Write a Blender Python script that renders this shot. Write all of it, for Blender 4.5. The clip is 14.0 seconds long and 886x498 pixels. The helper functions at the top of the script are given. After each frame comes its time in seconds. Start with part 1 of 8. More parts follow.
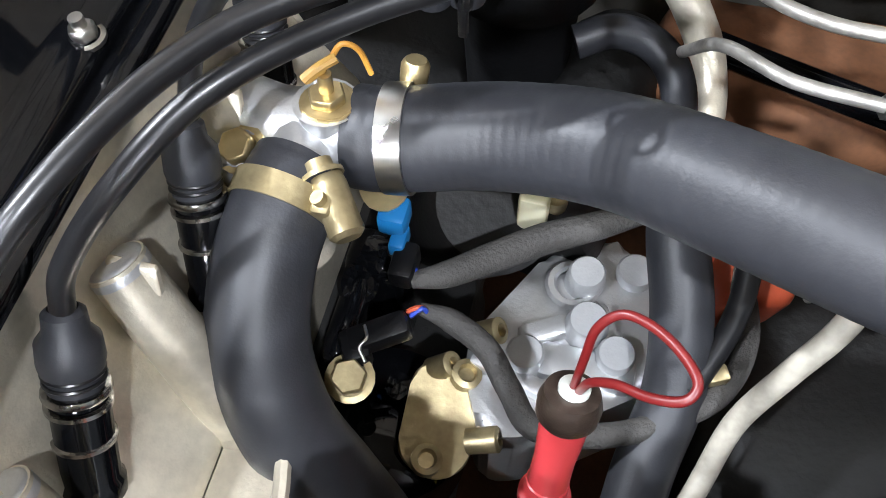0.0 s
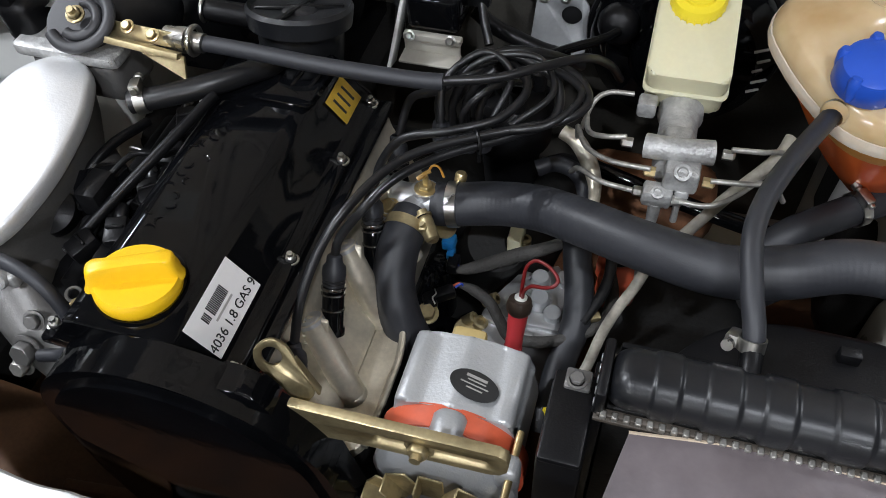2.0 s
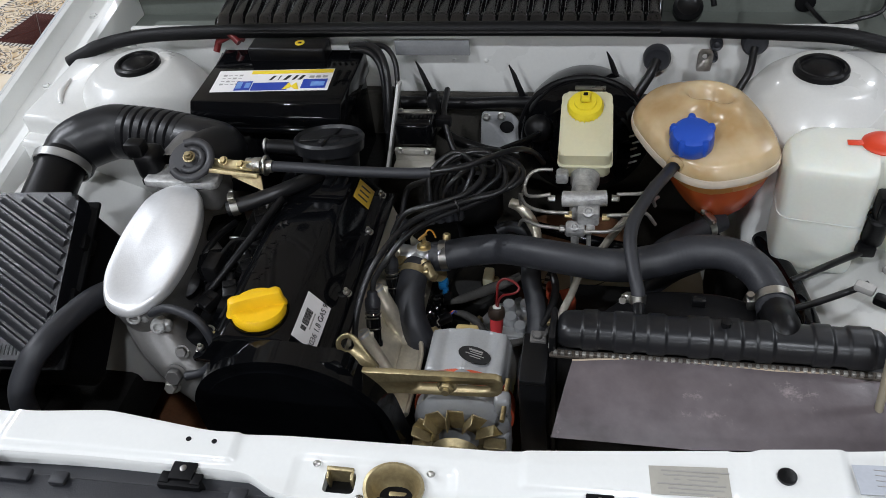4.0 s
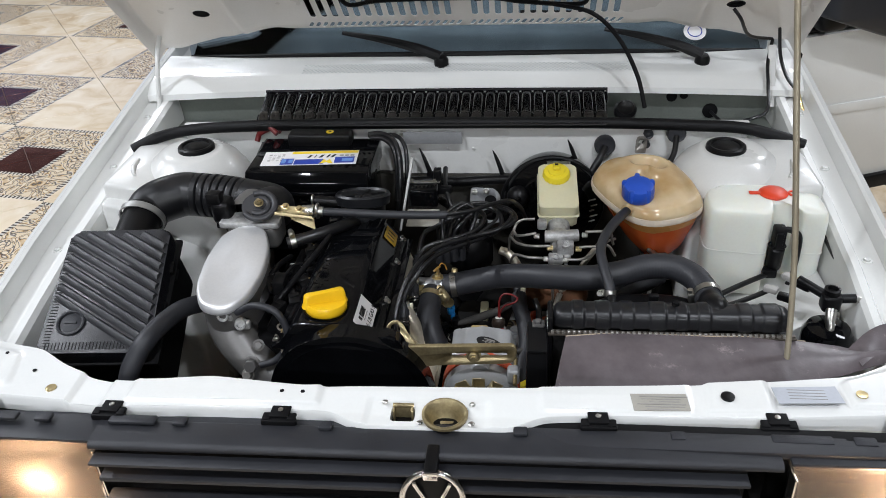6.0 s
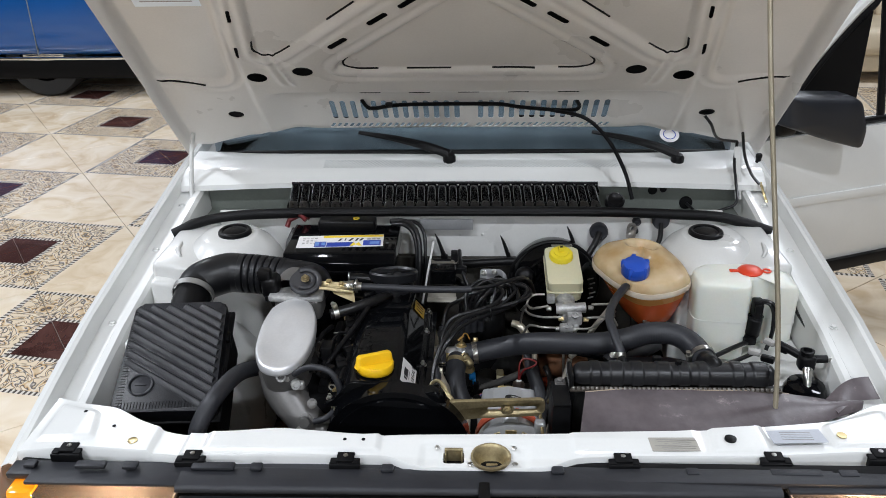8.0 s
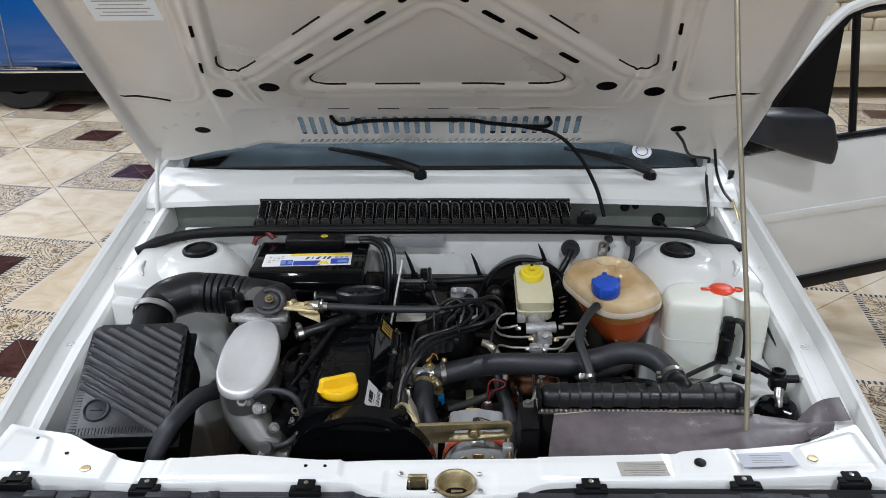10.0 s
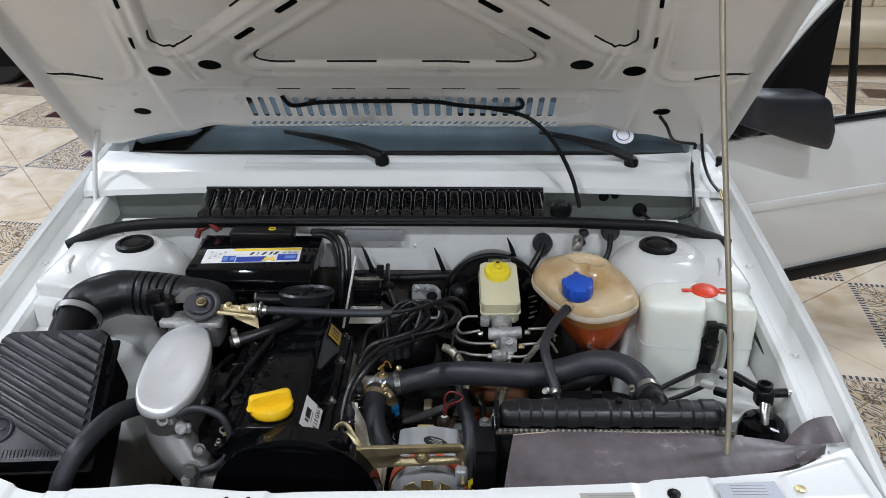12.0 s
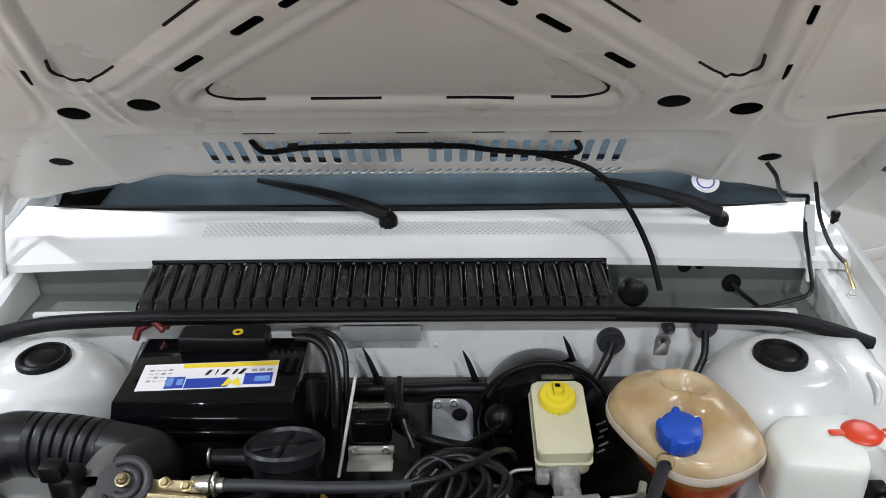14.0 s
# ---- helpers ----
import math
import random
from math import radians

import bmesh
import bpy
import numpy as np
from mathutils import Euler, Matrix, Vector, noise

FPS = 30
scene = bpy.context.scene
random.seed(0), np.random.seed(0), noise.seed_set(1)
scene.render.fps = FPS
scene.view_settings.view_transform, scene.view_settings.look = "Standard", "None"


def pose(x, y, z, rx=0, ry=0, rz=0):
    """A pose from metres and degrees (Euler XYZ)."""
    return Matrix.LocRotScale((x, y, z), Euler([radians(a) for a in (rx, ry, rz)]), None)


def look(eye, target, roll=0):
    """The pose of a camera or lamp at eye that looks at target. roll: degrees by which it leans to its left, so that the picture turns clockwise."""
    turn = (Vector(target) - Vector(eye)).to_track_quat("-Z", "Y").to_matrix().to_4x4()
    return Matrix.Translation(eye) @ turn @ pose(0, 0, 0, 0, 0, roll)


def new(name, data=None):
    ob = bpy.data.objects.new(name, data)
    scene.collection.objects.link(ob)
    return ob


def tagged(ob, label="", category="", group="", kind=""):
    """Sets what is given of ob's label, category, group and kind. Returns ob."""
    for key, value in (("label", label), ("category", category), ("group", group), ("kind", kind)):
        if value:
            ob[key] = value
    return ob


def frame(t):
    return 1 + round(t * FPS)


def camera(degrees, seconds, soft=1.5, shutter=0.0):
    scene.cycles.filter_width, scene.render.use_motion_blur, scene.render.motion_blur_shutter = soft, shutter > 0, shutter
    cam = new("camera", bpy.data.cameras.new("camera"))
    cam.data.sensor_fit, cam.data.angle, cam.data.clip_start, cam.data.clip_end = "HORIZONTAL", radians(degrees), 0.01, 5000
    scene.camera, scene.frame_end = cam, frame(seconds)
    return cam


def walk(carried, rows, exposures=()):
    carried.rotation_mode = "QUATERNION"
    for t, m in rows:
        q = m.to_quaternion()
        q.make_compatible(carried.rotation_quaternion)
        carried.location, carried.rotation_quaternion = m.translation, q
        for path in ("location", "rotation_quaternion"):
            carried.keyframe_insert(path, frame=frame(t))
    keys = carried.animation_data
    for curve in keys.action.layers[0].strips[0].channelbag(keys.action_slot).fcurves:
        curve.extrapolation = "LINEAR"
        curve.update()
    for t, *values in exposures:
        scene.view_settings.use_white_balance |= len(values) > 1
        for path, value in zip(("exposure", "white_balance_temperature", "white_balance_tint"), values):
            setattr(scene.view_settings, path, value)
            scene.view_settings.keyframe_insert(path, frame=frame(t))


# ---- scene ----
cam = camera(57.1, 14.0, soft=0.9)
PATH = [
    (0, (0.092, 0.554, 0.963), (-0.198, 1.484, -0.784), -3.5),
    (0.5, (0.111, 0.491, 1.041), (-0.186, 1.422, -0.704), -2.7),
    (1, (0.129, 0.433, 1.098), (-0.216, 1.361, -0.64), -2.8),
    (1.5, (0.153, 0.339, 1.178), (-0.247, 1.308, -0.525), -4.5),
    (2, (0.187, 0.235, 1.298), (-0.238, 1.405, -0.267), -4.3),
    (2.5, (0.226, 0.174, 1.378), (-0.204, 1.452, -0.099), -5.8),
    (3, (0.282, 0.093, 1.413), (-0.142, 1.439, -0.005), -5.7),
    (3.5, (0.261, 0.001, 1.474), (-0.154, 1.379, 0.085), -7.1),
    (6, (0.156, -0.509, 1.551), (-0.052, 1.18, 0.501), -3.0),
    (6.5, (0.092, -0.582, 1.567), (-0.094, 1.155, 0.592), -2.5),
    (7, (0.044, -0.655, 1.587), (-0.1, 1.104, 0.645), -1.9),
    (7.5, (0.026, -0.701, 1.607), (-0.075, 1.08, 0.701), -1.2),
    (8, (0.022, -0.712, 1.608), (-0.062, 1.101, 0.767), -1.0),
    (10.5, (0.053, -0.676, 1.605), (0.031, 1.154, 0.797), -0.2),
    (11, (0.052, -0.676, 1.591), (0.047, 1.156, 0.789), -0.0),
    (11.5, (0.072, -0.65, 1.58), (0.071, 1.17, 0.752), -0.1),
    (12, (0.124, -0.516, 1.575), (0.094, 1.288, 0.71), -0.2),
    (12.5, (0.11, -0.399, 1.562), (0.079, 1.402, 0.693), -0.5),
    (13, (0.027, -0.246, 1.537), (0.011, 1.552, 0.662), -1.1),
    (13.5, (0.009, -0.14, 1.524), (-0.009, 1.653, 0.639), -1.1),
    (14, (0.06, 0.006, 1.534), (0.041, 1.792, 0.634), -0.6),
]
walk(cam, [(t, look(eye, target, roll)) for t, eye, target, roll in PATH],
     exposures=[(0, 1.95, 6300, 10), (0.5, 1.5, 6350, 10), (1, 0.85, 6500, 10), (1.5, 0.80, 6500, 10), (2, 0.45, 6400, 10), (3, 0.2, 6320, 10), (3.5, -0.06, 6350, 10), (6, 0.05, 6420, 10), (8, 0.0, 6350, 10), (11, 0.0, 6220, 10), (13, -0.04, 6200, 10), (14, 0.11, 6320, 10)])

# ---- world and lamps ----
world = bpy.data.worlds.new("hall_world")
world.use_nodes = True
scene.world = world
world.node_tree.nodes["Background"].inputs[0].default_value = (0.75, 0.82, 1.0, 1)
world.node_tree.nodes["Background"].inputs[1].default_value = 0.10
scene.view_settings.exposure = 0.0


def area_lamp(name, x, y, z, sx, sy, watts, colour=(1.0, 0.97, 0.92), target=None):
    data = bpy.data.lights.new(name, "AREA")
    data.shape, data.size, data.size_y, data.energy, data.color = "RECTANGLE", sx, sy, watts, colour
    ob = new(name, data)
    ob.matrix_world = look((x, y, z), target or (x, y + 0.001, 0))
    return ob


# ---- materials ----
def node_mat(name, colour, rough=0.5, metal=0.0, vary=0.12, scale=18.0, fine=220.0, bump=0.0, bump_scale=300.0, coat=0.0,
             dark=None, spec=0.5, sub=0.0, trans=0.0, rough_vary=0.1, dust=0.0):
    m = bpy.data.materials.new(name)
    m.use_nodes = True
    nt = m.node_tree
    nd, lk = nt.nodes, nt.links
    b = nd["Principled BSDF"]
    tc = nd.new("ShaderNodeTexCoord")
    n1, n2 = nd.new("ShaderNodeTexNoise"), nd.new("ShaderNodeTexNoise")
    n1.inputs["Scale"].default_value, n1.inputs["Detail"].default_value = scale, 5
    n2.inputs["Scale"].default_value, n2.inputs["Detail"].default_value = fine, 3
    lk.new(tc.outputs["Object"], n1.inputs["Vector"])
    lk.new(tc.outputs["Object"], n2.inputs["Vector"])
    add = nd.new("ShaderNodeMath")
    add.operation = "MULTIPLY_ADD"
    add.inputs[1].default_value = 0.4
    lk.new(n2.outputs["Fac"], add.inputs[0])
    lk.new(n1.outputs["Fac"], add.inputs[2])
    mp = nd.new("ShaderNodeMapRange")
    mp.inputs[1].default_value, mp.inputs[2].default_value = 0.45, 0.95
    lk.new(add.outputs[0], mp.inputs[0])
    mix = nd.new("ShaderNodeMix")
    mix.data_type = "RGBA"
    lo = dark or [c * (1 - vary) for c in colour]
    hi = [min(1.0, c * (1 + vary)) for c in colour]
    mix.inputs["A"].default_value, mix.inputs["B"].default_value = (*lo, 1), (*hi, 1)
    lk.new(mp.outputs[0], mix.inputs["Factor"])
    lk.new(mix.outputs["Result"], b.inputs["Base Color"])
    rr = nd.new("ShaderNodeMapRange")
    rr.inputs[3].default_value, rr.inputs[4].default_value = max(0.02, rough - rough_vary), min(1.0, rough + rough_vary)
    lk.new(n1.outputs["Fac"], rr.inputs[0])
    lk.new(rr.outputs[0], b.inputs["Roughness"])
    b.inputs["Metallic"].default_value = metal
    b.inputs["Specular IOR Level"].default_value = spec
    b.inputs["Coat Weight"].default_value = coat
    b.inputs["Coat Roughness"].default_value = 0.06
    if sub:
        b.inputs["Subsurface Weight"].default_value = sub
        b.inputs["Subsurface Radius"].default_value = (0.03, 0.025, 0.02)
        b.inputs["Subsurface Scale"].default_value = 1.0
    if trans:
        b.inputs["Transmission Weight"].default_value = trans
    if bump:
        n3 = nd.new("ShaderNodeTexNoise")
        n3.inputs["Scale"].default_value, n3.inputs["Detail"].default_value = bump_scale, 4
        lk.new(tc.outputs["Object"], n3.inputs["Vector"])
        bp = nd.new("ShaderNodeBump")
        bp.inputs["Strength"].default_value, bp.inputs["Distance"].default_value = bump, 0.002
        lk.new(n3.outputs["Fac"], bp.inputs["Height"])
        lk.new(bp.outputs["Normal"], b.inputs["Normal"])
    return m


WHITE = node_mat("white_car_paint", (0.77, 0.775, 0.75), 0.22, vary=0.03, scale=6, coat=0.6, rough_vary=0.06, bump=0.03, bump_scale=40)
WHITE_IN = node_mat("white_underhood_paint", (0.66, 0.66, 0.635), 0.30, vary=0.05, scale=9, coat=0.6, bump=0.05, bump_scale=40)
HOODIN = node_mat("white_hood_inside_paint", (0.68, 0.645, 0.60), 0.30, vary=0.06, scale=5, coat=0.4, bump=0.05, bump_scale=35)
CAVITY_SHADE = node_mat("bonnet_cavity_shade", (0.005, 0.005, 0.005), 0.8, vary=0.2, scale=8)
# the bonnet's shade over the scuttle is darkened into this grey-green
SCUTTLE = node_mat("shaded_scuttle_paint", (0.17, 0.185, 0.165), 0.42, vary=0.15, scale=10)
GLOSSBLACK = node_mat("black_gloss_enamel", (0.0026, 0.0028, 0.0034), 0.06, vary=0.35, scale=20, coat=0.0, spec=0.24, bump=0.05, bump_scale=45, rough_vary=0.03)
LOUVRE = node_mat("black_glossy_moulding", (0.003, 0.003, 0.0035), 0.13, vary=0.2, spec=0.85, rough_vary=0.04, bump=0.03, bump_scale=45)
PLASTIC = node_mat("black_plastic", (0.0045, 0.0045, 0.005), 0.36, vary=0.25, bump=0.10, bump_scale=500, spec=0.22)
PLASTIC_DK = node_mat("dull_black_plastic", (0.004, 0.004, 0.0045), 0.6, spec=0.15, vary=0.3, bump=0.1, bump_scale=300)
GREYPLAST = node_mat("dark_grey_trim_plastic", (0.023, 0.024, 0.028), 0.42, vary=0.15, bump=0.25, bump_scale=900, spec=0.35)
RUBBER = node_mat("black_rubber_hose", (0.020, 0.021, 0.025), 0.5, vary=0.18, scale=25, bump=0.07, bump_scale=700, rough_vary=0.12)
DUCTR = node_mat("smooth_black_duct_rubber", (0.0075, 0.0078, 0.009), 0.36, vary=0.25, scale=18, bump=0.05, bump_scale=300, spec=0.4)
LIDPLAST = node_mat("grained_black_lid_plastic", (0.0065, 0.007, 0.009), 0.34, vary=0.2, scale=16, bump=0.22, bump_scale=700, spec=0.5)
CABLE = node_mat("black_cable_rubber", (0.0075, 0.0075, 0.0082), 0.33, vary=0.2, scale=40, bump=0.02, bump_scale=300)
SEALR = node_mat("black_seal_rubber", (0.004, 0.004, 0.0045), 0.5, vary=0.2, bump=0.3, bump_scale=400, spec=0.22)
QUADGREY = node_mat("grey_black_nylon", (0.035, 0.035, 0.038), 0.45, vary=0.15, scale=30)
TAPE = node_mat("grey_harness_tape", (0.05, 0.047, 0.043), 0.75, vary=0.3, scale=40, bump=0.6, bump_scale=400)
GREYCAST = node_mat("dull_grey_casting", (0.17, 0.165, 0.158), 0.42, metal=0.5, vary=0.15, scale=18, bump=0.12, bump_scale=500)
CASTALU = node_mat("cast_aluminium", (0.64, 0.59, 0.48), 0.34, metal=0.65, vary=0.20, scale=26, bump=0.14, bump_scale=700)
ALU = node_mat("bright_aluminium", (0.55, 0.555, 0.56), 0.38, metal=0.8, vary=0.08, scale=15, bump=0.12, bump_scale=500)
PAINTALU = node_mat("silver_painted_casting", (0.80, 0.805, 0.81), 0.34, metal=0.2, vary=0.08, scale=12, bump=0.1, bump_scale=400)
LIDALU = node_mat("satin_brushed_alloy", (0.74, 0.745, 0.75), 0.40, metal=0.62, vary=0.07, scale=9, bump=0.08, bump_scale=500)
ROUGHCAST = node_mat("rough_cast_alloy", (0.45, 0.45, 0.44), 0.45, metal=0.45, vary=0.28, scale=60, bump=0.5, bump_scale=350, dark=(0.26, 0.256, 0.248))
MIRRORSHELL = node_mat("blue_grey_plastic", (0.015, 0.017, 0.022), 0.45, vary=0.15, bump=0.1, bump_scale=500)
PADGREY = node_mat("dark_grey_fibre_pad", (0.034, 0.031, 0.025), 0.8, vary=0.4, scale=15, bump=0.4, bump_scale=150)
PIPEZINC = node_mat("dull_plated_pipe", (0.40, 0.385, 0.355), 0.40, metal=0.7, vary=0.3, scale=50, bump=0.25, bump_scale=300, dark=(0.22, 0.21, 0.19))
ALTSILVER = node_mat("grey_silver_casting", (0.41, 0.418, 0.424), 0.36, metal=0.4, vary=0.10, scale=14, bump=0.15, bump_scale=400)
STEEL = node_mat("plated_steel", (0.50, 0.49, 0.46), 0.3, metal=1.0, vary=0.15, scale=40)
ZINC = node_mat("yellow_zinc_plate", (0.42, 0.35, 0.20), 0.40, metal=0.8, vary=0.3, scale=30, bump=0.15, bump_scale=200, dark=(0.25, 0.20, 0.11))
BRASS = node_mat("brass", (0.58, 0.46, 0.24), 0.32, metal=0.9, vary=0.2, scale=60)
REDPLAST = node_mat("red_plastic", (0.46, 0.04, 0.045), 0.38, vary=0.08, sub=0.1)
REDWIRE = node_mat("dark_red_cable", (0.12, 0.008, 0.008), 0.35, vary=0.15)
ORANGEPAINT = node_mat("orange_red_insulation", (0.50, 0.085, 0.035), 0.5, vary=0.15, scale=30)
YELLOW = node_mat("yellow_plastic", (0.86, 0.52, 0.01), 0.34, vary=0.05, scale=12, bump=0.06, bump_scale=400)
YELLOW2 = node_mat("lemon_plastic", (0.82, 0.66, 0.03), 0.36, vary=0.05, scale=20)
BLUEPLAST = node_mat("blue_plastic", (0.02, 0.085, 0.50), 0.34, vary=0.06, scale=20)
REDCAP = node_mat("red_cap_plastic", (0.72, 0.06, 0.02), 0.35, vary=0.06)
MILK = node_mat("milky_plastic", (0.80, 0.81, 0.73), 0.38, vary=0.04, scale=8, sub=0.35, bump=0.05, bump_scale=60)
CREAM = node_mat("yellowed_milky_plastic", (0.66, 0.62, 0.42), 0.38, vary=0.06, scale=14, sub=0.3)
PEACH = node_mat("tinted_tank_plastic", (0.58, 0.47, 0.31), 0.24, vary=0.26, scale=12, fine=18, sub=0.5, dark=(0.44, 0.285, 0.12))
COOLANT = node_mat("orange_coolant_in_tank", (0.64, 0.14, 0.028), 0.22, vary=0.12, scale=6, fine=12, sub=0.4, dark=(0.42, 0.05, 0.018))
PAPER = node_mat("white_label_paper", (0.75, 0.73, 0.72), 0.5, vary=0.03)
STICKER = node_mat("bluish_sticker_film", (0.84, 0.90, 0.95), 0.35, vary=0.03)
INK = node_mat("black_print", (0.012, 0.012, 0.012), 0.5, vary=0.1)
BLUEINK = node_mat("blue_print", (0.02, 0.05, 0.34), 0.4, vary=0.08)
YELINK = node_mat("yellow_print", (0.80, 0.60, 0.03), 0.4, vary=0.06)
GREYINK = node_mat("grey_print", (0.33, 0.32, 0.30), 0.5, vary=0.1)
FOIL = node_mat("dull_foil_plate", (0.42, 0.40, 0.35), 0.5, metal=0.3, vary=0.1)
FOIL2 = node_mat("pale_foil_plate", (0.44, 0.46, 0.50), 0.5, metal=0.1, vary=0.1)
GOLDFOIL = node_mat("gold_foil_sticker", (0.62, 0.40, 0.05), 0.35, metal=0.6, vary=0.15, scale=60)
BOARD = node_mat("brown_black_fibre_sheet", (0.098, 0.083, 0.087), 0.36, vary=0.4, scale=13, fine=60, bump=0.5, bump_scale=40, dark=(0.066, 0.054, 0.057))
_n, _l = BOARD.node_tree.nodes, BOARD.node_tree.links
_scuff, _ramp, _over, _co = _n.new("ShaderNodeTexNoise"), _n.new("ShaderNodeMapRange"), _n.new("ShaderNodeMix"), _n.new("ShaderNodeTexCoord")
_scuff.inputs["Scale"].default_value, _scuff.inputs["Detail"].default_value, _scuff.inputs["Roughness"].default_value = 26.0, 8, 0.75
_ramp.inputs[1].default_value, _ramp.inputs[2].default_value = 0.60, 0.78
_over.data_type = "RGBA"
_over.inputs["B"].default_value = (0.36, 0.30, 0.30, 1)
_l.new(_co.outputs["Object"], _scuff.inputs["Vector"])
_l.new(_scuff.outputs["Fac"], _ramp.inputs[0])
_l.new(_ramp.outputs[0], _over.inputs["Factor"])
_l.new(_n["Principled BSDF"].inputs["Base Color"].links[0].from_socket, _over.inputs["A"])
_l.new(_over.outputs["Result"], _n["Principled BSDF"].inputs["Base Color"])
BOARDEDGE = node_mat("raw_board_edge", (0.42, 0.34, 0.25), 0.8, vary=0.15)
TANKPLAST = node_mat("satin_black_tank_nylon", (0.0085, 0.009, 0.0105), 0.36, vary=0.25, scale=14, bump=0.08, bump_scale=400, spec=0.42)
CRIMP = node_mat("stained_core_rail", (0.10, 0.085, 0.070), 0.5, metal=0.4, vary=0.4, scale=60)
RUST = node_mat("brown_underbody", (0.13, 0.052, 0.020), 0.8, vary=0.4, scale=14, bump=0.3, bump_scale=100)
TANBOARD = node_mat("tan_stained_guard", (0.17, 0.085, 0.04), 0.6, vary=0.35, scale=10, bump=0.2, bump_scale=80)
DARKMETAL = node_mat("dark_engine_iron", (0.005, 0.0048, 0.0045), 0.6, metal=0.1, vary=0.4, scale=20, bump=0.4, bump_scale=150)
BEIGEWIRE = node_mat("aged_beige_sleeve", (0.38, 0.35, 0.29), 0.5, vary=0.35, scale=40)
MIRRORISH = node_mat("lamp_reflector", (0.85, 0.83, 0.78), 0.12, metal=1.0, vary=0.05)
BLUECAR = node_mat("blue_car_paint", (0.004, 0.07, 0.26), 0.2, vary=0.08, scale=3, coat=0.9)
CHROME = node_mat("chrome", (0.8, 0.8, 0.8), 0.08, metal=1.0, vary=0.04, rough_vary=0.03)
TYRE = node_mat("tyre_rubber", (0.012, 0.012, 0.012), 0.75, vary=0.2)
LEATHER = node_mat("cream_leather", (0.55, 0.47, 0.34), 0.45, vary=0.08, scale=6, bump=0.2, bump_scale=120)
GREYPRIME = node_mat("pale_grey_bracket_paint", (0.26, 0.265, 0.27), 0.4, vary=0.15, scale=20)
WALLM = node_mat("beige_wall_paint", (0.24, 0.23, 0.21), 0.7, vary=0.06, scale=1.5)
# white ceiling coloured dark, so that glossy black parts reflect less light
CEILM = node_mat("dimmed_ceiling_paint", (0.10, 0.10, 0.10), 0.8, vary=0.04, scale=1.5)
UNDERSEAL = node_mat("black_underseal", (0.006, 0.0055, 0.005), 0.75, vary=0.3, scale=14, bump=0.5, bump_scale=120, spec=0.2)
DASH = node_mat("grey_cabin_trim", (0.16, 0.19, 0.215), 0.6, vary=0.3, scale=12)
GROUT = node_mat("dark_grout", (0.16, 0.14, 0.12), 0.8, vary=0.2, scale=30)


def glass_mat(name, tint, rough=0.02):
    m = bpy.data.materials.new(name)
    m.use_nodes = True
    nt = m.node_tree
    nd, lk = nt.nodes, nt.links
    nd.remove(nd["Principled BSDF"])
    out = nd["Material Output"]
    tr, gl, mx, fr = nd.new("ShaderNodeBsdfTransparent"), nd.new("ShaderNodeBsdfGlossy"), nd.new("ShaderNodeMixShader"), nd.new("ShaderNodeFresnel")
    tr.inputs[0].default_value = (*tint, 1)
    gl.inputs["Roughness"].default_value = rough
    fr.inputs["IOR"].default_value = 1.5
    lk.new(fr.outputs[0], mx.inputs[0])
    lk.new(tr.outputs[0], mx.inputs[1])
    lk.new(gl.outputs[0], mx.inputs[2])
    lk.new(mx.outputs[0], out.inputs["Surface"])
    return m


GLASS = glass_mat("tinted_glass", (0.80, 0.86, 0.88))
AMBER = node_mat("amber_lens_plastic", (0.85, 0.26, 0.01), 0.15, vary=0.1, scale=30, sub=0.2)
AMBER.node_tree.nodes["Principled BSDF"].inputs["Emission Color"].default_value = (1.0, 0.32, 0.01, 1)
AMBER.node_tree.nodes["Principled BSDF"].inputs["Emission Strength"].default_value = 0.55


def glow_mat(name, colour, strength):
    m = bpy.data.materials.new(name)
    m.use_nodes = True
    b = m.node_tree.nodes["Principled BSDF"]
    b.inputs["Base Color"].default_value = (*colour, 1)
    b.inputs["Emission Color"].default_value = (*colour, 1)
    b.inputs["Emission Strength"].default_value = strength
    return m


HLGLASS = bpy.data.materials.new("ribbed_headlight_glass")
HLGLASS.use_nodes = True
_n, _l = HLGLASS.node_tree.nodes, HLGLASS.node_tree.links
_n.remove(_n["Principled BSDF"])
_tr, _tl, _gl = _n.new("ShaderNodeBsdfTransparent"), _n.new("ShaderNodeBsdfTranslucent"), _n.new("ShaderNodeBsdfGlossy")
_m1, _m2, _fr = _n.new("ShaderNodeMixShader"), _n.new("ShaderNodeMixShader"), _n.new("ShaderNodeFresnel")
_tr.inputs[0].default_value, _tl.inputs[0].default_value = (0.96, 0.93, 0.90, 1), (0.92, 0.82, 0.74, 1)
_gl.inputs["Roughness"].default_value, _m1.inputs[0].default_value = 0.05, 0.06
_l.new(_tr.outputs[0], _m1.inputs[1])
_l.new(_tl.outputs[0], _m1.inputs[2])
_l.new(_fr.outputs[0], _m2.inputs[0])
_l.new(_m1.outputs[0], _m2.inputs[1])
_l.new(_gl.outputs[0], _m2.inputs[2])
_brick, _bmp, _gtc = _n.new("ShaderNodeTexBrick"), _n.new("ShaderNodeBump"), _n.new("ShaderNodeTexCoord")
_brick.inputs["Scale"].default_value, _brick.inputs["Mortar Size"].default_value = 60.0, 0.08
_map = _n.new("ShaderNodeMapping")
_map.inputs["Rotation"].default_value = (radians(90), 0, 0)
_l.new(_gtc.outputs["Object"], _map.inputs["Vector"])
_l.new(_map.outputs["Vector"], _brick.inputs["Vector"])
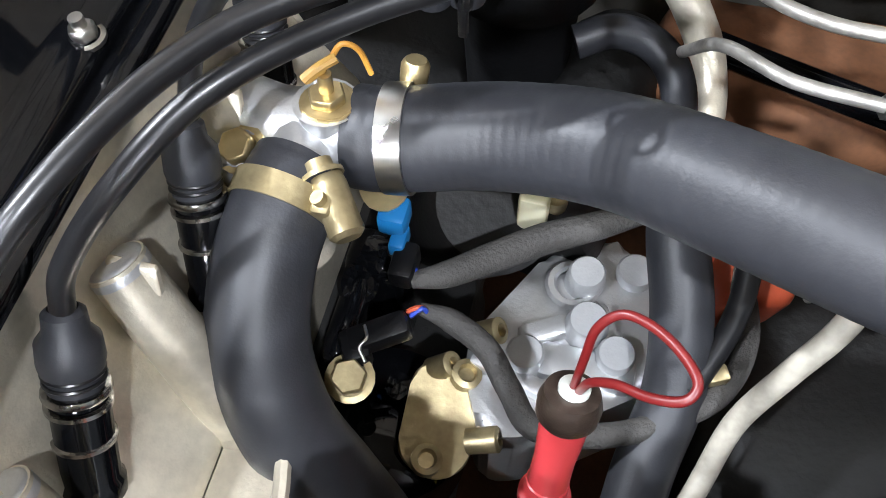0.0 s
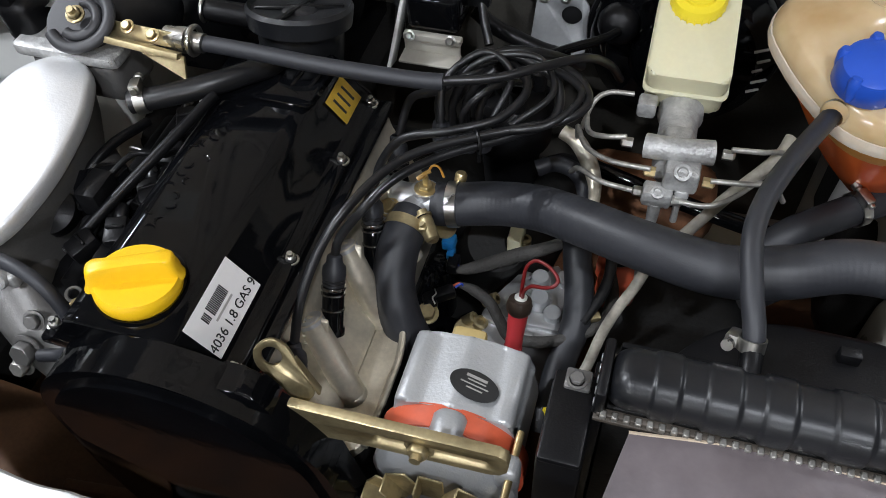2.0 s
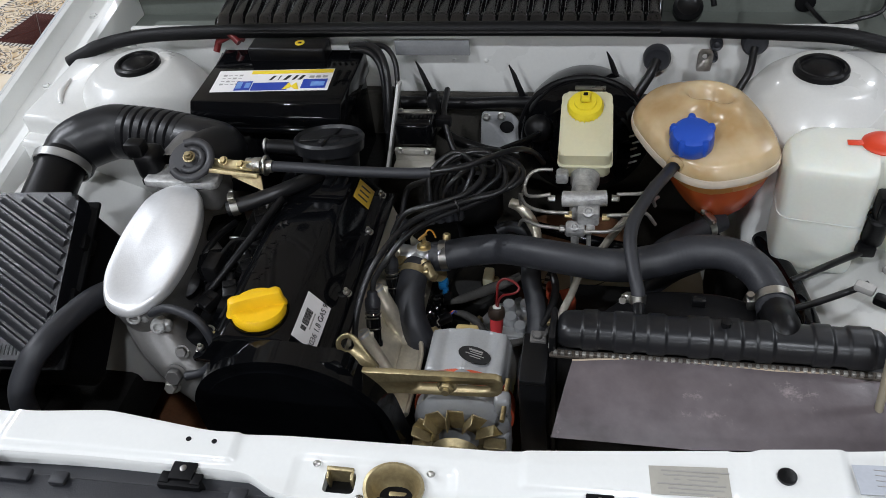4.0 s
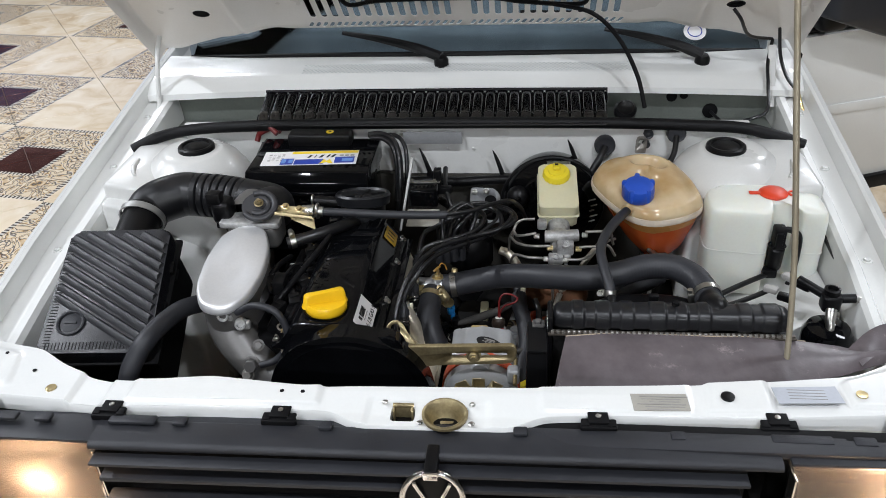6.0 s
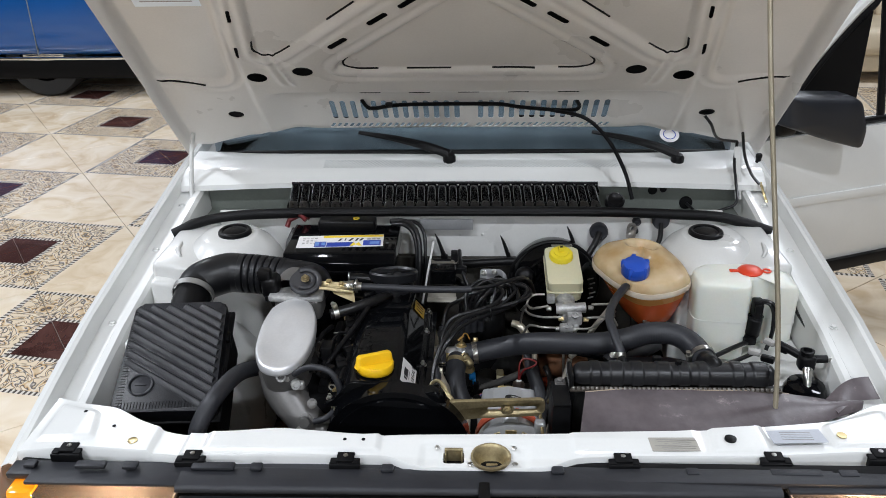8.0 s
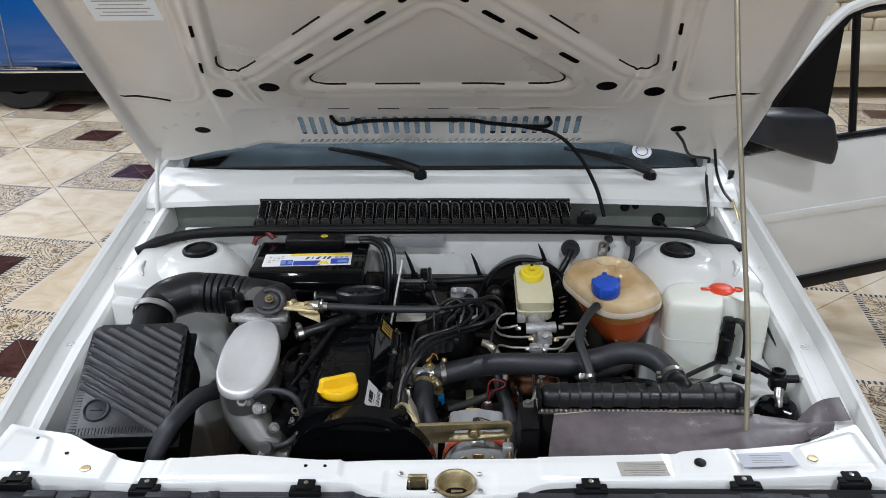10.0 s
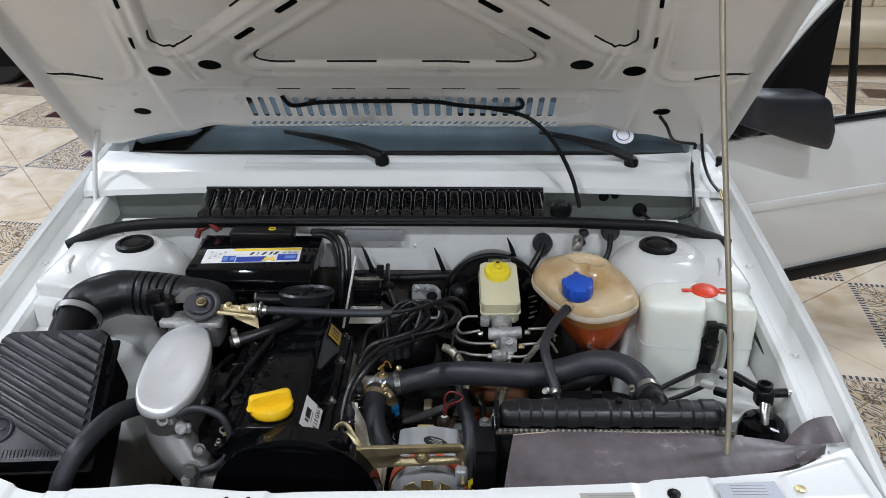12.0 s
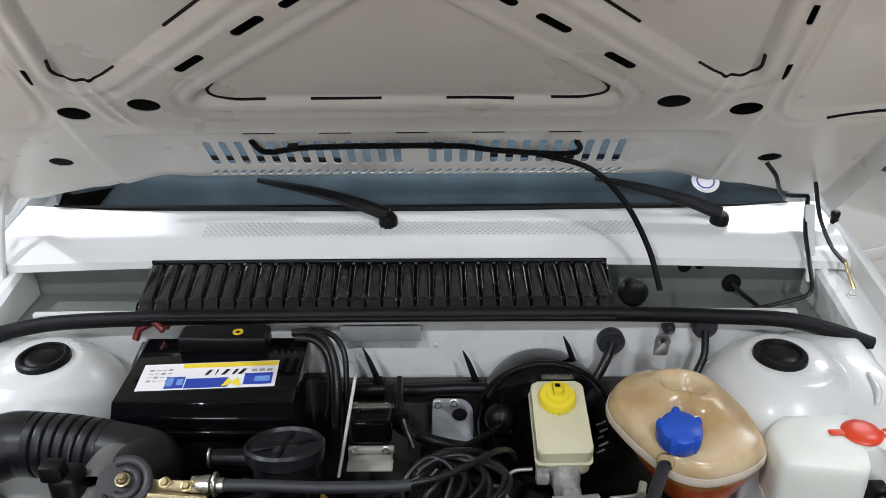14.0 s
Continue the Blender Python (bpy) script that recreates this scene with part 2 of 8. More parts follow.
_bmp.inputs["Strength"].default_value, _bmp.inputs["Distance"].default_value = 0.6, 0.002
_l.new(_brick.outputs["Fac"], _bmp.inputs["Height"])
for _s in (_tl, _gl):
    _l.new(_bmp.outputs["Normal"], _s.inputs["Normal"])
_l.new(_m2.outputs[0], _n["Material Output"].inputs["Surface"])
BULB = glow_mat("headlight_bulb_glow", (1.0, 0.72, 0.38), 60.0)

# Ceramic floor: half-metre tiles, every second corner carries a patterned diamond.
FA, FB, FO = (0.588, -0.809), (0.809, 0.588), (-2.165, 2.728)
TILE = 0.5


def tile_mat():
    m = bpy.data.materials.new("patterned_ceramic_tile")
    m.use_nodes = True
    nt = m.node_tree
    nd, lk = nt.nodes, nt.links
    b = nd["Principled BSDF"]
    geo = nd.new("ShaderNodeNewGeometry")
    sep = nd.new("ShaderNodeSeparateXYZ")
    lk.new(geo.outputs["Position"], sep.inputs[0])

    def op(kind, a, c=None, d=None):
        n = nd.new("ShaderNodeMath")
        n.operation = kind
        for i, v in enumerate((a, c, d)):
            if v is None:
                continue
            if isinstance(v, (int, float)):
                n.inputs[i].default_value = v
            else:
                lk.new(v, n.inputs[i])
        return n.outputs[0]

    px, py = op("SUBTRACT", sep.outputs[0], FO[0]), op("SUBTRACT", sep.outputs[1], FO[1])
    u = op("DIVIDE", op("ADD", op("MULTIPLY", px, FA[0]), op("MULTIPLY", py, FA[1])), TILE)
    v = op("DIVIDE", op("ADD", op("MULTIPLY", px, FB[0]), op("MULTIPLY", py, FB[1])), TILE)
    au, av = op("PINGPONG", u, 1.0), op("PINGPONG", v, 1.0)
    d = op("ADD", au, av)
    comb = nd.new("ShaderNodeCombineXYZ")
    lk.new(u, comb.inputs[0])
    lk.new(v, comb.inputs[1])
    cloud = nd.new("ShaderNodeTexNoise")
    cloud.inputs["Scale"].default_value, cloud.inputs["Detail"].default_value, cloud.inputs["Distortion"].default_value = 2.2, 6, 1.2
    lk.new(comb.outputs[0], cloud.inputs["Vector"])
    swirl = nd.new("ShaderNodeTexNoise")
    swirl.inputs["Scale"].default_value, swirl.inputs["Detail"].default_value, swirl.inputs["Distortion"].default_value = 5.4, 0.6, 2.6
    sym = nd.new("ShaderNodeCombineXYZ")
    lk.new(au, sym.inputs[0])
    lk.new(av, sym.inputs[1])
    lk.new(sym.outputs[0], swirl.inputs["Vector"])

    def ramp(fac, stops, interp="LINEAR"):
        r = nd.new("ShaderNodeValToRGB")
        r.color_ramp.interpolation = interp
        el = r.color_ramp.elements
        while len(el) < len(stops):
            el.new(0.5)
        for e, (p, c) in zip(el, stops):
            e.position, e.color = p, (*c, 1)
        lk.new(fac, r.inputs[0])
        return r.outputs[0]

    def mixc(fac, a, c):
        n = nd.new("ShaderNodeMix")
        n.data_type = "RGBA"
        lk.new(fac, n.inputs["Factor"])
        for key, w in (("A", a), ("B", c)):
            if isinstance(w, tuple):
                n.inputs[key].default_value = (*w, 1)
            else:
                lk.new(w, n.inputs[key])
        return n.outputs["Result"]

    plain = ramp(cloud.outputs["Fac"], [(0.3, (0.60, 0.46, 0.30)), (0.5, (0.75, 0.63, 0.47)), (0.72, (0.82, 0.73, 0.60))])
    curl = ramp(swirl.outputs["Fac"], [(0.38, (0.70, 0.58, 0.42)), (0.42, (0.10, 0.080, 0.065)), (0.455, (0.30, 0.27, 0.25)), (0.47, (0.74, 0.66, 0.54)), (0.50, (0.68, 0.55, 0.38)), (0.55, (0.50, 0.34, 0.18)), (0.575, (0.09, 0.070, 0.058)), (0.605, (0.30, 0.27, 0.245)), (0.63, (0.74, 0.63, 0.47))])
    dark = ramp(cloud.outputs["Fac"], [(0.35, (0.035, 0.012, 0.010)), (0.65, (0.085, 0.035, 0.028))])
    bead = op("GREATER_THAN", op("SINE", op("MULTIPLY", op("SUBTRACT", au, av), 110.0)), 0.0)
    beads = mixc(bead, (0.10, 0.085, 0.075), (0.62, 0.58, 0.52))
    col = mixc(op("LESS_THAN", d, 0.99), plain, beads)
    col = mixc(op("LESS_THAN", d, 0.93), col, curl)
    col = mixc(op("LESS_THAN", d, 0.42), col, beads)
    col = mixc(op("LESS_THAN", d, 0.36), col, dark)
    lk.new(col, b.inputs["Base Color"])
    rn = nd.new("ShaderNodeMapRange")
    rn.inputs[3].default_value, rn.inputs[4].default_value = 0.10, 0.26
    lk.new(cloud.outputs["Fac"], rn.inputs[0])
    lk.new(rn.outputs[0], b.inputs["Roughness"])
    bp = nd.new("ShaderNodeBump")
    bp.inputs["Strength"].default_value, bp.inputs["Distance"].default_value = 0.15, 0.002
    lk.new(cloud.outputs["Fac"], bp.inputs["Height"])
    lk.new(bp.outputs["Normal"], b.inputs["Normal"])
    return m


TILEMAT = tile_mat()


# ---- mesh helpers ----
def finish(bm, angle=40):
    me = bpy.data.meshes.new("mesh")
    bmesh.ops.recalc_face_normals(bm, faces=bm.faces)
    bm.to_mesh(me)
    bm.free()
    me.polygons.foreach_set("use_smooth", [True] * len(me.polygons))
    me.set_sharp_from_angle(angle=radians(angle))
    return me


def thing(name, base, label, category, group="", kind=""):
    ob = new(name)
    ob.location = base
    ob.empty_display_size = 0.02
    return tagged(ob, label, category, group, kind)


def part(name, bm, material, parent=None, label="", angle=40):
    """One mesh object, in world coordinates, under a thing or a part."""
    me = bm if isinstance(bm, bpy.types.Mesh) else finish(bm, angle)
    if not me.materials:
        me.materials.append(material)
    ob = new(name, me)
    if parent is not None:
        ob.parent = parent
        ob.matrix_parent_inverse = Matrix.Translation(parent.location).inverted() if parent.data is None else Matrix.Identity(4)
    if label:
        ob["label"] = label
    return ob


def raw(verts, faces):
    bm = bmesh.new()
    vs = [bm.verts.new(v) for v in verts]
    for f in faces:
        try:
            bm.faces.new([vs[i] for i in f])
        except ValueError:
            pass
    return bm


def join(*bms):
    out = bms[0]
    for b in bms[1:]:
        me = bpy.data.meshes.new("tmp")
        b.to_mesh(me)
        b.free()
        out.from_mesh(me)
        bpy.data.meshes.remove(me)
    return out


def moved(bm, m):
    bmesh.ops.transform(bm, matrix=m, verts=bm.verts)
    return bm


def rbox(c, s, bevel=0.004, seg=2, m=None):
    bm = bmesh.new()
    bmesh.ops.create_cube(bm, size=1)
    bmesh.ops.scale(bm, vec=s, verts=bm.verts)
    if bevel:
        bmesh.ops.bevel(bm, geom=bm.edges[:], offset=min(bevel, min(s) * 0.45), segments=seg, profile=0.5, affect="EDGES")
    if m is not None:
        moved(bm, m)
    return moved(bm, Matrix.Translation(c))


def prism(poly, lo, hi, axis="z", bevel=0.0, seg=2):
    """A polygon (two coordinates in order of the other axes) extruded along an axis."""
    put = {"z": lambda a, b, h: (a, b, h), "y": lambda a, b, h: (a, h, b), "x": lambda a, b, h: (h, a, b)}[axis]
    n = len(poly)
    vs = [put(a, b, lo) for a, b in poly] + [put(a, b, hi) for a, b in poly]
    fs = [list(range(n))[::-1], list(range(n, 2 * n))] + [[i, (i + 1) % n, n + (i + 1) % n, n + i] for i in range(n)]
    bm = raw(vs, fs)
    if bevel:
        bmesh.ops.bevel(bm, geom=bm.edges[:], offset=bevel, segments=seg, profile=0.5, affect="EDGES")
    return bm


def rounded(poly, r, n=5):
    """The polygon with its corners rounded."""
    out = []
    for i, p in enumerate(poly):
        p, a, b = Vector(p), Vector(poly[i - 1]), Vector(poly[(i + 1) % len(poly)])
        rr = r[i] if isinstance(r, (list, tuple)) else r
        da, db = (a - p), (b - p)
        k = min(rr, da.length * 0.48, db.length * 0.48)
        s, e = p + da.normalized() * k, p + db.normalized() * k
        for j in range(n + 1):
            t = j / n
            out.append(tuple(s * (1 - t) ** 2 + p * 2 * t * (1 - t) + e * t * t))
    return out


def axis_m(at, axis):
    """A pose at a place whose z lies along axis."""
    return Matrix.Translation(at) @ Vector(axis).to_track_quat("Z", "Y").to_matrix().to_4x4()


def stack(poly, levels, centre):
    """Scaled copies of an outline at rising heights, bridged and closed: levels of (scale, height)."""
    n = len(poly)
    vs = [(centre[0] + (x - centre[0]) * k, centre[1] + (y - centre[1]) * k, z) for k, z in levels for x, y in poly]
    fs = [[i * n + j, i * n + (j + 1) % n, (i + 1) * n + (j + 1) % n, (i + 1) * n + j] for i in range(len(levels) - 1) for j in range(n)]
    return raw(vs, fs + [list(range(n))[::-1], [(len(levels) - 1) * n + j for j in range(n)]])


def lathe(profile, m=None, seg=28):
    """Turned from (radius, height) pairs; closed at radius 0."""
    vs, fs = [], []
    k = len(profile)
    for i in range(seg):
        a = 2 * math.pi * i / seg
        for r, z in profile:
            vs.append((max(r, 1e-5) * math.cos(a), max(r, 1e-5) * math.sin(a), z))
    for i in range(seg):
        j = (i + 1) % seg
        for q in range(k - 1):
            fs.append([i * k + q, j * k + q, j * k + q + 1, i * k + q + 1])
    bm = raw(vs, fs)
    bmesh.ops.remove_doubles(bm, verts=bm.verts, dist=1e-4)
    if m is not None:
        moved(bm, m)
    return bm


def smooth_path(pts, n=8):
    pts = [Vector(p) for p in pts]
    ext = [pts[0] * 2 - pts[1]] + pts + [pts[-1] * 2 - pts[-2]]
    out = []
    for i in range(1, len(ext) - 2):
        a, b, c, d = ext[i - 1 : i + 3]
        for j in range(n):
            t = j / n
            out.append(0.5 * (2 * b + (c - a) * t + (2 * a - 5 * b + 4 * c - d) * t * t + (3 * b - a - 3 * c + d) * t**3))
    out.append(pts[-1])
    return out


def tube(pts, r, seg=14, n=8, ridge=None, hollow=False):
    """A tube along a smooth path; r: one radius or one for each point; ridge(s): added radius at s metres along it."""
    path = smooth_path(pts, n)
    k = len(path)
    rad = np.interp(np.linspace(0, 1, k), np.linspace(0, 1, len(r)), r) if isinstance(r, (list, tuple)) else np.full(k, r)
    vs, fs = [], []
    side, run = None, 0.0
    for i, p in enumerate(path):
        d = (path[min(i + 1, k - 1)] - path[max(i - 1, 0)]).normalized()
        if side is None:
            side = d.orthogonal().normalized()
        side = (side - d * side.dot(d)).normalized()
        up = d.cross(side)
        run += (p - path[i - 1]).length if i else 0.0
        rr = rad[i] + (ridge(run) if ridge else 0.0)
        for j in range(seg):
            a = 2 * math.pi * j / seg
            vs.append(p + (side * math.cos(a) + up * math.sin(a)) * rr)
    for i in range(k - 1):
        for j in range(seg):
            q = (j + 1) % seg
            fs.append([i * seg + j, i * seg + q, (i + 1) * seg + q, (i + 1) * seg + j])
    if not hollow:
        fs += [list(range(seg))[::-1], [(k - 1) * seg + j for j in range(seg)]]
    return raw(vs, fs)


def hexbolt(at, axis=(0, 0, 1), r=0.007, h=0.006, stud=0.0):
    bm = lathe([(0, 0), (r * 1.45, 0), (r * 1.45, 0.0016), (r * 1.1, 0.002)], None, 16)
    hexa = [(r * 1.05 * math.cos(i * math.pi / 3), r * 1.05 * math.sin(i * math.pi / 3)) for i in range(6)]
    join(bm, prism(hexa, 0.0015, 0.0015 + h, "z", 0.0008, 1))
    if stud:
        join(bm, lathe([(0, 0), (r * 0.55, 0), (r * 0.55, 0.002 + h + stud), (0, 0.002 + h + stud)], None, 10))
    return moved(bm, axis_m(at, axis))


def torus(at, axis, R, r, seg=28, cs=8):
    vs, fs = [], []
    for i in range(seg):
        a = 2 * math.pi * i / seg
        for j in range(cs):
            b = 2 * math.pi * j / cs
            vs.append(((R + r * math.cos(b)) * math.cos(a), (R + r * math.cos(b)) * math.sin(a), r * math.sin(b)))
    for i in range(seg):
        for j in range(cs):
            fs.append([i * cs + j, ((i + 1) % seg) * cs + j, ((i + 1) % seg) * cs + (j + 1) % cs, i * cs + (j + 1) % cs])
    return moved(raw(vs, fs), axis_m(at, axis))


def band(at, axis, R, w, t=0.0012, screw=None):
    """A hose clamp: a flat band and, where screw gives an angle, its screw housing."""
    bm = lathe([(R, -w / 2), (R + t, -w / 2), (R + t, w / 2), (R, w / 2), (R, -w / 2)], None, 32)
    if screw is not None:
        a = radians(screw)
        c = ((R + 0.004) * math.cos(a), (R + 0.004) * math.sin(a), 0)
        t_dir = (-math.sin(a), math.cos(a), 0)
        box = rbox((0, 0, 0), (0.010, w * 1.05, 0.018), 0.0025, 2)
        scr = lathe([(0, -0.017), (0.0045, -0.017), (0.0045, -0.012), (0.003, -0.011), (0.003, 0.012), (0, 0.012)], None, 12)
        join(bm, moved(join(box, scr), axis_m(c, t_dir)))
    return moved(bm, axis_m(at, axis))


def sheet(fn, nu, nv, thick=0.0):
    """A sheet over u, v in 0..1; thick: second skin along the normals."""
    vs = [fn(i / nu, j / nv) for i in range(nu + 1) for j in range(nv + 1)]
    fs = [[i * (nv + 1) + j, (i + 1) * (nv + 1) + j, (i + 1) * (nv + 1) + j + 1, i * (nv + 1) + j + 1] for i in range(nu) for j in range(nv)]
    bm = raw(vs, fs)
    if thick:
        bm.normal_update()
        geom = bmesh.ops.solidify(bm, geom=bm.faces[:], thickness=thick)
    return bm


def cut(me, cutters):
    """The mesh with the cutters' volumes taken out."""
    a, b = new("cut_a", me), new("cut_b", finish(join(*cutters)))
    mod = a.modifiers.new("cut", "BOOLEAN")
    mod.object, mod.operation, mod.solver = b, "DIFFERENCE", "EXACT"
    done = bpy.data.meshes.new_from_object(a.evaluated_get(bpy.context.evaluated_depsgraph_get()))
    for o in (a, b):
        bpy.data.objects.remove(o)
    return done


def letters(text, size, m, depth=0.0004):
    """Words as a mesh, centred, in the pose m."""
    c = bpy.data.curves.new("words", "FONT")
    c.body, c.size, c.align_x, c.align_y, c.extrude = text, size, "CENTER", "CENTER", depth
    ob = new("words", c)
    me = bpy.data.meshes.new_from_object(ob.evaluated_get(bpy.context.evaluated_depsgraph_get()))
    bpy.data.objects.remove(ob)
    me.transform(m)
    me.materials.clear()
    return me


def plane_m(o, u, v):
    """A pose at o with x along u and y near v."""
    u = Vector(u).normalized()
    n = u.cross(Vector(v)).normalized()
    w = n.cross(u)
    return Matrix.Translation(o) @ Matrix((u, w, n)).transposed().to_4x4()


def slot_cutter(a, b, w, h, m):
    """A rounded slot from a to b (in the pose's plane), w wide, h to either side of it."""
    a, b = Vector(a), Vector(b)
    d = (b - a).normalized()
    s = Vector((-d.y, d.x))
    ring = []
    for c, sign in ((b, 1), (a, -1)):
        for i in range(7):
            t = -math.pi / 2 + math.pi * i / 6
            ring.append(tuple(c + d * sign * math.cos(t) * w / 2 + s * sign * math.sin(t) * w / 2))
    return moved(prism(ring, -h, h, "z"), m)


def oval_cutter(c, rx, ry, h, m, n=20):
    return moved(prism([(c[0] + rx * math.cos(2 * math.pi * i / n), c[1] + ry * math.sin(2 * math.pi * i / n)) for i in range(n)], -h, h, "z"), m)

# ---- hall ----
floor = part("floor", rbox((0, 4, -0.006), (24, 24, 0.004), 0), GROUT)
tagged(floor, "glossy cream ceramic tiled hall floor with patterned diamonds", "floor", kind="structure")
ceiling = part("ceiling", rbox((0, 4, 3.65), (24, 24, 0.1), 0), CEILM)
tagged(ceiling, "plain hall ceiling, darkened to dim its reflections", "ceiling", kind="structure")
for nm, c, s in (("wall_north", (0, 12.1, 1.8), (24, 0.2, 3.6)), ("wall_south", (0, -6.1, 1.8), (24, 0.2, 3.6)),
                 ("wall_west", (-9.1, 3, 1.8), (0.2, 18, 3.6)), ("wall_east", (9.1, 3, 1.8), (0.2, 18, 3.6))):
    tagged(part(nm, rbox(c, s, 0), WALLM), "plain beige hall wall", "wall", kind="structure")

for lx, ly, w in ((-1.8, -4.8, 135), (1.8, -4.8, 135), (2.6, 1.8, 45), (-2.8, 4.8, 88), (2.8, 4.8, 90), (-5.2, 3.0, 88)):
    fix = thing("ceiling_lamp", (lx, ly, 3.52), "white rectangular ceiling lamp, switched on", "lamp", "ceiling lamps")
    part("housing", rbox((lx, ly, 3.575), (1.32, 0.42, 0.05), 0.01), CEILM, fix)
    area_lamp("tube_light", lx, ly, 3.53, 1.25, 0.35, w, (0.90, 0.935, 1.0))

for lx, ly, w in ((-1.2, -1.0, 44), (1.0, -1.0, 44), (-2.9, 0.75, 95)):
    fix = thing("ceiling_spot", (lx, ly, 3.5), "round white ceiling spot lamp, switched on", "lamp", "ceiling spots")
    part("housing", lathe([(0.09, -0.02), (0.13, -0.02), (0.13, 0.06), (0, 0.06)], pose(lx, ly, 3.54), 28), CEILM, fix)
    area_lamp("spot_light", lx, ly, 3.51, 0.12, 0.12, w, (0.90, 0.935, 1.0))

# ---- car body ----
car = thing("car", (0, 1.6, 0), "white hatchback with its bonnet propped open and lamps lit", "car")


def ridge_z(y):
    return float(np.interp(y, (0.30, 0.56, 0.875, 1.31, 1.6), (0.732, 0.780, 0.830, 0.898, 0.935)))


SEC = [(0.800, -0.48), (0.806, -0.16), (0.795, -0.045), (0.778, -0.006), (0.765, 0.0), (0.759, -0.003), (0.757, -0.010), (0.755, -0.036),
       (0.748, -0.040), (0.722, -0.041), (0.716, -0.032), (0.704, -0.032), (0.698, -0.040), (0.694, -0.075), (0.690, -0.46)]


def fender(side):
    def fn(u, v):
        y = 0.325 + u * 1.28
        k = v * (len(SEC) - 1)
        i = min(int(k), len(SEC) - 2)
        x = SEC[i][0] * (1 - k + i) + SEC[i + 1][0] * (k - i)
        z = SEC[i][1] * (1 - k + i) + SEC[i + 1][1] * (k - i)
        x -= 0.018 * max(0, 1 - u / 0.3)
        return (side * x, y, ridge_z(y) + z)
    return sheet(fn, 20, len(SEC) - 1, 0.0012)


for side in (-1, 1):
    f = part("fender", fender(side), WHITE, car, "", 30)
    for y in (0.44, 0.73, 1.0, 1.2):
        part("fender_bolt", hexbolt((side * (0.735 - 0.018 * max(0, 1 - (y - 0.325) / 0.384)), y, ridge_z(y) - 0.040), (0, 0, 1), 0.006, 0.004), WHITE, f)

# lock carrier across the front
FRONT_X, FRONT_Y = (-0.735, -0.652, -0.56, -0.44, -0.30, -0.12, -0.08, 0.14, 0.18, 0.256, 0.40, 0.50, 0.67, 0.735), (0.335, 0.352, 0.345, 0.335, 0.338, 0.336, 0.313, 0.313, 0.336, 0.342, 0.345, 0.348, 0.362, 0.345)
REAR_X = (-0.735, -0.684, -0.615, -0.56, -0.50, -0.46, -0.40, -0.31, -0.17, -0.09, 0.17, 0.36, 0.525, 0.629, 0.698, 0.735)
REAR_Y = (0.49, 0.472, 0.460, 0.425, 0.400, 0.392, 0.392, 0.403, 0.388, 0.395, 0.402, 0.411, 0.430, 0.445, 0.483, 0.50)


def seg_dist(px, py, poly):
    """Signed distance to a polygon's edge, positive inside, for arrays."""
    d = np.full(px.shape, 1e9)
    inside = np.zeros(px.shape, bool)
    n = len(poly)
    for i in range(n):
        ax, ay = poly[i]
        bx, by = poly[(i + 1) % n]
        ex, ey = bx - ax, by - ay
        t = np.clip(((px - ax) * ex + (py - ay) * ey) / (ex * ex + ey * ey + 1e-12), 0, 1)
        d = np.minimum(d, np.hypot(px - ax - t * ex, py - ay - t * ey))
        cross = ((ay > py) != (by > py)) & (px < ex * (py - ay) / (ey if abs(ey) > 1e-12 else 1e-12) + ax)
        inside ^= cross
    return np.where(inside, d, -d)


def step(x, a, b):
    t = np.clip((x - a) / (b - a), 0, 1)
    return t * t * (3 - 2 * t)


STEPS = [(rounded(q, 0.012), h) for q, h in (([(0.40, 0.351), (0.50, 0.354), (0.50, 0.440), (0.41, 0.440)], 0.004), ([(-0.72, 0.365), (-0.62, 0.37), (-0.640, 0.445), (-0.69, 0.46), (-0.72, 0.47)], 0.004),
                                             ([(0.72, 0.375), (0.60, 0.37), (0.60, 0.430), (0.69, 0.465), (0.72, 0.475)], 0.005), ([(-0.43, 0.343), (-0.135, 0.345), (-0.135, 0.42), (-0.43, 0.42)], 0.005),
                                             ([(0.175, 0.347), (0.39, 0.351), (0.39, 0.44), (0.175, 0.44)], 0.0025), ([(-0.52, 0.33), (-0.46, 0.33), (-0.46, 0.43), (-0.52, 0.43)], -0.006), ([(-0.070, 0.300), (0.110, 0.300), (0.110, 0.372), (-0.070, 0.372)], -0.003))]
cu, cv = 300, 26
cx = np.linspace(-0.735, 0.735, cu + 1)[:, None] * np.ones((1, cv + 1))
lo, hi = np.interp(cx, FRONT_X, FRONT_Y), np.interp(cx, REAR_X, REAR_Y)
for arr in (lo, hi):  # rounds the corners of both edges
    ker = np.exp(-(np.arange(-6, 7) / 3.0) ** 2)
    arr[:] = np.convolve(np.pad(arr[:, 0], 6, "edge"), ker / ker.sum(), "valid")[:, None]
row = np.clip((np.arange(cv + 1) - 2) / (cv - 4), 0, 1)[None, :]
cy = lo + (hi - lo) * row
cz = np.full(cx.shape, 0.752)
for q, h in STEPS:
    cz = cz + h * step(seg_dist(cx, cy, q), 0.0, 0.007)
cz[:, 0], cz[:, -1] = 0.705, 0.705
cz[:, 1] -= 0.004
cz[:, -2] -= 0.004
cy[:, 2] += 0.003
cy[:, -3] -= 0.003
grid = [[i * (cv + 1) + j, (i + 1) * (cv + 1) + j, (i + 1) * (cv + 1) + j + 1, i * (cv + 1) + j + 1] for i in range(cu) for j in range(cv)]
grid += [[(i + 1) * (cv + 1), i * (cv + 1), i * (cv + 1) + cv, (i + 1) * (cv + 1) + cv] for i in range(cu)]
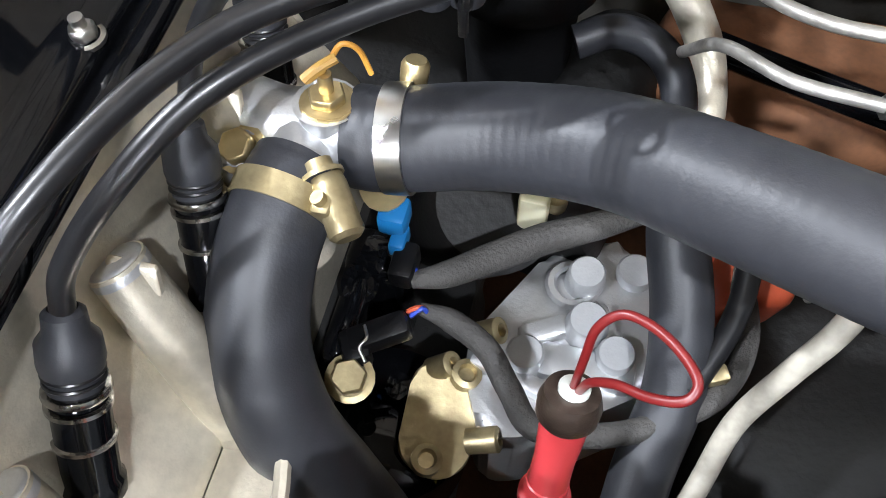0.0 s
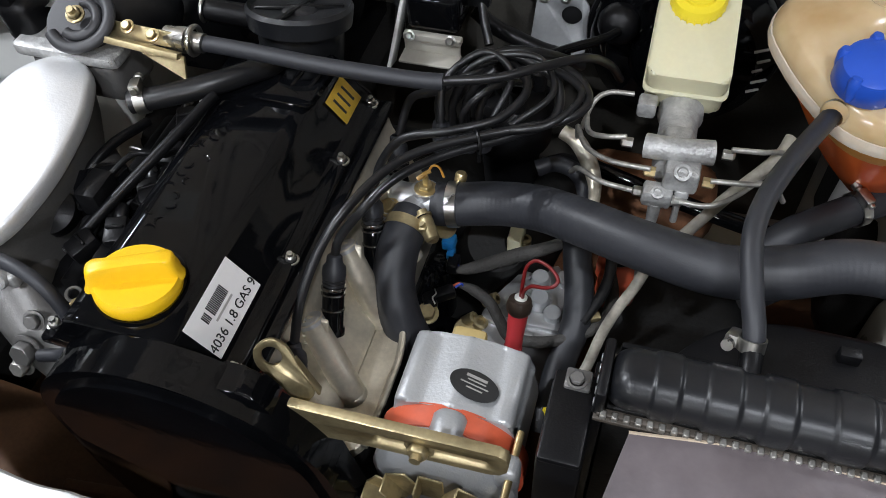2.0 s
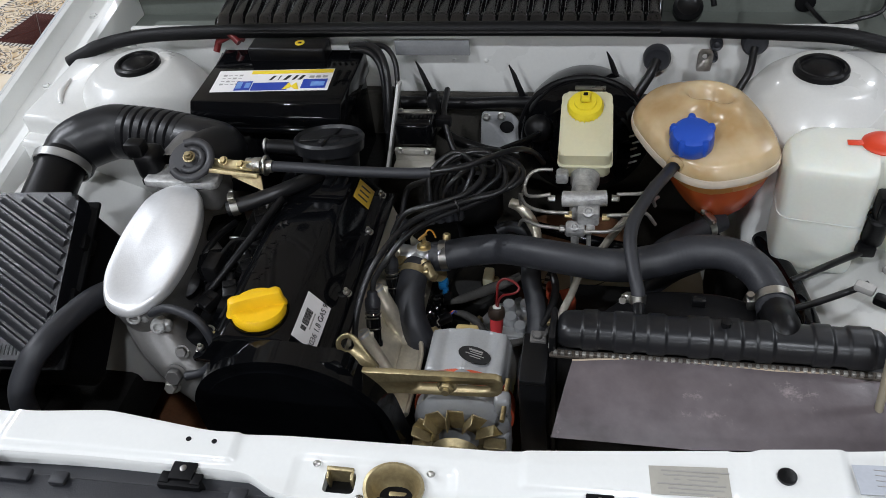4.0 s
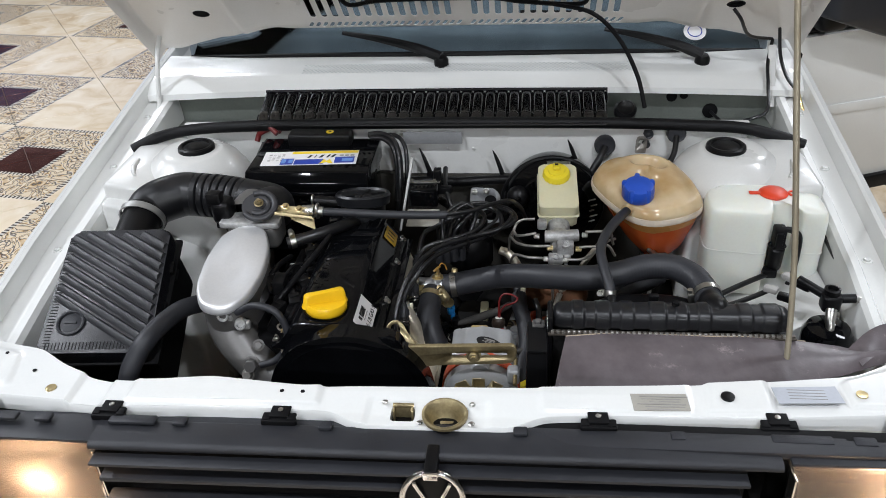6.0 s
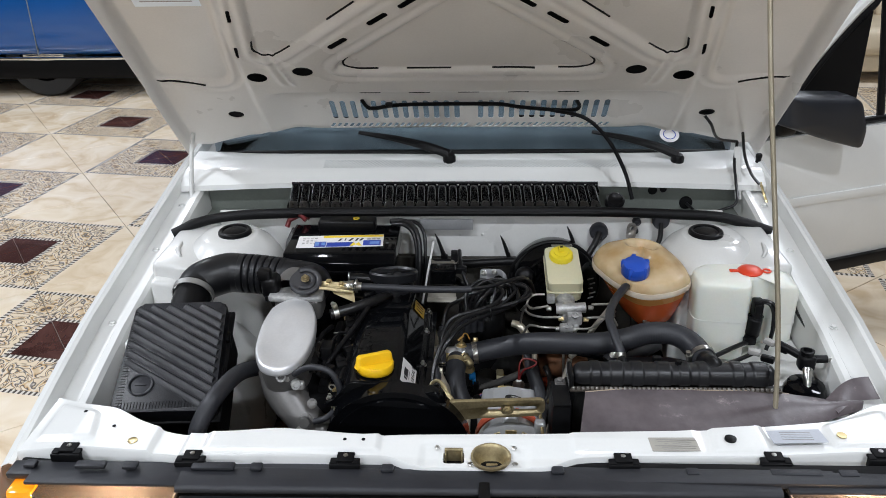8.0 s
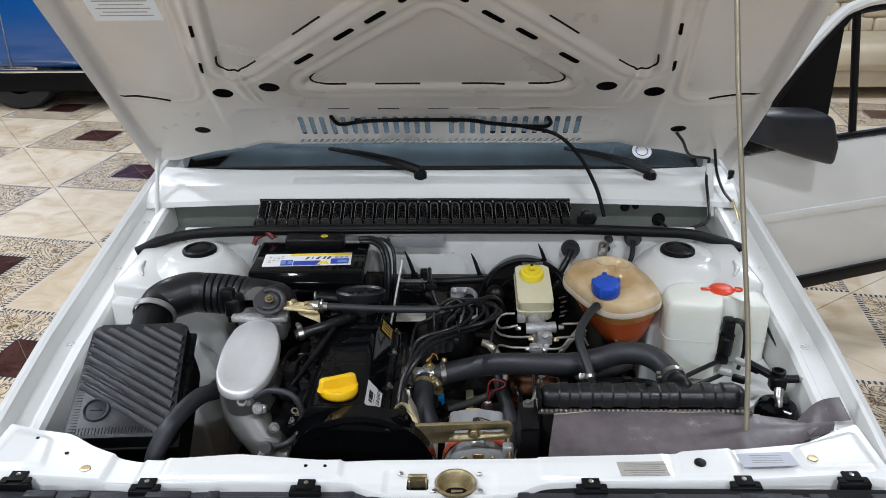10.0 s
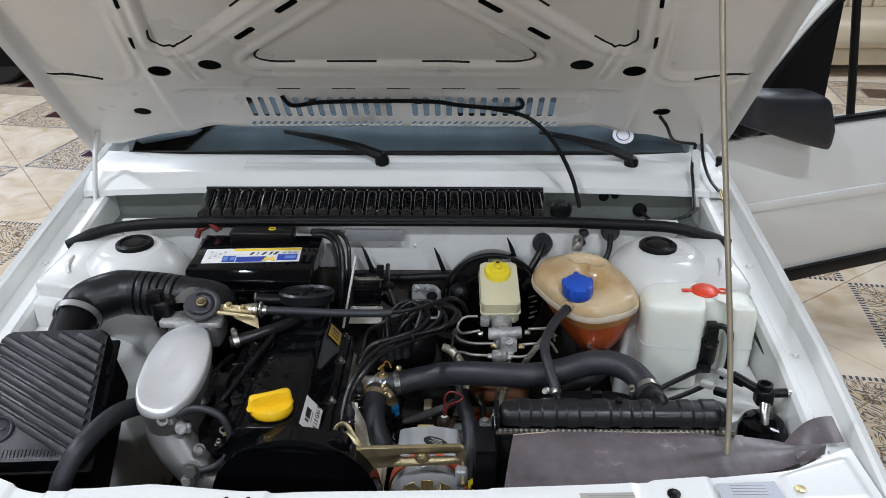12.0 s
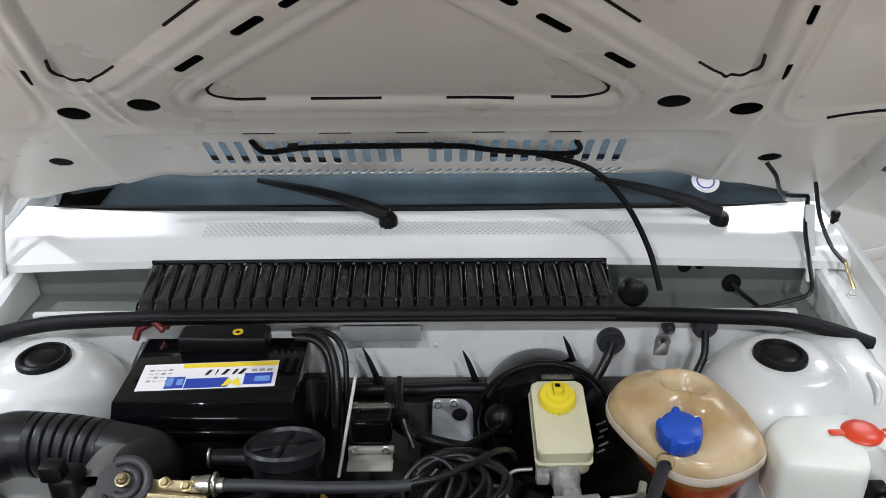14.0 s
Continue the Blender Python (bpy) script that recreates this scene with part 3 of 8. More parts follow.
grid += [[j for j in range(cv + 1)], [cu * (cv + 1) + cv - j for j in range(cv + 1)]]
fp = raw([(float(cx[i, j]), float(cy[i, j]), float(cz[i, j])) for i in range(cu + 1) for j in range(cv + 1)], grid)
fp = finish(fp, 50)
FLAT = Matrix.Identity(4)
fp = cut(fp, [moved(prism(rounded([(-0.032, 0.325), (0.002, 0.325), (0.002, 0.353), (-0.032, 0.353)], 0.006), 0.6, 0.9), FLAT),
              oval_cutter((0.045, 0.336), 0.024, 0.024, 1.0, FLAT), oval_cutter((0.437, 0.384), 0.008, 0.008, 1.0, FLAT),
              oval_cutter((-0.553, 0.368), 0.009, 0.007, 1.0, FLAT)])
carrier = part("lock_carrier", fp, WHITE, car, "white painted lock carrier across the front")
carrier.data.set_sharp_from_angle(angle=radians(50))
latch = part("bonnet_latch", join(lathe([(0.012, -0.02), (0.02, -0.012), (0.024, 0.000), (0.029, 0.004), (0.0325, 0.003), (0.0325, -0.001)], pose(0.045, 0.336, 0.7530), 32),
                                  rbox((0.047, 0.336, 0.735), (0.02, 0.008, 0.008), 0.002)), ZINC, carrier, "yellow zinc-plated bonnet latch cup")
part("safety_catch", join(rbox((-0.015, 0.352, 0.754), (0.030, 0.006, 0.005), 0.001), rbox((-0.015, 0.351, 0.738), (0.028, 0.003, 0.030), 0.001), rbox((-0.028, 0.345, 0.744), (0.003, 0.012, 0.020), 0.001), rbox((-0.002, 0.345, 0.744), (0.003, 0.012, 0.020), 0.001)), ZINC, carrier, "zinc-plated safety catch")
part("latch_well", join(rbox((-0.015, 0.339, 0.712), (0.040, 0.034, 0.006), 0.001), rbox((0.045, 0.336, 0.716), (0.044, 0.044, 0.010), 0.001), rbox((-0.015, 0.323, 0.728), (0.040, 0.003, 0.035), 0.001)), PLASTIC_DK, carrier)
for x, y in ((-0.042, 0.357), (0.083, 0.357), (0.012, 0.318), (0.083, 0.318)):
    part("screw", lathe([(0.0045, 0), (0.0045, 0.001), (0.003, 0.0022), (0, 0.0025)], pose(x, y, 0.7545), 12), STEEL, carrier)
for x, y in ((-0.196, 0.372), (-0.165, 0.372), (-0.600, 0.405), (-0.665, 0.440)):
    part("small_hole", lathe([(0, 0), (0.0032, 0), (0.0032, 0.0006), (0, 0.0006)], pose(x, y, 0.7570 if x > -0.5 else 0.7530 if x > -0.62 else 0.7562), 12), PLASTIC_DK, carrier)
plate = part("maker_plate", prism([(0.306, 0.354), (0.383, 0.356), (0.381, 0.390), (0.304, 0.388)], 0.7545, 0.7552), FOIL, carrier, "dull printed instruction plate, too small to read")
part("print_bar", join(*[rbox((0.349 - 0.004 * (i % 2), 0.383 - 0.0052 * i, 0.7555), (0.066 - 0.012 * (i % 3), 0.0016, 0.0004), 0) for i in range(6)]), GREYINK, plate)
plate = part("maker_plate", prism([(0.503, 0.371), (0.592, 0.376), (0.588, 0.410), (0.500, 0.404)], 0.7590, 0.7597), FOIL2, carrier, "pale riveted foil plate, too worn to read")
part("print_bar", join(*[rbox((0.545, 0.400 - 0.006 * i, 0.7600), (0.05, 0.0008, 0.0004), 0) for i in range(4)]), GREYINK, plate)
part("rubber_plug", lathe([(0.0095, 0), (0.0095, 0.003), (0.007, 0.004), (0, 0.0035)], pose(0.437, 0.384, 0.7565), 20), PLASTIC, carrier)
part("brass_plug", lathe([(0.008, 0), (0.008, 0.0015), (0.004, 0.001), (0, 0.001)], pose(-0.553, 0.368, 0.752), 18), BRASS, carrier)
part("brass_plug", lathe([(0.008, 0), (0.008, 0.0015), (0.004, 0.001), (0, 0.001)], pose(0.62, 0.395, 0.7585), 18), BRASS, carrier)
for x, y in ((-0.652, 0.352), (-0.44, 0.337), (-0.189, 0.336), (0.256, 0.342), (0.496, 0.35), (0.668, 0.362)):
    c = part("grille_clip", join(rbox((x, y - 0.004, 0.7535), (0.028, 0.022, 0.004), 0.0015), rbox((x - 0.018, y - 0.012, 0.7515), (0.012, 0.014, 0.005), 0.002),
                                 rbox((x + 0.018, y - 0.012, 0.7515), (0.012, 0.014, 0.005), 0.002), rbox((x, y - 0.017, 0.744), (0.05, 0.010, 0.016), 0.002)), PLASTIC_DK, car)
    part("clip_screw", lathe([(0.004, 0), (0.004, 0.001), (0.002, 0.0015), (0, 0.0015)], pose(x, y - 0.002, 0.7555), 10), STEEL, c)

# grille, lamps, badge
grille = part("grille", join(rbox((0.0, 0.305, 0.7425), (1.46, 0.034, 0.012), 0.003), prism(rounded([(0.318, 0.7440), (0.318, 0.734), (0.274, 0.731), (0.268, 0.733), (0.268, 0.740), (0.274, 0.7440), (0.290, 0.7450)], 0.003, 3), -0.450, 0.488, "x"), rbox((0.0, 0.262, 0.722), (0.89, 0.022, 0.006), 0.002),
                             *[rbox((0.0, 0.268 - 0.003 * i, 0.690 - 0.042 * i), (0.88, 0.026, 0.009), 0.003) for i in range(4)],
                             *[rbox((0.027 + sd * 0.597, 0.300, 0.7405), (0.25, 0.050, 0.006), 0.002) for sd in (-1, 1)]), GREYPLAST, car, "dark grey slatted plastic grille")
part("grille_back", rbox((0, 0.318, 0.63), (0.92, 0.008, 0.20), 0.001), PLASTIC_DK, grille)
part("gap_strip", rbox((0, 0.322, 0.7445), (1.44, 0.022, 0.010), 0.003), PLASTIC_DK, grille)
part("badge_pin", rbox((0.034, 0.262, 0.738), (0.018, 0.05, 0.018), 0.003), PLASTIC, grille)
part("badge", join(torus((0.034, 0.244, 0.688), (0, -1, 0.25), 0.041, 0.005, 40, 10), *[rbox((0.034 + dx, 0.246, 0.690), (0.006, 0.005, 0.056), 0.002, 2, pose(0, 0, 0, 0, turn, 0)) for dx, turn in ((-0.013, -24), (0.013, 24))]), CHROME, grille, "round chromed badge ring")
part("badge_dish", lathe([(0, 0), (0.038, 0), (0.038, 0.004), (0, 0.004)], axis_m((0.034, 0.252, 0.688), (0, -1, 0.25)), 32), PLASTIC, grille)
part("pin_tip", rbox((0.034, 0.2365, 0.7385), (0.020, 0.004, 0.013), 0.0015), CHROME, grille)
for x, w in ((-0.70, 0.02), (-0.60, 0.05), (-0.535, 0.025), (-0.40, 0.07), (-0.33, 0.02), (-0.12, 0.02), (0.15, 0.02), (0.36, 0.02), (0.52, 0.08), (0.60, 0.03), (0.70, 0.04)):
    part("grille_lug", rbox((x, 0.313, 0.7480), (w, 0.016, 0.007), 0.003), GREYPLAST, grille)
for ob in [o for o in car.children_recursive if o.name.split(".")[0] in ("lock_carrier", "bonnet_latch", "safety_catch", "latch_well", "small_hole", "screw", "maker_plate", "print_bar", "rubber_plug",
                                                                        "brass_plug", "grille_clip", "clip_screw", "grille", "grille_lug", "badge", "badge_dish", "pin_tip", "badge_pin")]:
    for v in ob.data.vertices:  # the front end sits a little higher on the passenger's side
        front = max(0.0, min(0.024, 0.012 - 0.028 * v.co.x))
        rear = float(np.interp(v.co.x, (-0.70, -0.60, 0.15, 0.35), (0.012, 0.024, 0.023, front)))
        d = float(np.interp(v.co.y, (0.335, 0.385), (front, max(front, rear)))) * float(np.interp(abs(v.co.x), (0.66, 0.72), (1, 0.4)))
        v.co = (v.co.x * (1 - d / 0.86), v.co.y - 1.25 * d, v.co.z + d)
for side in (-1, 1):
    hx = 0.027 + side * 0.587
    hl = part("headlight", rbox((hx, 0.352, 0.655), (0.222, 0.01, 0.15), 0.003), MIRRORISH, car, "lit rectangular headlight with ribbed glass")
    bowl = sheet(lambda u, v: (hx - 0.110 + 0.220 * u, max(0.276 + 0.02 * abs(2 * u - 1), 0.342 - 10.5 * ((0.220 * u - 0.130) ** 2 + (0.148 * v - 0.080) ** 2)), 0.588 + 0.148 * v), 44, 32)
    part("reflector", bowl, MIRRORISH, hl, "polished reflector bowl", 60)
    part("bulb_shade", lathe([(0, 0.0), (0.016, 0.001), (0.020, 0.012), (0.018, 0.014), (0.014, 0.006), (0, 0.005)], axis_m((hx + 0.02, 0.298, 0.664), (0, -1, -0.1)), 24), CHROME, hl)
    for ex in (-0.113, 0.113):
        part("housing_side", rbox((hx + ex, 0.305, 0.655), (0.004, 0.10, 0.155), 0.001), MIRRORISH, hl)
    bulb_lamp = bpy.data.lights.new("headlight_lamp", "POINT")
    bulb_lamp.energy, bulb_lamp.color, bulb_lamp.shadow_soft_size = 2.4, (1.0, 0.66, 0.42), 0.012
    new("headlight_lamp", bulb_lamp).location = (hx + 0.02, 0.272, 0.676)
    part("bulb", lathe([(0, 0.0), (0.010, 0.002), (0.012, 0.012), (0.008, 0.022), (0, 0.024)], axis_m((hx + 0.02, 0.318, 0.682), (0, -1, 0)), 16), BULB, hl, "glowing warm headlight bulb")
    g = part("glass", sheet(lambda u, v: (hx - 0.111 + 0.222 * u, 0.250 + 0.03 * max(0, v - 0.8) * 5 + 0.0002 * math.sin(u * 190) * (1 if 0.18 < u < 0.82 else 0.3), 0.586 + 0.152 * min(1, v / 0.8)), 240, 10, 0.002), HLGLASS, hl, "ribbed headlight glass", 70)
    g.visible_shadow = False
    tx = 0.027 + side * 0.721
    ind = part("turn_lamp", rbox((tx, 0.282, 0.662), (0.044, 0.062, 0.160), 0.008), AMBER, car, "amber turn lamp at the corner")
    part("lamp_back", rbox((tx, 0.300, 0.668), (0.036, 0.02, 0.15), 0.004), MIRRORISH, ind)
part("bumper", rbox((0, 0.26, 0.46), (1.56, 0.12, 0.16), 0.03, 3), GREYPLAST, car)

# bulkhead and scuttle
bulk = part("bulkhead", join(rbox((0, 1.122, 0.598), (1.22, 0.012, 0.525), 0.002), rbox((0, 1.115, 0.855), (1.14, 0.03, 0.012), 0.004), *[lathe([(0.004, -0.002), (0.004, 0.001), (0.002, 0.002), (0, 0.002)], axis_m((px, 1.116, 0.800), (0, -1, 0)), 12) for px in (-0.02, 0.035)]), WHITE_IN, car, "white painted bulkhead")
part("scuttle", join(rbox((0, 1.212, 0.79), (1.44, 0.176, 0.008), 0.001), rbox((0, 1.302, 0.840), (1.44, 0.008, 0.10), 0.001)), SCUTTLE, car, "grey-green scuttle trough, bonnet shade put into its colour")


def cowl_fn(u, v):
    x = -0.77 + 1.54 * u
    arc = 1 - (2 * u - 1) ** 2
    prof = [(1.253, 0.876), (1.256, 0.888), (1.286, 0.9050), (1.296, 0.909), (1.345, 0.915), (1.386, 0.919)]
    k = v * 5
    i = min(int(k), 4)
    y = prof[i][0] * (1 - k + i) + prof[i + 1][0] * (k - i)
    z = prof[i][1] * (1 - k + i) + prof[i + 1][1] * (k - i)
    return (x, y - 0.006 * arc + 0.008 + 0.05 * (1 - arc) ** 1.5 * max(0, v - 0.35) / 0.65, z - 0.020 * (1 - arc) + 0.01 * (1 - arc) * v)


cowl = part("cowl", sheet(cowl_fn, 24, 20, 0.002), WHITE, car, "white cowl panel with rows of fine vent holes")
dots = []
for i in range(76):
    for j in range(7):
        x = -0.38 + 0.76 * i / 75 + 0.005 * (j % 2)
        x0, y0, z0 = cowl_fn((x + 0.77) / 1.54, 0.625 + 0.026 * j)
        dots.append(rbox((x0, y0, z0 + 0.0010), (0.0044, 0.0032, 0.0012), 0))
part("vent_hole", join(*dots), node_mat("grey_vent_paint", (0.54, 0.56, 0.55), 0.5, vary=0.1), cowl)

seal = part("bonnet_seal", tube([(-0.705, 1.046, 0.831), (-0.665, 1.062, 0.846), (-0.62, 1.085, 0.853), (-0.52, 1.098, 0.860), (-0.25, 1.102, 0.865), (0.05, 1.104, 0.866), (0.33, 1.108, 0.862),
                                (0.50, 1.108, 0.856), (0.59, 1.10, 0.854), (0.66, 1.085, 0.842), (0.712, 1.07, 0.828)], 0.0122, 14, 6), SEALR, car, "thick black rubber bonnet seal")
part("seal_lip", tube([(-0.70, 1.056, 0.834), (-0.62, 1.093, 0.853), (-0.25, 1.110, 0.863), (0.05, 1.112, 0.864), (0.33, 1.115, 0.861), (0.59, 1.110, 0.853), (0.71, 1.078, 0.829)], 0.007, 8, 6), SEALR, seal)
part("vin_plate", rbox((-0.052, 1.098, 0.834), (0.128, 0.006, 0.026), 0.001), GREYPRIME, bulk, "plain grey covered number plate")

for side in (-1, 1):
    tw = part("strut_tower", moved(lathe([(0, 0.854), (0.044, 0.854), (0.058, 0.852), (0.063, 0.8495), (0.090, 0.826), (0.106, 0.800), (0.112, 0.785), (0.116, 0.76), (0.120, 0.70), (0.126, 0.45)], None, 44),
                                   pose(side * 0.552, 0.998, 0) @ Matrix.Diagonal((1.06, 1.12, 1, 1))), WHITE_IN, car, "white painted strut tower dome")
    shelf = [(side * a, b) for a, b in ((0.692, 0.842), (0.640, 0.838), (0.600, 0.826), (0.520, 0.788), (0.462, 0.735), (0.448, 0.66), (0.448, 0.45), (0.692, 0.45))]
    part("tower_shelf", prism(shelf, 0.862, 1.112, "y", 0.011, 3), WHITE_IN, tw)
    part("tower_crease", join(prism([(side * a, b) for a, b in ((0.690, 0.812), (0.650, 0.806), (0.618, 0.790), (0.604, 0.74), (0.604, 0.60), (0.690, 0.60))], 0.835, 0.88, "y", 0.009, 3),
                              tube([(side * 0.640, 0.905, 0.8385), (side * 0.655, 0.935, 0.8405), (side * 0.660, 0.975, 0.8415)], [0.003, 0.006, 0.003], 10, 5)), WHITE_IN, tw)
    part("wheel_arch", prism([(side * a, b) for a, b in (((0.690, 0.700), (0.63, 0.675), (0.56, 0.640), (0.50, 0.595), (0.47, 0.53), (0.47, 0.42), (0.690, 0.42)) if side > 0 else ((0.690, 0.76), (0.60, 0.735), (0.52, 0.700), (0.468, 0.645), (0.455, 0.58), (0.455, 0.42), (0.690, 0.42)))], 0.665, 0.875, "y", 0.010, 3), WHITE_IN, car, "white painted inner wheel arch")
    for a in (25, 150, 262):
        part("tower_hole", lathe([(0, 0), (0.0032, 0), (0.0032, 0.001), (0, 0.001)], axis_m((side * 0.552 + 0.063 * math.cos(radians(a)), 0.998 + 0.066 * math.sin(radians(a)), 0.8485), (0.5 * math.cos(radians(a)), 0.5 * math.sin(radians(a)), 0.9)), 12), PLASTIC_DK, tw)
    part("strut_cap", lathe([(0.0385, -0.006), (0.0385, 0.002), (0.0375, 0.006), (0.034, 0.0085), (0.030, 0.008), (0.0285, 0.004), (0.0265, 0.0035), (0.024, 0.006), (0.012, 0.0075), (0, 0.008)], pose(side * 0.54, 1.0, 0.855), 32), PLASTIC, tw, "round black rubber strut cap")
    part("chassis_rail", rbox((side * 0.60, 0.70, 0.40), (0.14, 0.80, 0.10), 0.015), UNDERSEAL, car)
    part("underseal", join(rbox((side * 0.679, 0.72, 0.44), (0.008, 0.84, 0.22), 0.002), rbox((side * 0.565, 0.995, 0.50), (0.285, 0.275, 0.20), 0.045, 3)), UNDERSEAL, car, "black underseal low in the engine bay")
part("sound_pad", join(rbox((0.10, 1.094, 0.567), (0.62, 0.014, 0.366), 0.005), rbox((-0.28, 1.108, 0.57), (0.30, 0.014, 0.36), 0.005)), PADGREY, bulk, "black bitumen pad on the bulkhead")
for gx0, gz0, gr in ((0.478, 0.847, 0.012), (0.505, 0.850, 0.009), (0.567, 0.812, 0.017)):
    part("scuttle_plug", lathe([(gr, -0.004), (gr, 0.003), (gr * 0.8, 0.005), (0, 0.004)], axis_m((gx0, 1.297, gz0), (0, -1, 0)), 20), PLASTIC_DK, car)
part("key_hole", moved(prism(rounded([(-0.013, -0.003), (0.004, -0.003), (0.006, -0.0055), (0.013, -0.0055), (0.013, 0.0055), (0.006, 0.0055), (0.004, 0.003), (-0.013, 0.003)], 0.0025), -0.004, 0.001), plane_m((0.5475, 0.9005, 0.8165), (0.9, -0.43, 0.02), (0.35, 0.72, 0.55))), PLASTIC_DK, car)
part("front_crossmember", rbox((0, 0.42, 0.36), (1.3, 0.10, 0.10), 0.02), DARKMETAL, car)
part("undertray", rbox((0, 0.69, 0.24), (1.3, 0.86, 0.01), 0.002), RUST, car, "brown stained undertray")

# louvred plastic rain cover
def louvre_fn(u, v):
    x = -0.456 + 0.783 * u
    e = max(0.0, min(1.0, (v - 0.13) * 9.0))
    e = e * e * (3 - 2 * e) * (1 - 0.40 * max(0.0, v - 0.24))
    f = (u * 29 + 0.22 * (v - 0.5)) % 1.0
    g = abs(2 * f ** 0.85 - 1)
    pane = 1 - 0.30 * g ** 2 - 0.68 * g ** 7
    y = 1.088 + 0.166 * v
    return (x + 0.018 * (1 - v) * (1 if u < 0.5 else -0.6) * abs(2 * u - 1), y, 0.868 + 0.007 * v + 0.0110 * e * pane)


louvre = part("rain_cover", sheet(louvre_fn, 29 * 16, 24, 0.002), LOUVRE, car, "glossy black ribbed plastic rain cover")
for i in range(28):
    part("drain_slot", rbox((-0.425 + 0.0265 * i, 1.118, 0.8708), (0.013, 0.0024, 0.0012), 0.0005, 1), GREYPLAST, louvre)
part("top_edge", tube([(-0.457, 1.253, 0.883), (0, 1.253, 0.884), (0.328, 1.253, 0.883)], 0.0035, 8, 4), PLASTIC, louvre)
part("front_edge", tube([(-0.437, 1.090, 0.867), (0, 1.090, 0.867), (0.315, 1.090, 0.867)], 0.004, 8, 4), PLASTIC, louvre)
part("washer_grommet", lathe([(0.024, -0.01), (0.024, 0.004), (0.018, 0.010), (0.012, 0.006), (0, 0.006)], axis_m((0.362, 1.18, 0.862), (0, -0.6, 0.8)), 24), PLASTIC, car)

# windscreen, cabin, roof
ws = part("windscreen", sheet(lambda u, v: ((-0.70 + 1.40 * u) * (1 - 0.12 * v), 1.388 + 0.65 * v + 0.05 * abs(2 * u - 1) ** 3 * (1 - v), 0.912 + 0.468 * v - 0.012 * (2 * u - 1) ** 2), 16, 6, 0.005), GLASS, car, "tinted windscreen")
ws.visible_shadow = False
part("windscreen_rubber", tube([(-0.70, 1.436, 0.905), (-0.55, 1.413, 0.913), (-0.3, 1.397, 0.920), (0, 1.389, 0.922), (0.3, 1.397, 0.920), (0.55, 1.413, 0.913), (0.70, 1.436, 0.905)], 0.007, 8, 6), SEALR, ws)
sticker = part("round_sticker", lathe([(0, 0), (0.026, 0), (0.026, 0.001), (0, 0.001)], axis_m((0.539, 1.432, 0.955), (0, -0.57, 0.82)), 28), PAPER, ws, "round white sticker inside the windscreen")
part("sticker_print", torus((0.539, 1.4312, 0.9562), (0, -0.57, 0.82), 0.016, 0.0012, 24, 6), BLUEINK, sticker)
cabin = part("dashboard", join(rbox((0, 1.69, 0.915), (1.46, 0.42, 0.10), 0.03, 3), rbox((0.36, 1.78, 0.99), (0.34, 0.16, 0.09), 0.03, 3)), DASH, car)
part("steering_wheel", torus((0.36, 1.96, 1.0), (0, -0.9, 0.45), 0.18, 0.014), DASH, cabin)
for x in (-0.36, 0.36):
    part("front_seat", join(rbox((x, 2.45, 0.95), (0.48, 0.14, 0.62), 0.05, 3), rbox((x, 2.2, 0.62), (0.48, 0.5, 0.14), 0.05, 3), rbox((x, 2.47, 1.30), (0.26, 0.08, 0.14), 0.03, 3)), node_mat("grey_seat_cloth", (0.26, 0.29, 0.31), 0.8, vary=0.2, scale=30), car)
part("rear_seat", join(rbox((0, 3.35, 0.95), (1.30, 0.16, 0.66), 0.05, 3), rbox((0, 3.1, 0.60), (1.30, 0.5, 0.16), 0.05, 3)), DASH, car)
part("parcel_shelf", rbox((0, 3.65, 0.93), (1.35, 0.5, 0.03), 0.01), DASH, car)
part("floor_pan", rbox((0, 2.6, 0.30), (1.48, 2.6, 0.05), 0.01), DASH, car)
part("body_side", rbox((-0.775, 2.75, 0.62), (0.05, 2.4, 0.62), 0.02, 3), WHITE, car)
part("rear_quarter", rbox((0.775, 3.3, 0.62), (0.05, 1.3, 0.62), 0.02, 3), WHITE, car)
part("sill", rbox((0.775, 2.1, 0.34), (0.06, 1.2, 0.10), 0.02, 3), WHITE, car)
part("tail", rbox((0, 3.95, 0.62), (1.5, 0.06, 0.64), 0.03, 3), WHITE, car)
part("roof", rbox((0, 2.75, 1.385), (1.22, 1.45, 0.03), 0.014, 3), WHITE, car)
part("far_scuttle_wall", rbox((0, 1.46, 0.60), (1.46, 0.01, 0.56), 0.001), DASH, car)
for side in (-1, 1):
    part("windscreen_pillar", tube([(side * 0.72, 1.50, 0.945), (side * 0.66, 1.80, 1.16), (side * 0.61, 2.05, 1.37)], 0.025, 10, 4), WHITE, car)
    part("rear_pillar", tube([(side * 0.60, 3.4, 1.37), (side * 0.72, 3.85, 0.92)], 0.04, 10, 3), WHITE, car)
    for y in (0.92, 3.35):
        wh = part("wheel", lathe([(0.16, -0.08), (0.27, -0.08), (0.285, -0.06), (0.285, 0.06), (0.27, 0.08), (0.16, 0.08)], axis_m((side * 0.71, y, 0.285), (1, 0, 0)), 36), TYRE, car)
        part("rim", lathe([(0, 0.03), (0.05, 0.03), (0.12, 0.05), (0.165, 0.075), (0.165, -0.07), (0, -0.05)], axis_m((side * 0.71, y, 0.285), (side, 0, 0)), 30), PAINTALU, wh)

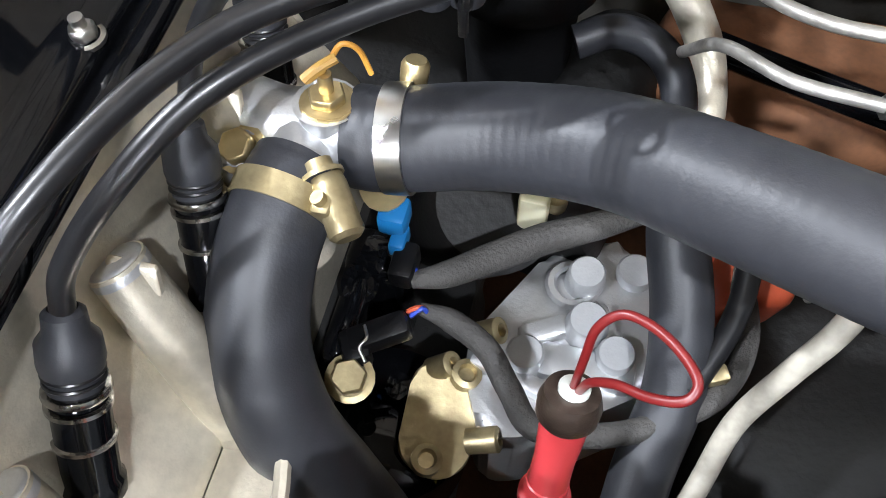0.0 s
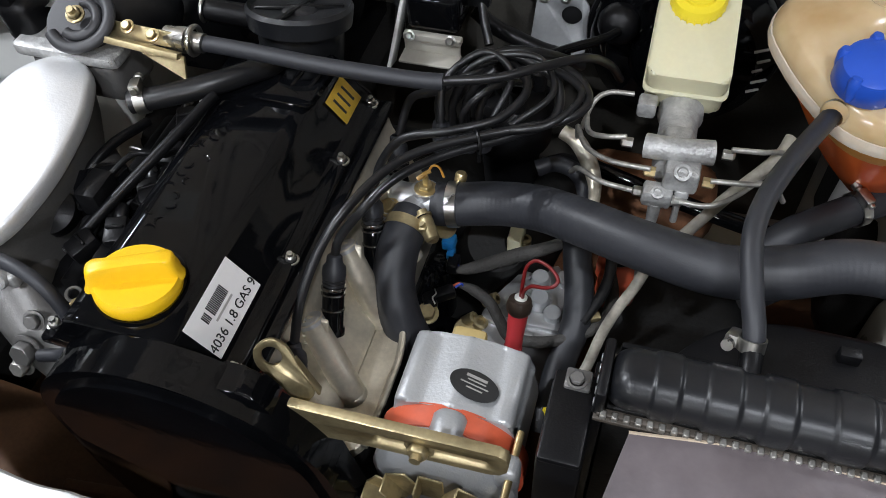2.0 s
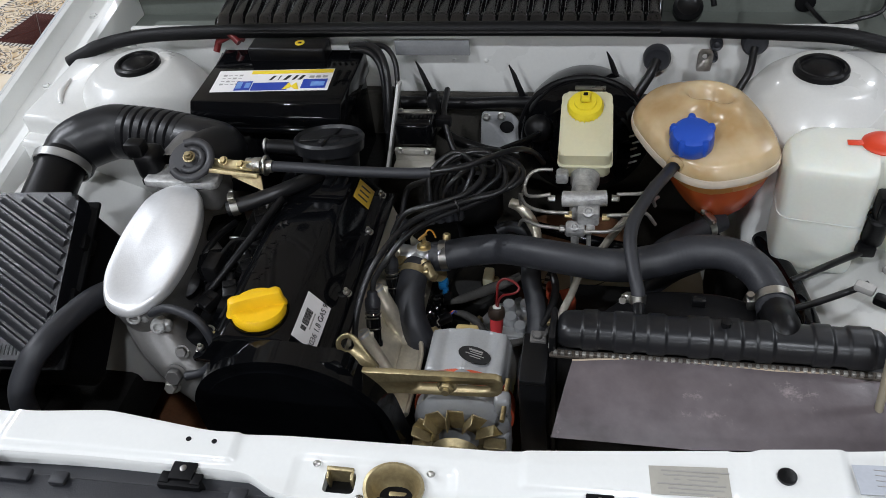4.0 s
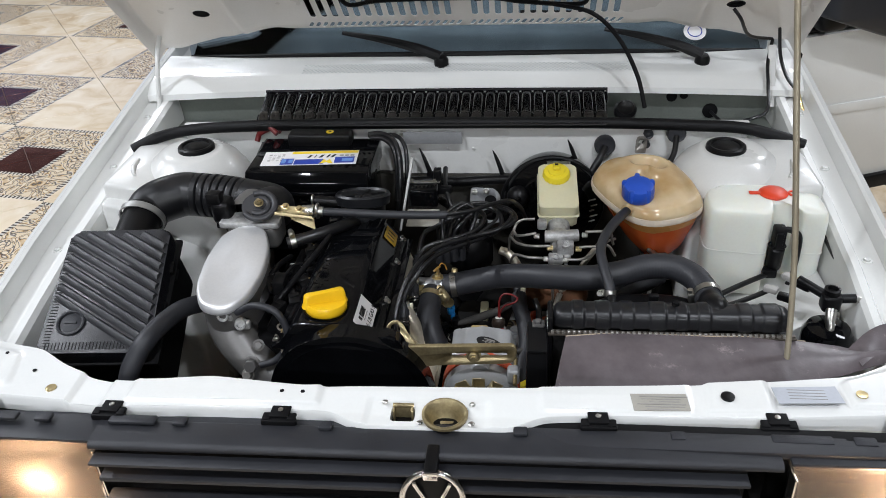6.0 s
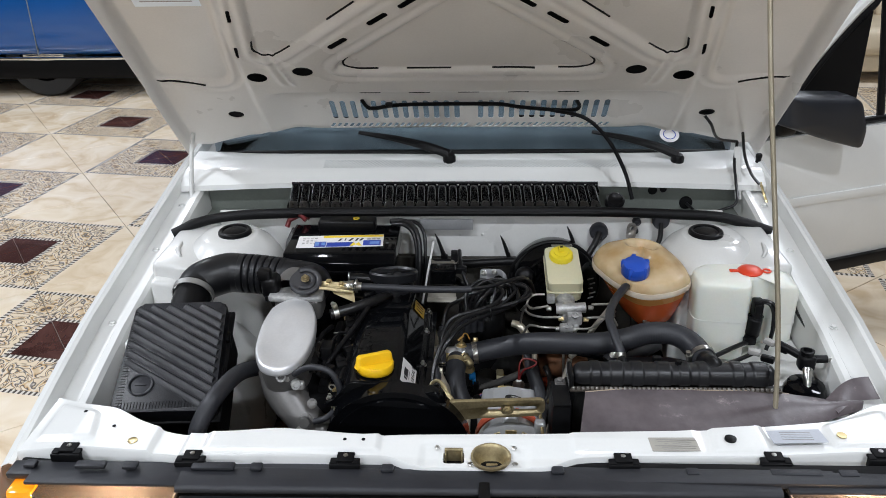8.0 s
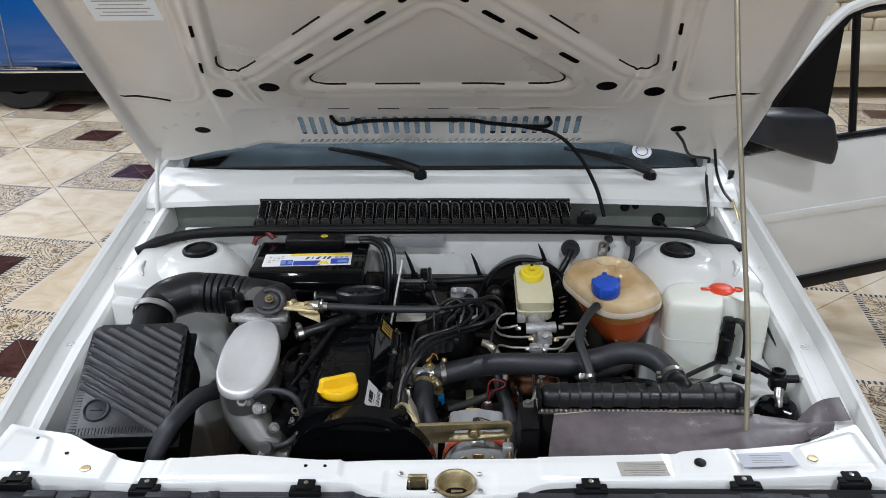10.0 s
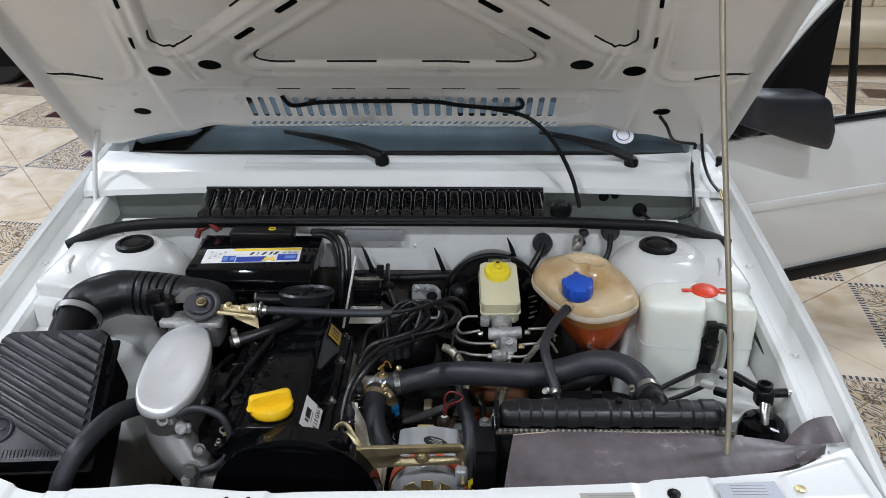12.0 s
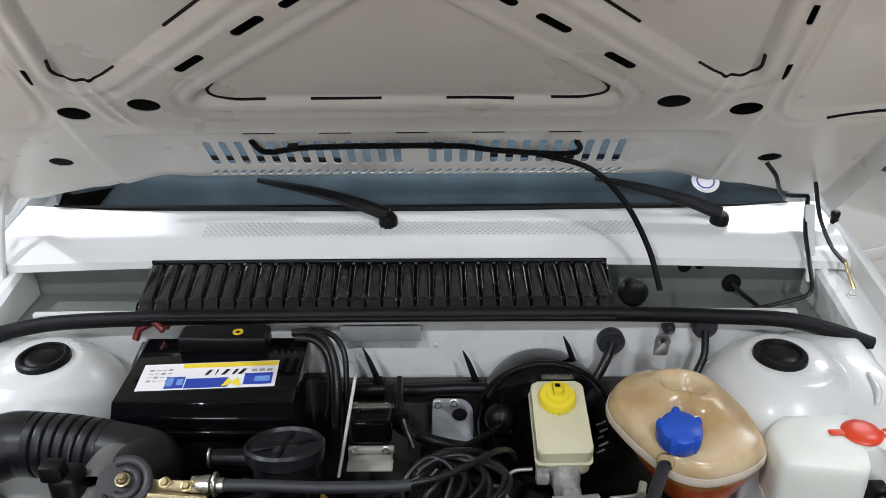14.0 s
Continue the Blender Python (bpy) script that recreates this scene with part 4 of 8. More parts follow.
# wipers
for base, tip in (((-0.052, 1.336, 0.921), (-0.300, 1.424, 0.966)), ((0.547, 1.350, 0.913), (0.33, 1.424, 0.966))):
    b, tp = Vector(base), Vector(tip)
    w = part("wiper", join(lathe([(0.017, -0.015), (0.017, 0.006), (0.012, 0.014), (0, 0.016)], axis_m(b, (0, -0.2, 1)), 20),
                           tube([b + Vector((0, 0, 0.012)), b.lerp(tp, 0.25) + Vector((0, 0, 0.016)), b.lerp(tp, 0.6) + Vector((0, 0, 0.012)), tp], [0.013, 0.012, 0.009, 0.005], 8, 5)), PLASTIC, car, "black wiper arm")
    part("wiper_blade", tube([tp + Vector((0.16, 0.045, 0.022)), tp + Vector((-0.20, 0.050, 0.030))], 0.005, 6, 4), PLASTIC_DK, w)
    part("wiper_nut", lathe([(0.009, -0.028), (0.009, -0.012), (0, -0.012)], axis_m(b, (0, -0.2, 1)), 10), STEEL, w)

# ---- bonnet ----
HO, HU, HV = Vector((0, 1.380, 0.945)), Vector((1, 0, 0)), Vector((0, -0.686, 0.727))
HM = plane_m(HO, HU, HV)  # its z looks out of the bonnet's inside


HOOD_W, HOOD_L = 0.755, 0.97
HR_C = rounded([(-0.335, 0.341), (0.335, 0.341), (0.0, 0.620)], [0.07, 0.07, 0.04], 8)
HR_S = [rounded([(s * 0.480, 0.394), (s * 0.425, 0.394), (s * 0.055, 0.715), (s * 0.055, 0.885), (s * 0.425, 0.885)], 0.06, 8) for s in (-1, 1)]
HR_E = [rounded([(s * 0.560, 0.285), (s * 0.735, 0.305), (s * 0.735, 0.93), (s * 0.500, 0.93)], 0.05, 8) for s in (-1, 1)]
nu, nv = 340, 210
gx = np.linspace(-HOOD_W, HOOD_W, nu + 1)[:, None] * np.ones((1, nv + 1))
vlow = np.interp(np.abs(gx), (0, 0.40, 0.46, 0.52, 0.58, 0.64, 0.70, 0.755), (0.038, 0.036, 0.044, 0.050, 0.043, 0.020, -0.006, -0.005))
gv = vlow + (HOOD_L - vlow) * np.linspace(0, 1, nv + 1)[None, :]


def hood_depth(gx, gv, vlow):
    gh = 0.0 * gx
    for poly, deep in [(q, 0.008) for q in (HR_C, *HR_S)] + [(q, 0.006) for q in HR_E]:
        d = seg_dist(gx, gv, poly)
        gh = np.maximum(gh, (deep + 0.001) * step(d, -0.002, 0.006) + 0.0035 * step(d, -0.034, -0.027)) - 0.0042 * np.exp(-(((d + 0.011) / 0.0055) ** 2))
    gh += 0.006 * step(np.abs(gx), 0.515, 0.530)
    gh += 0.030 * (1 - step(gv, 0.225, 0.262)) * (1 - step(np.abs(gx) + 0.25 * np.clip(gv - 0.08, 0, 1), 0.44, 0.56)) + 0.004 * (1 - step(gv - vlow, 0.0, 0.02))
    for s, c, w in [(s, c, w) for s in (-1, 1) for c, w in (((s * 0.447, 0.345), 0.008), ((s * 0.425, 0.345), 0.005))]:
        gh -= 0.005 * np.exp(-(((gx - c[0] - s * 0.25 * (gv - 0.35)) / w) ** 2)) * step(gv, 0.28, 0.31) * (1 - step(gv, 0.39, 0.42))
    return gh - 0.035 * step(np.abs(gx), 0.738, 0.755)


gh = hood_depth(gx, gv, vlow)
verts = [tuple(HO + HU * float(gx[i, j]) + HV * float(gv[i, j]) + (HM.to_3x3() @ Vector((0, 0, -1))) * float(gh[i, j])) for i in range(nu + 1) for j in range(nv + 1)]
faces = [[i * (nv + 1) + j, (i + 1) * (nv + 1) + j, (i + 1) * (nv + 1) + j + 1, i * (nv + 1) + j + 1] for i in range(nu) for j in range(nv)]
inner = raw(verts, faces)
inner.normal_update()
bmesh.ops.solidify(inner, geom=inner.faces[:], thickness=-0.0015)
inner = finish(inner, 60)
cuts = []
for s in (-1, 1):
    cuts += [oval_cutter((s * 0.491, 0.323), 0.024, 0.019, 0.03, HM), oval_cutter((s * 0.380, 0.346), 0.024, 0.018, 0.03, HM), oval_cutter((s * 0.588, 0.152), 0.020, 0.015, 0.06, HM)]
    d = Vector((s * -0.10, 0.082)).normalized()
    for c in ((0.283, 0.452), (0.187, 0.534), (0.117, 0.588), (0.045, 0.650)):
        a = Vector((s * c[0], c[1]))
        cuts.append(slot_cutter(a - d * 0.022, a + d * 0.022, 0.014, 0.03, HM))
    for c in ((0.513, 0.420), (0.496, 0.545), (0.478, 0.675)):
        a = Vector((s * c[0], c[1]))
        cuts.append(slot_cutter(a + Vector((s * 0.002, -0.016)), a - Vector((s * 0.002, -0.016)), 0.008, 0.03, HM))
slots = []
for i in range(13):
    for s in (-1, 1):
        x = s * (0.030 + i * 0.0262)
        slots.append(slot_cutter((x, 0.096), (x, 0.168), 0.0135, 0.09, HM))
for i in range(44):
    x = -0.362 + 0.0166 * i
    if not -0.012 < x < 0.012:
        slots.append(slot_cutter((x, 0.049), (x + 0.008, 0.064), 0.0085, 0.09, HM))
inner = cut(inner, cuts + slots)
inner.polygons.foreach_set("use_smooth", [True] * len(inner.polygons))
inner.set_sharp_from_angle(angle=radians(50))
hood = part("bonnet", inner, HOODIN, car, "propped-open white bonnet seen from its pressed inside")


def skin(depth):
    def fn(u, v):
        x = (2 * u - 1) * 0.757
        low = float(np.interp(abs(x), (0, 0.415, 0.45, 0.56, 0.757), (0.176, 0.176, 0.06, 0.03, 0.0)))
        return tuple(HM @ Vector((x, low + (0.97 - low) * v, depth)))
    return fn


part("bonnet_skin", sheet(skin(-0.052), 60, 12, 0.001), WHITE, hood)
# near-black sheet added inside the skin; stands in for shade behind the cut-outs
part("skin_lining", sheet(skin(-0.048), 60, 12, 0.001), CAVITY_SHADE, hood)


def hood_pt(x, v, n=0.0):
    return HM @ Vector((x, v, n - 0.030))


def gap_line(pts, w=0.0028, depth=0.0010):
    fine = [(p.x, p.y) for p in smooth_path([(x, v, 0) for x, v in pts], 6)]
    px, pv = np.array([p[0] for p in fine]), np.array([p[1] for p in fine])
    deep = hood_depth(px, pv, 0.0 * px)
    return tube([HM @ Vector((x, v, -float(d) + depth)) for (x, v), d in zip(fine, deep)], w, 6, 2)


for a, c in (((-0.14, 0.3445), (-0.038, 0.3445)), ((0.055, 0.3445), (0.152, 0.3435))):
    part("hem_gap", gap_line([a, ((a[0] + c[0]) / 2, a[1]), c]), PLASTIC_DK, hood)
for s in (-1, 1):
    corner = [(s * x, v) for x, v in ((0.205, 0.3445), (0.250, 0.3445), (0.272, 0.348), (0.283, 0.357), (0.283, 0.370), (0.272, 0.386))]
    part("hem_gap", gap_line(corner), PLASTIC_DK, hood)
    part("hem_gap", gap_line([(s * x, v) for x, v in ((0.4725, 0.455), (0.4760, 0.428), (0.4725, 0.409), (0.458, 0.4000), (0.440, 0.3990), (0.424, 0.4050), (0.408, 0.4170), (0.392, 0.4300))]), PLASTIC_DK, hood)
    part("hem_gap", gap_line([(s * 0.295, 0.520), (s * 0.262, 0.549), (s * 0.230, 0.577)]), PLASTIC_DK, hood)
    part("hem_gap", gap_line([(s * 0.625, 0.284), (s * 0.66, 0.292), (s * 0.735, 0.306)]), PLASTIC_DK, hood)
for i in range(5):
    x = -0.235 + 0.118 * i
    part("hem_gap", gap_line([(x - 0.025, 0.256), (x, 0.256), (x + 0.025, 0.256)], 0.0024), PLASTIC_DK, hood)
deep = float(hood_depth(np.array([-0.62]), np.array([0.61]), np.array([0.0]))[0])
st = part("emission_sticker", moved(rbox((-0.618, 0.612, 0.0008 - deep), (0.140, 0.10, 0.0016), 0), HM), STICKER, hood, "white printed sticker, too small to read")
part("print_bar", join(*[moved(rbox((-0.618, 0.578 + 0.011 * i, 0.0020 - deep), (0.11 - 0.02 * (i % 2), 0.0022, 0.0004), 0), HM) for i in range(7)]), GREYINK, st)
part("hole_grommet", torus(tuple(HM @ Vector((0.588, 0.152, -0.012))), tuple(HM.to_3x3() @ Vector((0, 0, 1))), 0.019, 0.006, 28, 8), PLASTIC_DK, hood)
# washer hose under the bonnet
hose = thing("washer_hose", tuple(hood_pt(0, 0.24)), "thin black washer hose clipped inside the bonnet", "hose")
part("hose", join(tube([hood_pt(-0.266, 0.182, 0.004), hood_pt(-0.255, 0.156, 0.008), hood_pt(-0.235, 0.150, 0.008), hood_pt(-0.161, 0.166, 0.008), hood_pt(0.054, 0.168, 0.008), hood_pt(0.13, 0.152, 0.008), hood_pt(0.215, 0.138, 0.008), hood_pt(0.265, 0.138, 0.008), hood_pt(0.276, 0.152, 0.006), hood_pt(0.268, 0.172, 0.003)], 0.005, 8, 6),
                  tube([hood_pt(0.20, 0.140, 0.008), (0.285, 1.245, 1.055), (0.345, 1.235, 1.0), (0.385, 1.205, 0.93), (0.40, 1.16, 0.875)], 0.0048, 8, 8)), PLASTIC_DK, hose)
for x in (-0.2, 0.04):
    part("hose_clip", rbox(tuple(hood_pt(x, 0.165, 0.006)), (0.018, 0.012, 0.012), 0.003), PLASTIC, hose)

arm = thing("bonnet_hinge", (-0.725, 1.32, 0.86), "bent white steel bonnet hinge arm", "hinge", "bonnet hinges")
part("arm", tube([(-0.70, 1.24, 0.825), (-0.715, 1.235, 0.83), (-0.722, 1.25, 0.86), (-0.725, 1.30, 0.955), (-0.728, 1.34, 0.99)], 0.006, 10, 6), WHITE_IN, arm)
arm = thing("bonnet_hinge", (0.69, 1.30, 0.85), "flat white steel bonnet hinge strap", "hinge", "bonnet hinges")
part("strap", moved(prism(rounded([(-0.008, -0.075), (0.008, -0.075), (0.009, 0.060), (-0.009, 0.060)], 0.003, 3), -0.0025, 0.0025, "z", 0.0008, 1), plane_m((0.686, 1.285, 0.905), (1, 0.05, 0), (0.05, 0.40, 0.92))), WHITE_IN, arm)
part("hook", tube([(0.735, 1.25, 0.885), (0.742, 1.235, 0.860), (0.748, 1.215, 0.838), (0.744, 1.205, 0.828), (0.738, 1.21, 0.833)], 0.0032, 8, 5), BRASS, arm, "brown plated hook")

# prop rod
rod = thing("prop_rod", (0.545, 0.470, 0.72), "thin bare steel rod propping the bonnet", "rod")
part("rod", tube([(0.541, 0.452, 0.690), (0.542, 0.471, 0.720), (0.543, 0.500, 0.803), (0.541, 0.531, 0.894), (0.535, 0.560, 0.982), (0.525, 0.604, 1.111), (0.510, 0.673, 1.317), (0.502, 0.735, 1.50), (0.50, 0.765, 1.58)], 0.0045, 12, 6), node_mat("grey_bronze_rod", (0.34, 0.30, 0.22), 0.4, metal=0.5, vary=0.1), rod)
part("rod_clip", rbox((0.545, 0.468, 0.722), (0.02, 0.02, 0.02), 0.004), PLASTIC, rod)

# ---- open driver's door ----
DD = Vector((math.sin(radians(68)), math.cos(radians(68)), 0))
DM = plane_m((0.79, 1.62, 0), DD, (0, 0, 1))  # its z looks towards the front of the car
door = part("door", moved(prism(rounded([(0.0, 0.39), (1.15, 0.36), (1.15, 0.87), (0.0, 0.865)], 0.02), -0.09, 0.0, "z", 0.006, 2), DM), WHITE, car, "open white front door with a raised body line")
part("body_line", moved(prism([(0.0, 0.640), (1.15, 0.615), (1.15, 0.652), (0.0, 0.668)], 0.001, 0.007, "z", 0.003, 2), DM), WHITE, door)
part("rub_strip", moved(rbox((0.575, 0.395, 0.004), (1.14, 0.045, 0.02), 0.006), DM), PLASTIC, door)
part("window_frame", join(*[moved(tube(p, r, 8, 6), DM) for p, r in (([(0.07, 0.87, -0.03), (0.27, 1.106, -0.035), (0.42, 1.24, -0.045), (0.50, 1.275, -0.05), (0.63, 1.29, -0.05), (1.13, 1.30, -0.05)], 0.017),
                                                                      ([(1.13, 1.30, -0.05), (1.14, 0.87, -0.03)], 0.02))]), WHITE, door)
part("window_rubber", join(*[moved(tube(p, 0.011, 8, 6), DM) for p in ([(0.12, 0.88, -0.03), (0.30, 1.09, -0.035), (0.45, 1.222, -0.045), (0.55, 1.262, -0.05), (1.1, 1.275, -0.05)], [(0.10, 0.878, -0.02), (1.13, 0.882, -0.02)])],
                                [moved(tube([(0.565, 0.88, -0.035), (0.50, 1.25, -0.045)], 0.012, 8, 3), DM)][0]), SEALR, door)
part("quarter_panel", moved(prism([(0.10, 0.875), (0.44, 0.875), (0.44, 1.215), (0.28, 1.075)], -0.04, -0.025, "z"), DM), PLASTIC_DK, door)
MIRO = rounded([(0.053, 0.943), (0.232, 0.878), (0.352, 0.841), (0.357, 0.902), (0.32, 0.991), (0.287, 1.008), (0.044, 1.034)], [0.010, 0.02, 0.018, 0.012, 0.016, 0.012, 0.010], 5)
mir = part("door_mirror", moved(stack(MIRO, [(0.96, 0.040), (1.0, 0.046), (1.0, 0.085), (0.985, 0.104), (0.95, 0.117), (0.88, 0.126), (0.7, 0.131), (0.3, 0.133)], (0.235, 0.942)), DM), MIRRORSHELL, door, "black plastic door mirror housing", 60)
part("mirror_foot", moved(rbox((0.13, 0.915, 0.02), (0.08, 0.06, 0.06), 0.02, 3), DM), PLASTIC, mir)
part("mirror_glass", moved(rbox((0.235, 0.942, 0.0385), (0.20, 0.070, 0.004), 0), DM), CHROME, mir)

# ---- engine ----
engine = thing("engine", (-0.13, 0.62, 0.30), "longitudinal petrol engine with glossy black valve cover", "engine")
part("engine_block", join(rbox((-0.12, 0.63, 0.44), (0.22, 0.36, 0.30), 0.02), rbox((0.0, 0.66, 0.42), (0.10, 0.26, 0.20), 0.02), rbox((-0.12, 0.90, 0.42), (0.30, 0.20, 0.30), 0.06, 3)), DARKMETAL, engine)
head = part("cylinder_head", prism([(-0.235, 0.57), (-0.235, 0.745), (-0.075, 0.748), (-0.070, 0.716), (-0.064, 0.690), (-0.052, 0.662), (-0.028, 0.640), (-0.018, 0.57)], 0.475, 0.815, "y", 0.004, 2), CASTALU, engine, "grey-bronze cast aluminium cylinder head")
for y in (0.578, 0.663, 0.745):
    up, down = Vector((-0.064, y - 0.006, 0.7085)), Vector((-0.024, y - 0.032, 0.631))
    ax = (up - down).normalized()
    part("port_tube", tube([down, down.lerp(up, 0.33), down.lerp(up, 0.66), up], [0.0138, 0.0132, 0.0126, 0.0118], 24, 5), CASTALU, head)
    part("port_cap", lathe([(0, 0.0016), (0.0092, 0.0014), (0.0108, 0.0004), (0.0120, -0.002), (0.0120, -0.005)], axis_m(up, ax), 24), ALU, head, "bright machined port end")
    part("port_rim", lathe([(0.0085, -0.0030), (0.0125, -0.0030), (0.0146, -0.001), (0.0146, 0.003), (0.0138, 0.0045)], axis_m(down, ax), 24), CASTALU, head)
    part("port_web", prism([(down.y - 0.004, 0.640), (down.y + 0.004, 0.640), (up.y + 0.002, 0.712), (up.y - 0.002, 0.712)], -0.066, -0.046, "x", 0.001, 1), CASTALU, head)
part("ledge", prism(rounded([(-0.030, 0.48), (0.002, 0.50), (0.004, 0.60), (-0.006, 0.640), (-0.030, 0.66)], 0.008), 0.622, 0.636, "z", 0.003, 2), CASTALU, head)
part("ledge_rim", tube([(0.004, 0.50, 0.638), (0.006, 0.56, 0.640), (0.005, 0.60, 0.642), (-0.004, 0.632, 0.65), (-0.016, 0.65, 0.668)], 0.0035, 8, 5), CASTALU, head)
for i in range(12):
    part("cast_mark", rbox((-0.066 + 0.0016 * (i % 3), 0.536 + 0.009 * (i // 3) + 0.003 * (i % 2), 0.7105 - 0.007 * (i % 3)), (0.004, 0.003, 0.003), 0.001, 1), CASTALU, head)
cover = part("valve_cover", prism([(-0.248, 0.750), (-0.074, 0.750), (-0.074, 0.760), (-0.086, 0.763), (-0.114, 0.799), (-0.124, 0.804), (-0.196, 0.804), (-0.210, 0.797), (-0.228, 0.763), (-0.248, 0.760)],
                                  0.470, 0.805, "y", 0.004, 3), GLOSSBLACK, engine, "glossy black stamped steel valve cover")
for i in range(24):
    x0, y0, turn = -0.184 + 0.008 * math.sin(i * 2.3), 0.565 + 0.0092 * i, i * 1.3
    part("embossed_curl", tube([(x0 + 0.0052 * math.cos(turn + a), y0 + 0.0042 * math.sin(turn + a), 0.8034) for a in (0.0, 0.8, 1.6, 2.4, 3.2)], [0.0004, 0.0013, 0.0015, 0.0013, 0.0004], 8, 4), GLOSSBLACK, cover)
for x in (-0.200, -0.176, -0.140, -0.122):
    part("cover_rib", tube([(x, 0.742, 0.8035), (x + 0.003, 0.765, 0.8065), (x + 0.004, 0.800, 0.8065)], [0.0015, 0.0035, 0.0035], 10, 4), GLOSSBLACK, cover)
part("rear_step", prism(rounded([(-0.212, 0.728), (-0.112, 0.728), (-0.106, 0.803), (-0.216, 0.803)], 0.010), 0.800, 0.8075, "z", 0.003, 3), GLOSSBLACK, cover)
part("cover_flange", rbox((-0.070, 0.64, 0.750), (0.014, 0.34, 0.008), 0.002), GLOSSBLACK, cover)
for x in (-0.080, -0.240):
    for y in (0.484, 0.594, 0.714, 0.795):
        part("cover_nut", hexbolt((x, y, 0.759), (0, 0, 1), 0.0048, 0.0048, 0.0035), STEEL, cover)
LM = plane_m((-0.1005, 0.5215, 0.7825), (0, 1, 0), (-0.61, 0, 0.79))
lab = part("paper_label", moved(rbox((0, 0.002, 0.0006), (0.072, 0.038, 0.0005), 0), LM), PAPER, cover, "white paper label printed 4036 1.8 GAS 9")
part("label_text", letters("4036 1.8 GAS 9", 0.0112, LM @ pose(0.0, -0.0085, 0.001)), INK, lab)
for i in range(19):
    part("barcode_line", moved(rbox((-0.010 + 0.0016 * i if i < 15 else -0.019 + 0.0016 * (i - 15), 0.0095, 0.001), (0.0009 if i % 3 else 0.0012, 0.010 if i < 15 else 0.008, 0.0004), 0), LM), INK, lab)
part("print_bar", moved(rbox((0, 0.001, 0.001), (0.026, 0.0018, 0.0004), 0), LM), GREYINK, lab)
GM = plane_m((-0.098, 0.772, 0.781), (0, 1, 0), (-0.61, 0, 0.79))
gst = part("gold_sticker", moved(rbox((0, 0, 0.0006), (0.040, 0.030, 0.0006), 0.0002), GM), GOLDFOIL, cover, "gold foil sticker, unreadable")
part("print_bar", join(*[moved(rbox((-0.010 + 0.010 * i, 0, 0.001), (0.003, 0.018, 0.0004), 0), GM) for i in range(3)]), INK, gst)
CX, CZ = -0.118, 0.690
arc = [(CX + 0.128 * math.cos(radians(a)), CZ + 0.116 * math.sin(radians(a))) for a in range(6, 186, 5)]
tc = part("timing_cover", prism([(0.050, 0.43), (0.036, 0.54), *arc, (-0.250, 0.58), (-0.225, 0.43)], 0.437, 0.470, "y", 0.0075, 4), GLOSSBLACK, engine, "glossy black plastic timing belt cover")
inner_arc = [(CX + 0.113 * math.cos(radians(a)), CZ + 0.102 * math.sin(radians(a))) for a in range(4, 190, 6)]
part("raised_face", prism([(0.030, 0.44), (0.018, 0.54), *inner_arc, (-0.234, 0.58), (-0.205, 0.44)], 0.4325, 0.442, "y", 0.0045, 3), GLOSSBLACK, tc)
part("bolt_lug", prism(rounded([(-0.085, 0.795), (-0.046, 0.799), (-0.034, 0.785), (-0.020, 0.740), (-0.06, 0.73)], 0.012, 4), 0.450, 0.472, "y", 0.004, 3), GLOSSBLACK, tc)
capo = part("oil_filler_cap", lathe([(0.026, -0.012), (0.030, -0.004), (0.0325, -0.001), (0.0335, 0.003), (0.0335, 0.010), (0.0315, 0.0135), (0.022, 0.014), (0, 0.013)], pose(-0.160, 0.510, 0.806, -6, 4, 0), 44), YELLOW, engine, "yellow plastic oil filler cap")
GRIP = rounded([(-0.0345, -0.0085), (-0.012, -0.0065), (0.012, -0.0065), (0.0325, -0.0085), (0.0325, 0.0085), (0.012, 0.0065), (-0.012, 0.0065), (-0.0345, 0.0085)], 0.007, 5)
part("cap_grip", moved(stack(GRIP, [(1.10, 0.008), (1.02, 0.014), (0.985, 0.022), (0.95, 0.0270), (0.88, 0.0288), (0.4, 0.0295)], (0, 0)), pose(-0.160, 0.510, 0.806, -6, 4, 28)), YELLOW, capo, "", 60)
part("filler_neck", lathe([(0.030, -0.010), (0.033, -0.006), (0.033, 0.0), (0.036, 0.002)], pose(-0.160, 0.512, 0.806), 30), PLASTIC, capo)
EU = Vector((0.60, -0.26, -0.76)).normalized()
EM = plane_m((-0.049, 0.494, 0.779), EU, Vector((0.20, -0.72, 0.58)).cross(EU))
eye_me = finish(moved(prism(rounded([(-0.0135, -0.009), (-0.0135, 0.009), (0.0, 0.0145), (0.013, 0.0125), (0.024, 0.0100), (0.046, 0.0105), (0.046, -0.0100), (0.024, -0.0090), (0.013, -0.0115), (0.0, -0.0145)], 0.009, 6), -0.002, 0.002, "z", 0.0008, 2), EM), 20)
eye = part("lifting_eye", cut(eye_me, [oval_cutter((0, 0), 0.0085, 0.0075, 0.02, EM)]), ZINC, engine, "yellow zinc-plated lifting eye")
part("eye_fold", moved(rbox((0.030, 0.0105, -0.004), (0.034, 0.0025, 0.011), 0.001), EM), ZINC, eye)
part("eye_foot", rbox((-0.020, 0.468, 0.735), (0.032, 0.008, 0.034), 0.003), ZINC, eye)
part("eye_boss", rbox((-0.037, 0.478, 0.722), (0.044, 0.028, 0.036), 0.008), CASTALU, eye)
part("eye_bolt", hexbolt((-0.030, 0.458, 0.722), (0, -1, 0.2), 0.007, 0.006), ZINC, eye)
part("eye_bolt", hexbolt((-0.058, 0.470, 0.748), (0, -0.7, 0.7), 0.007, 0.006), BRASS, eye)

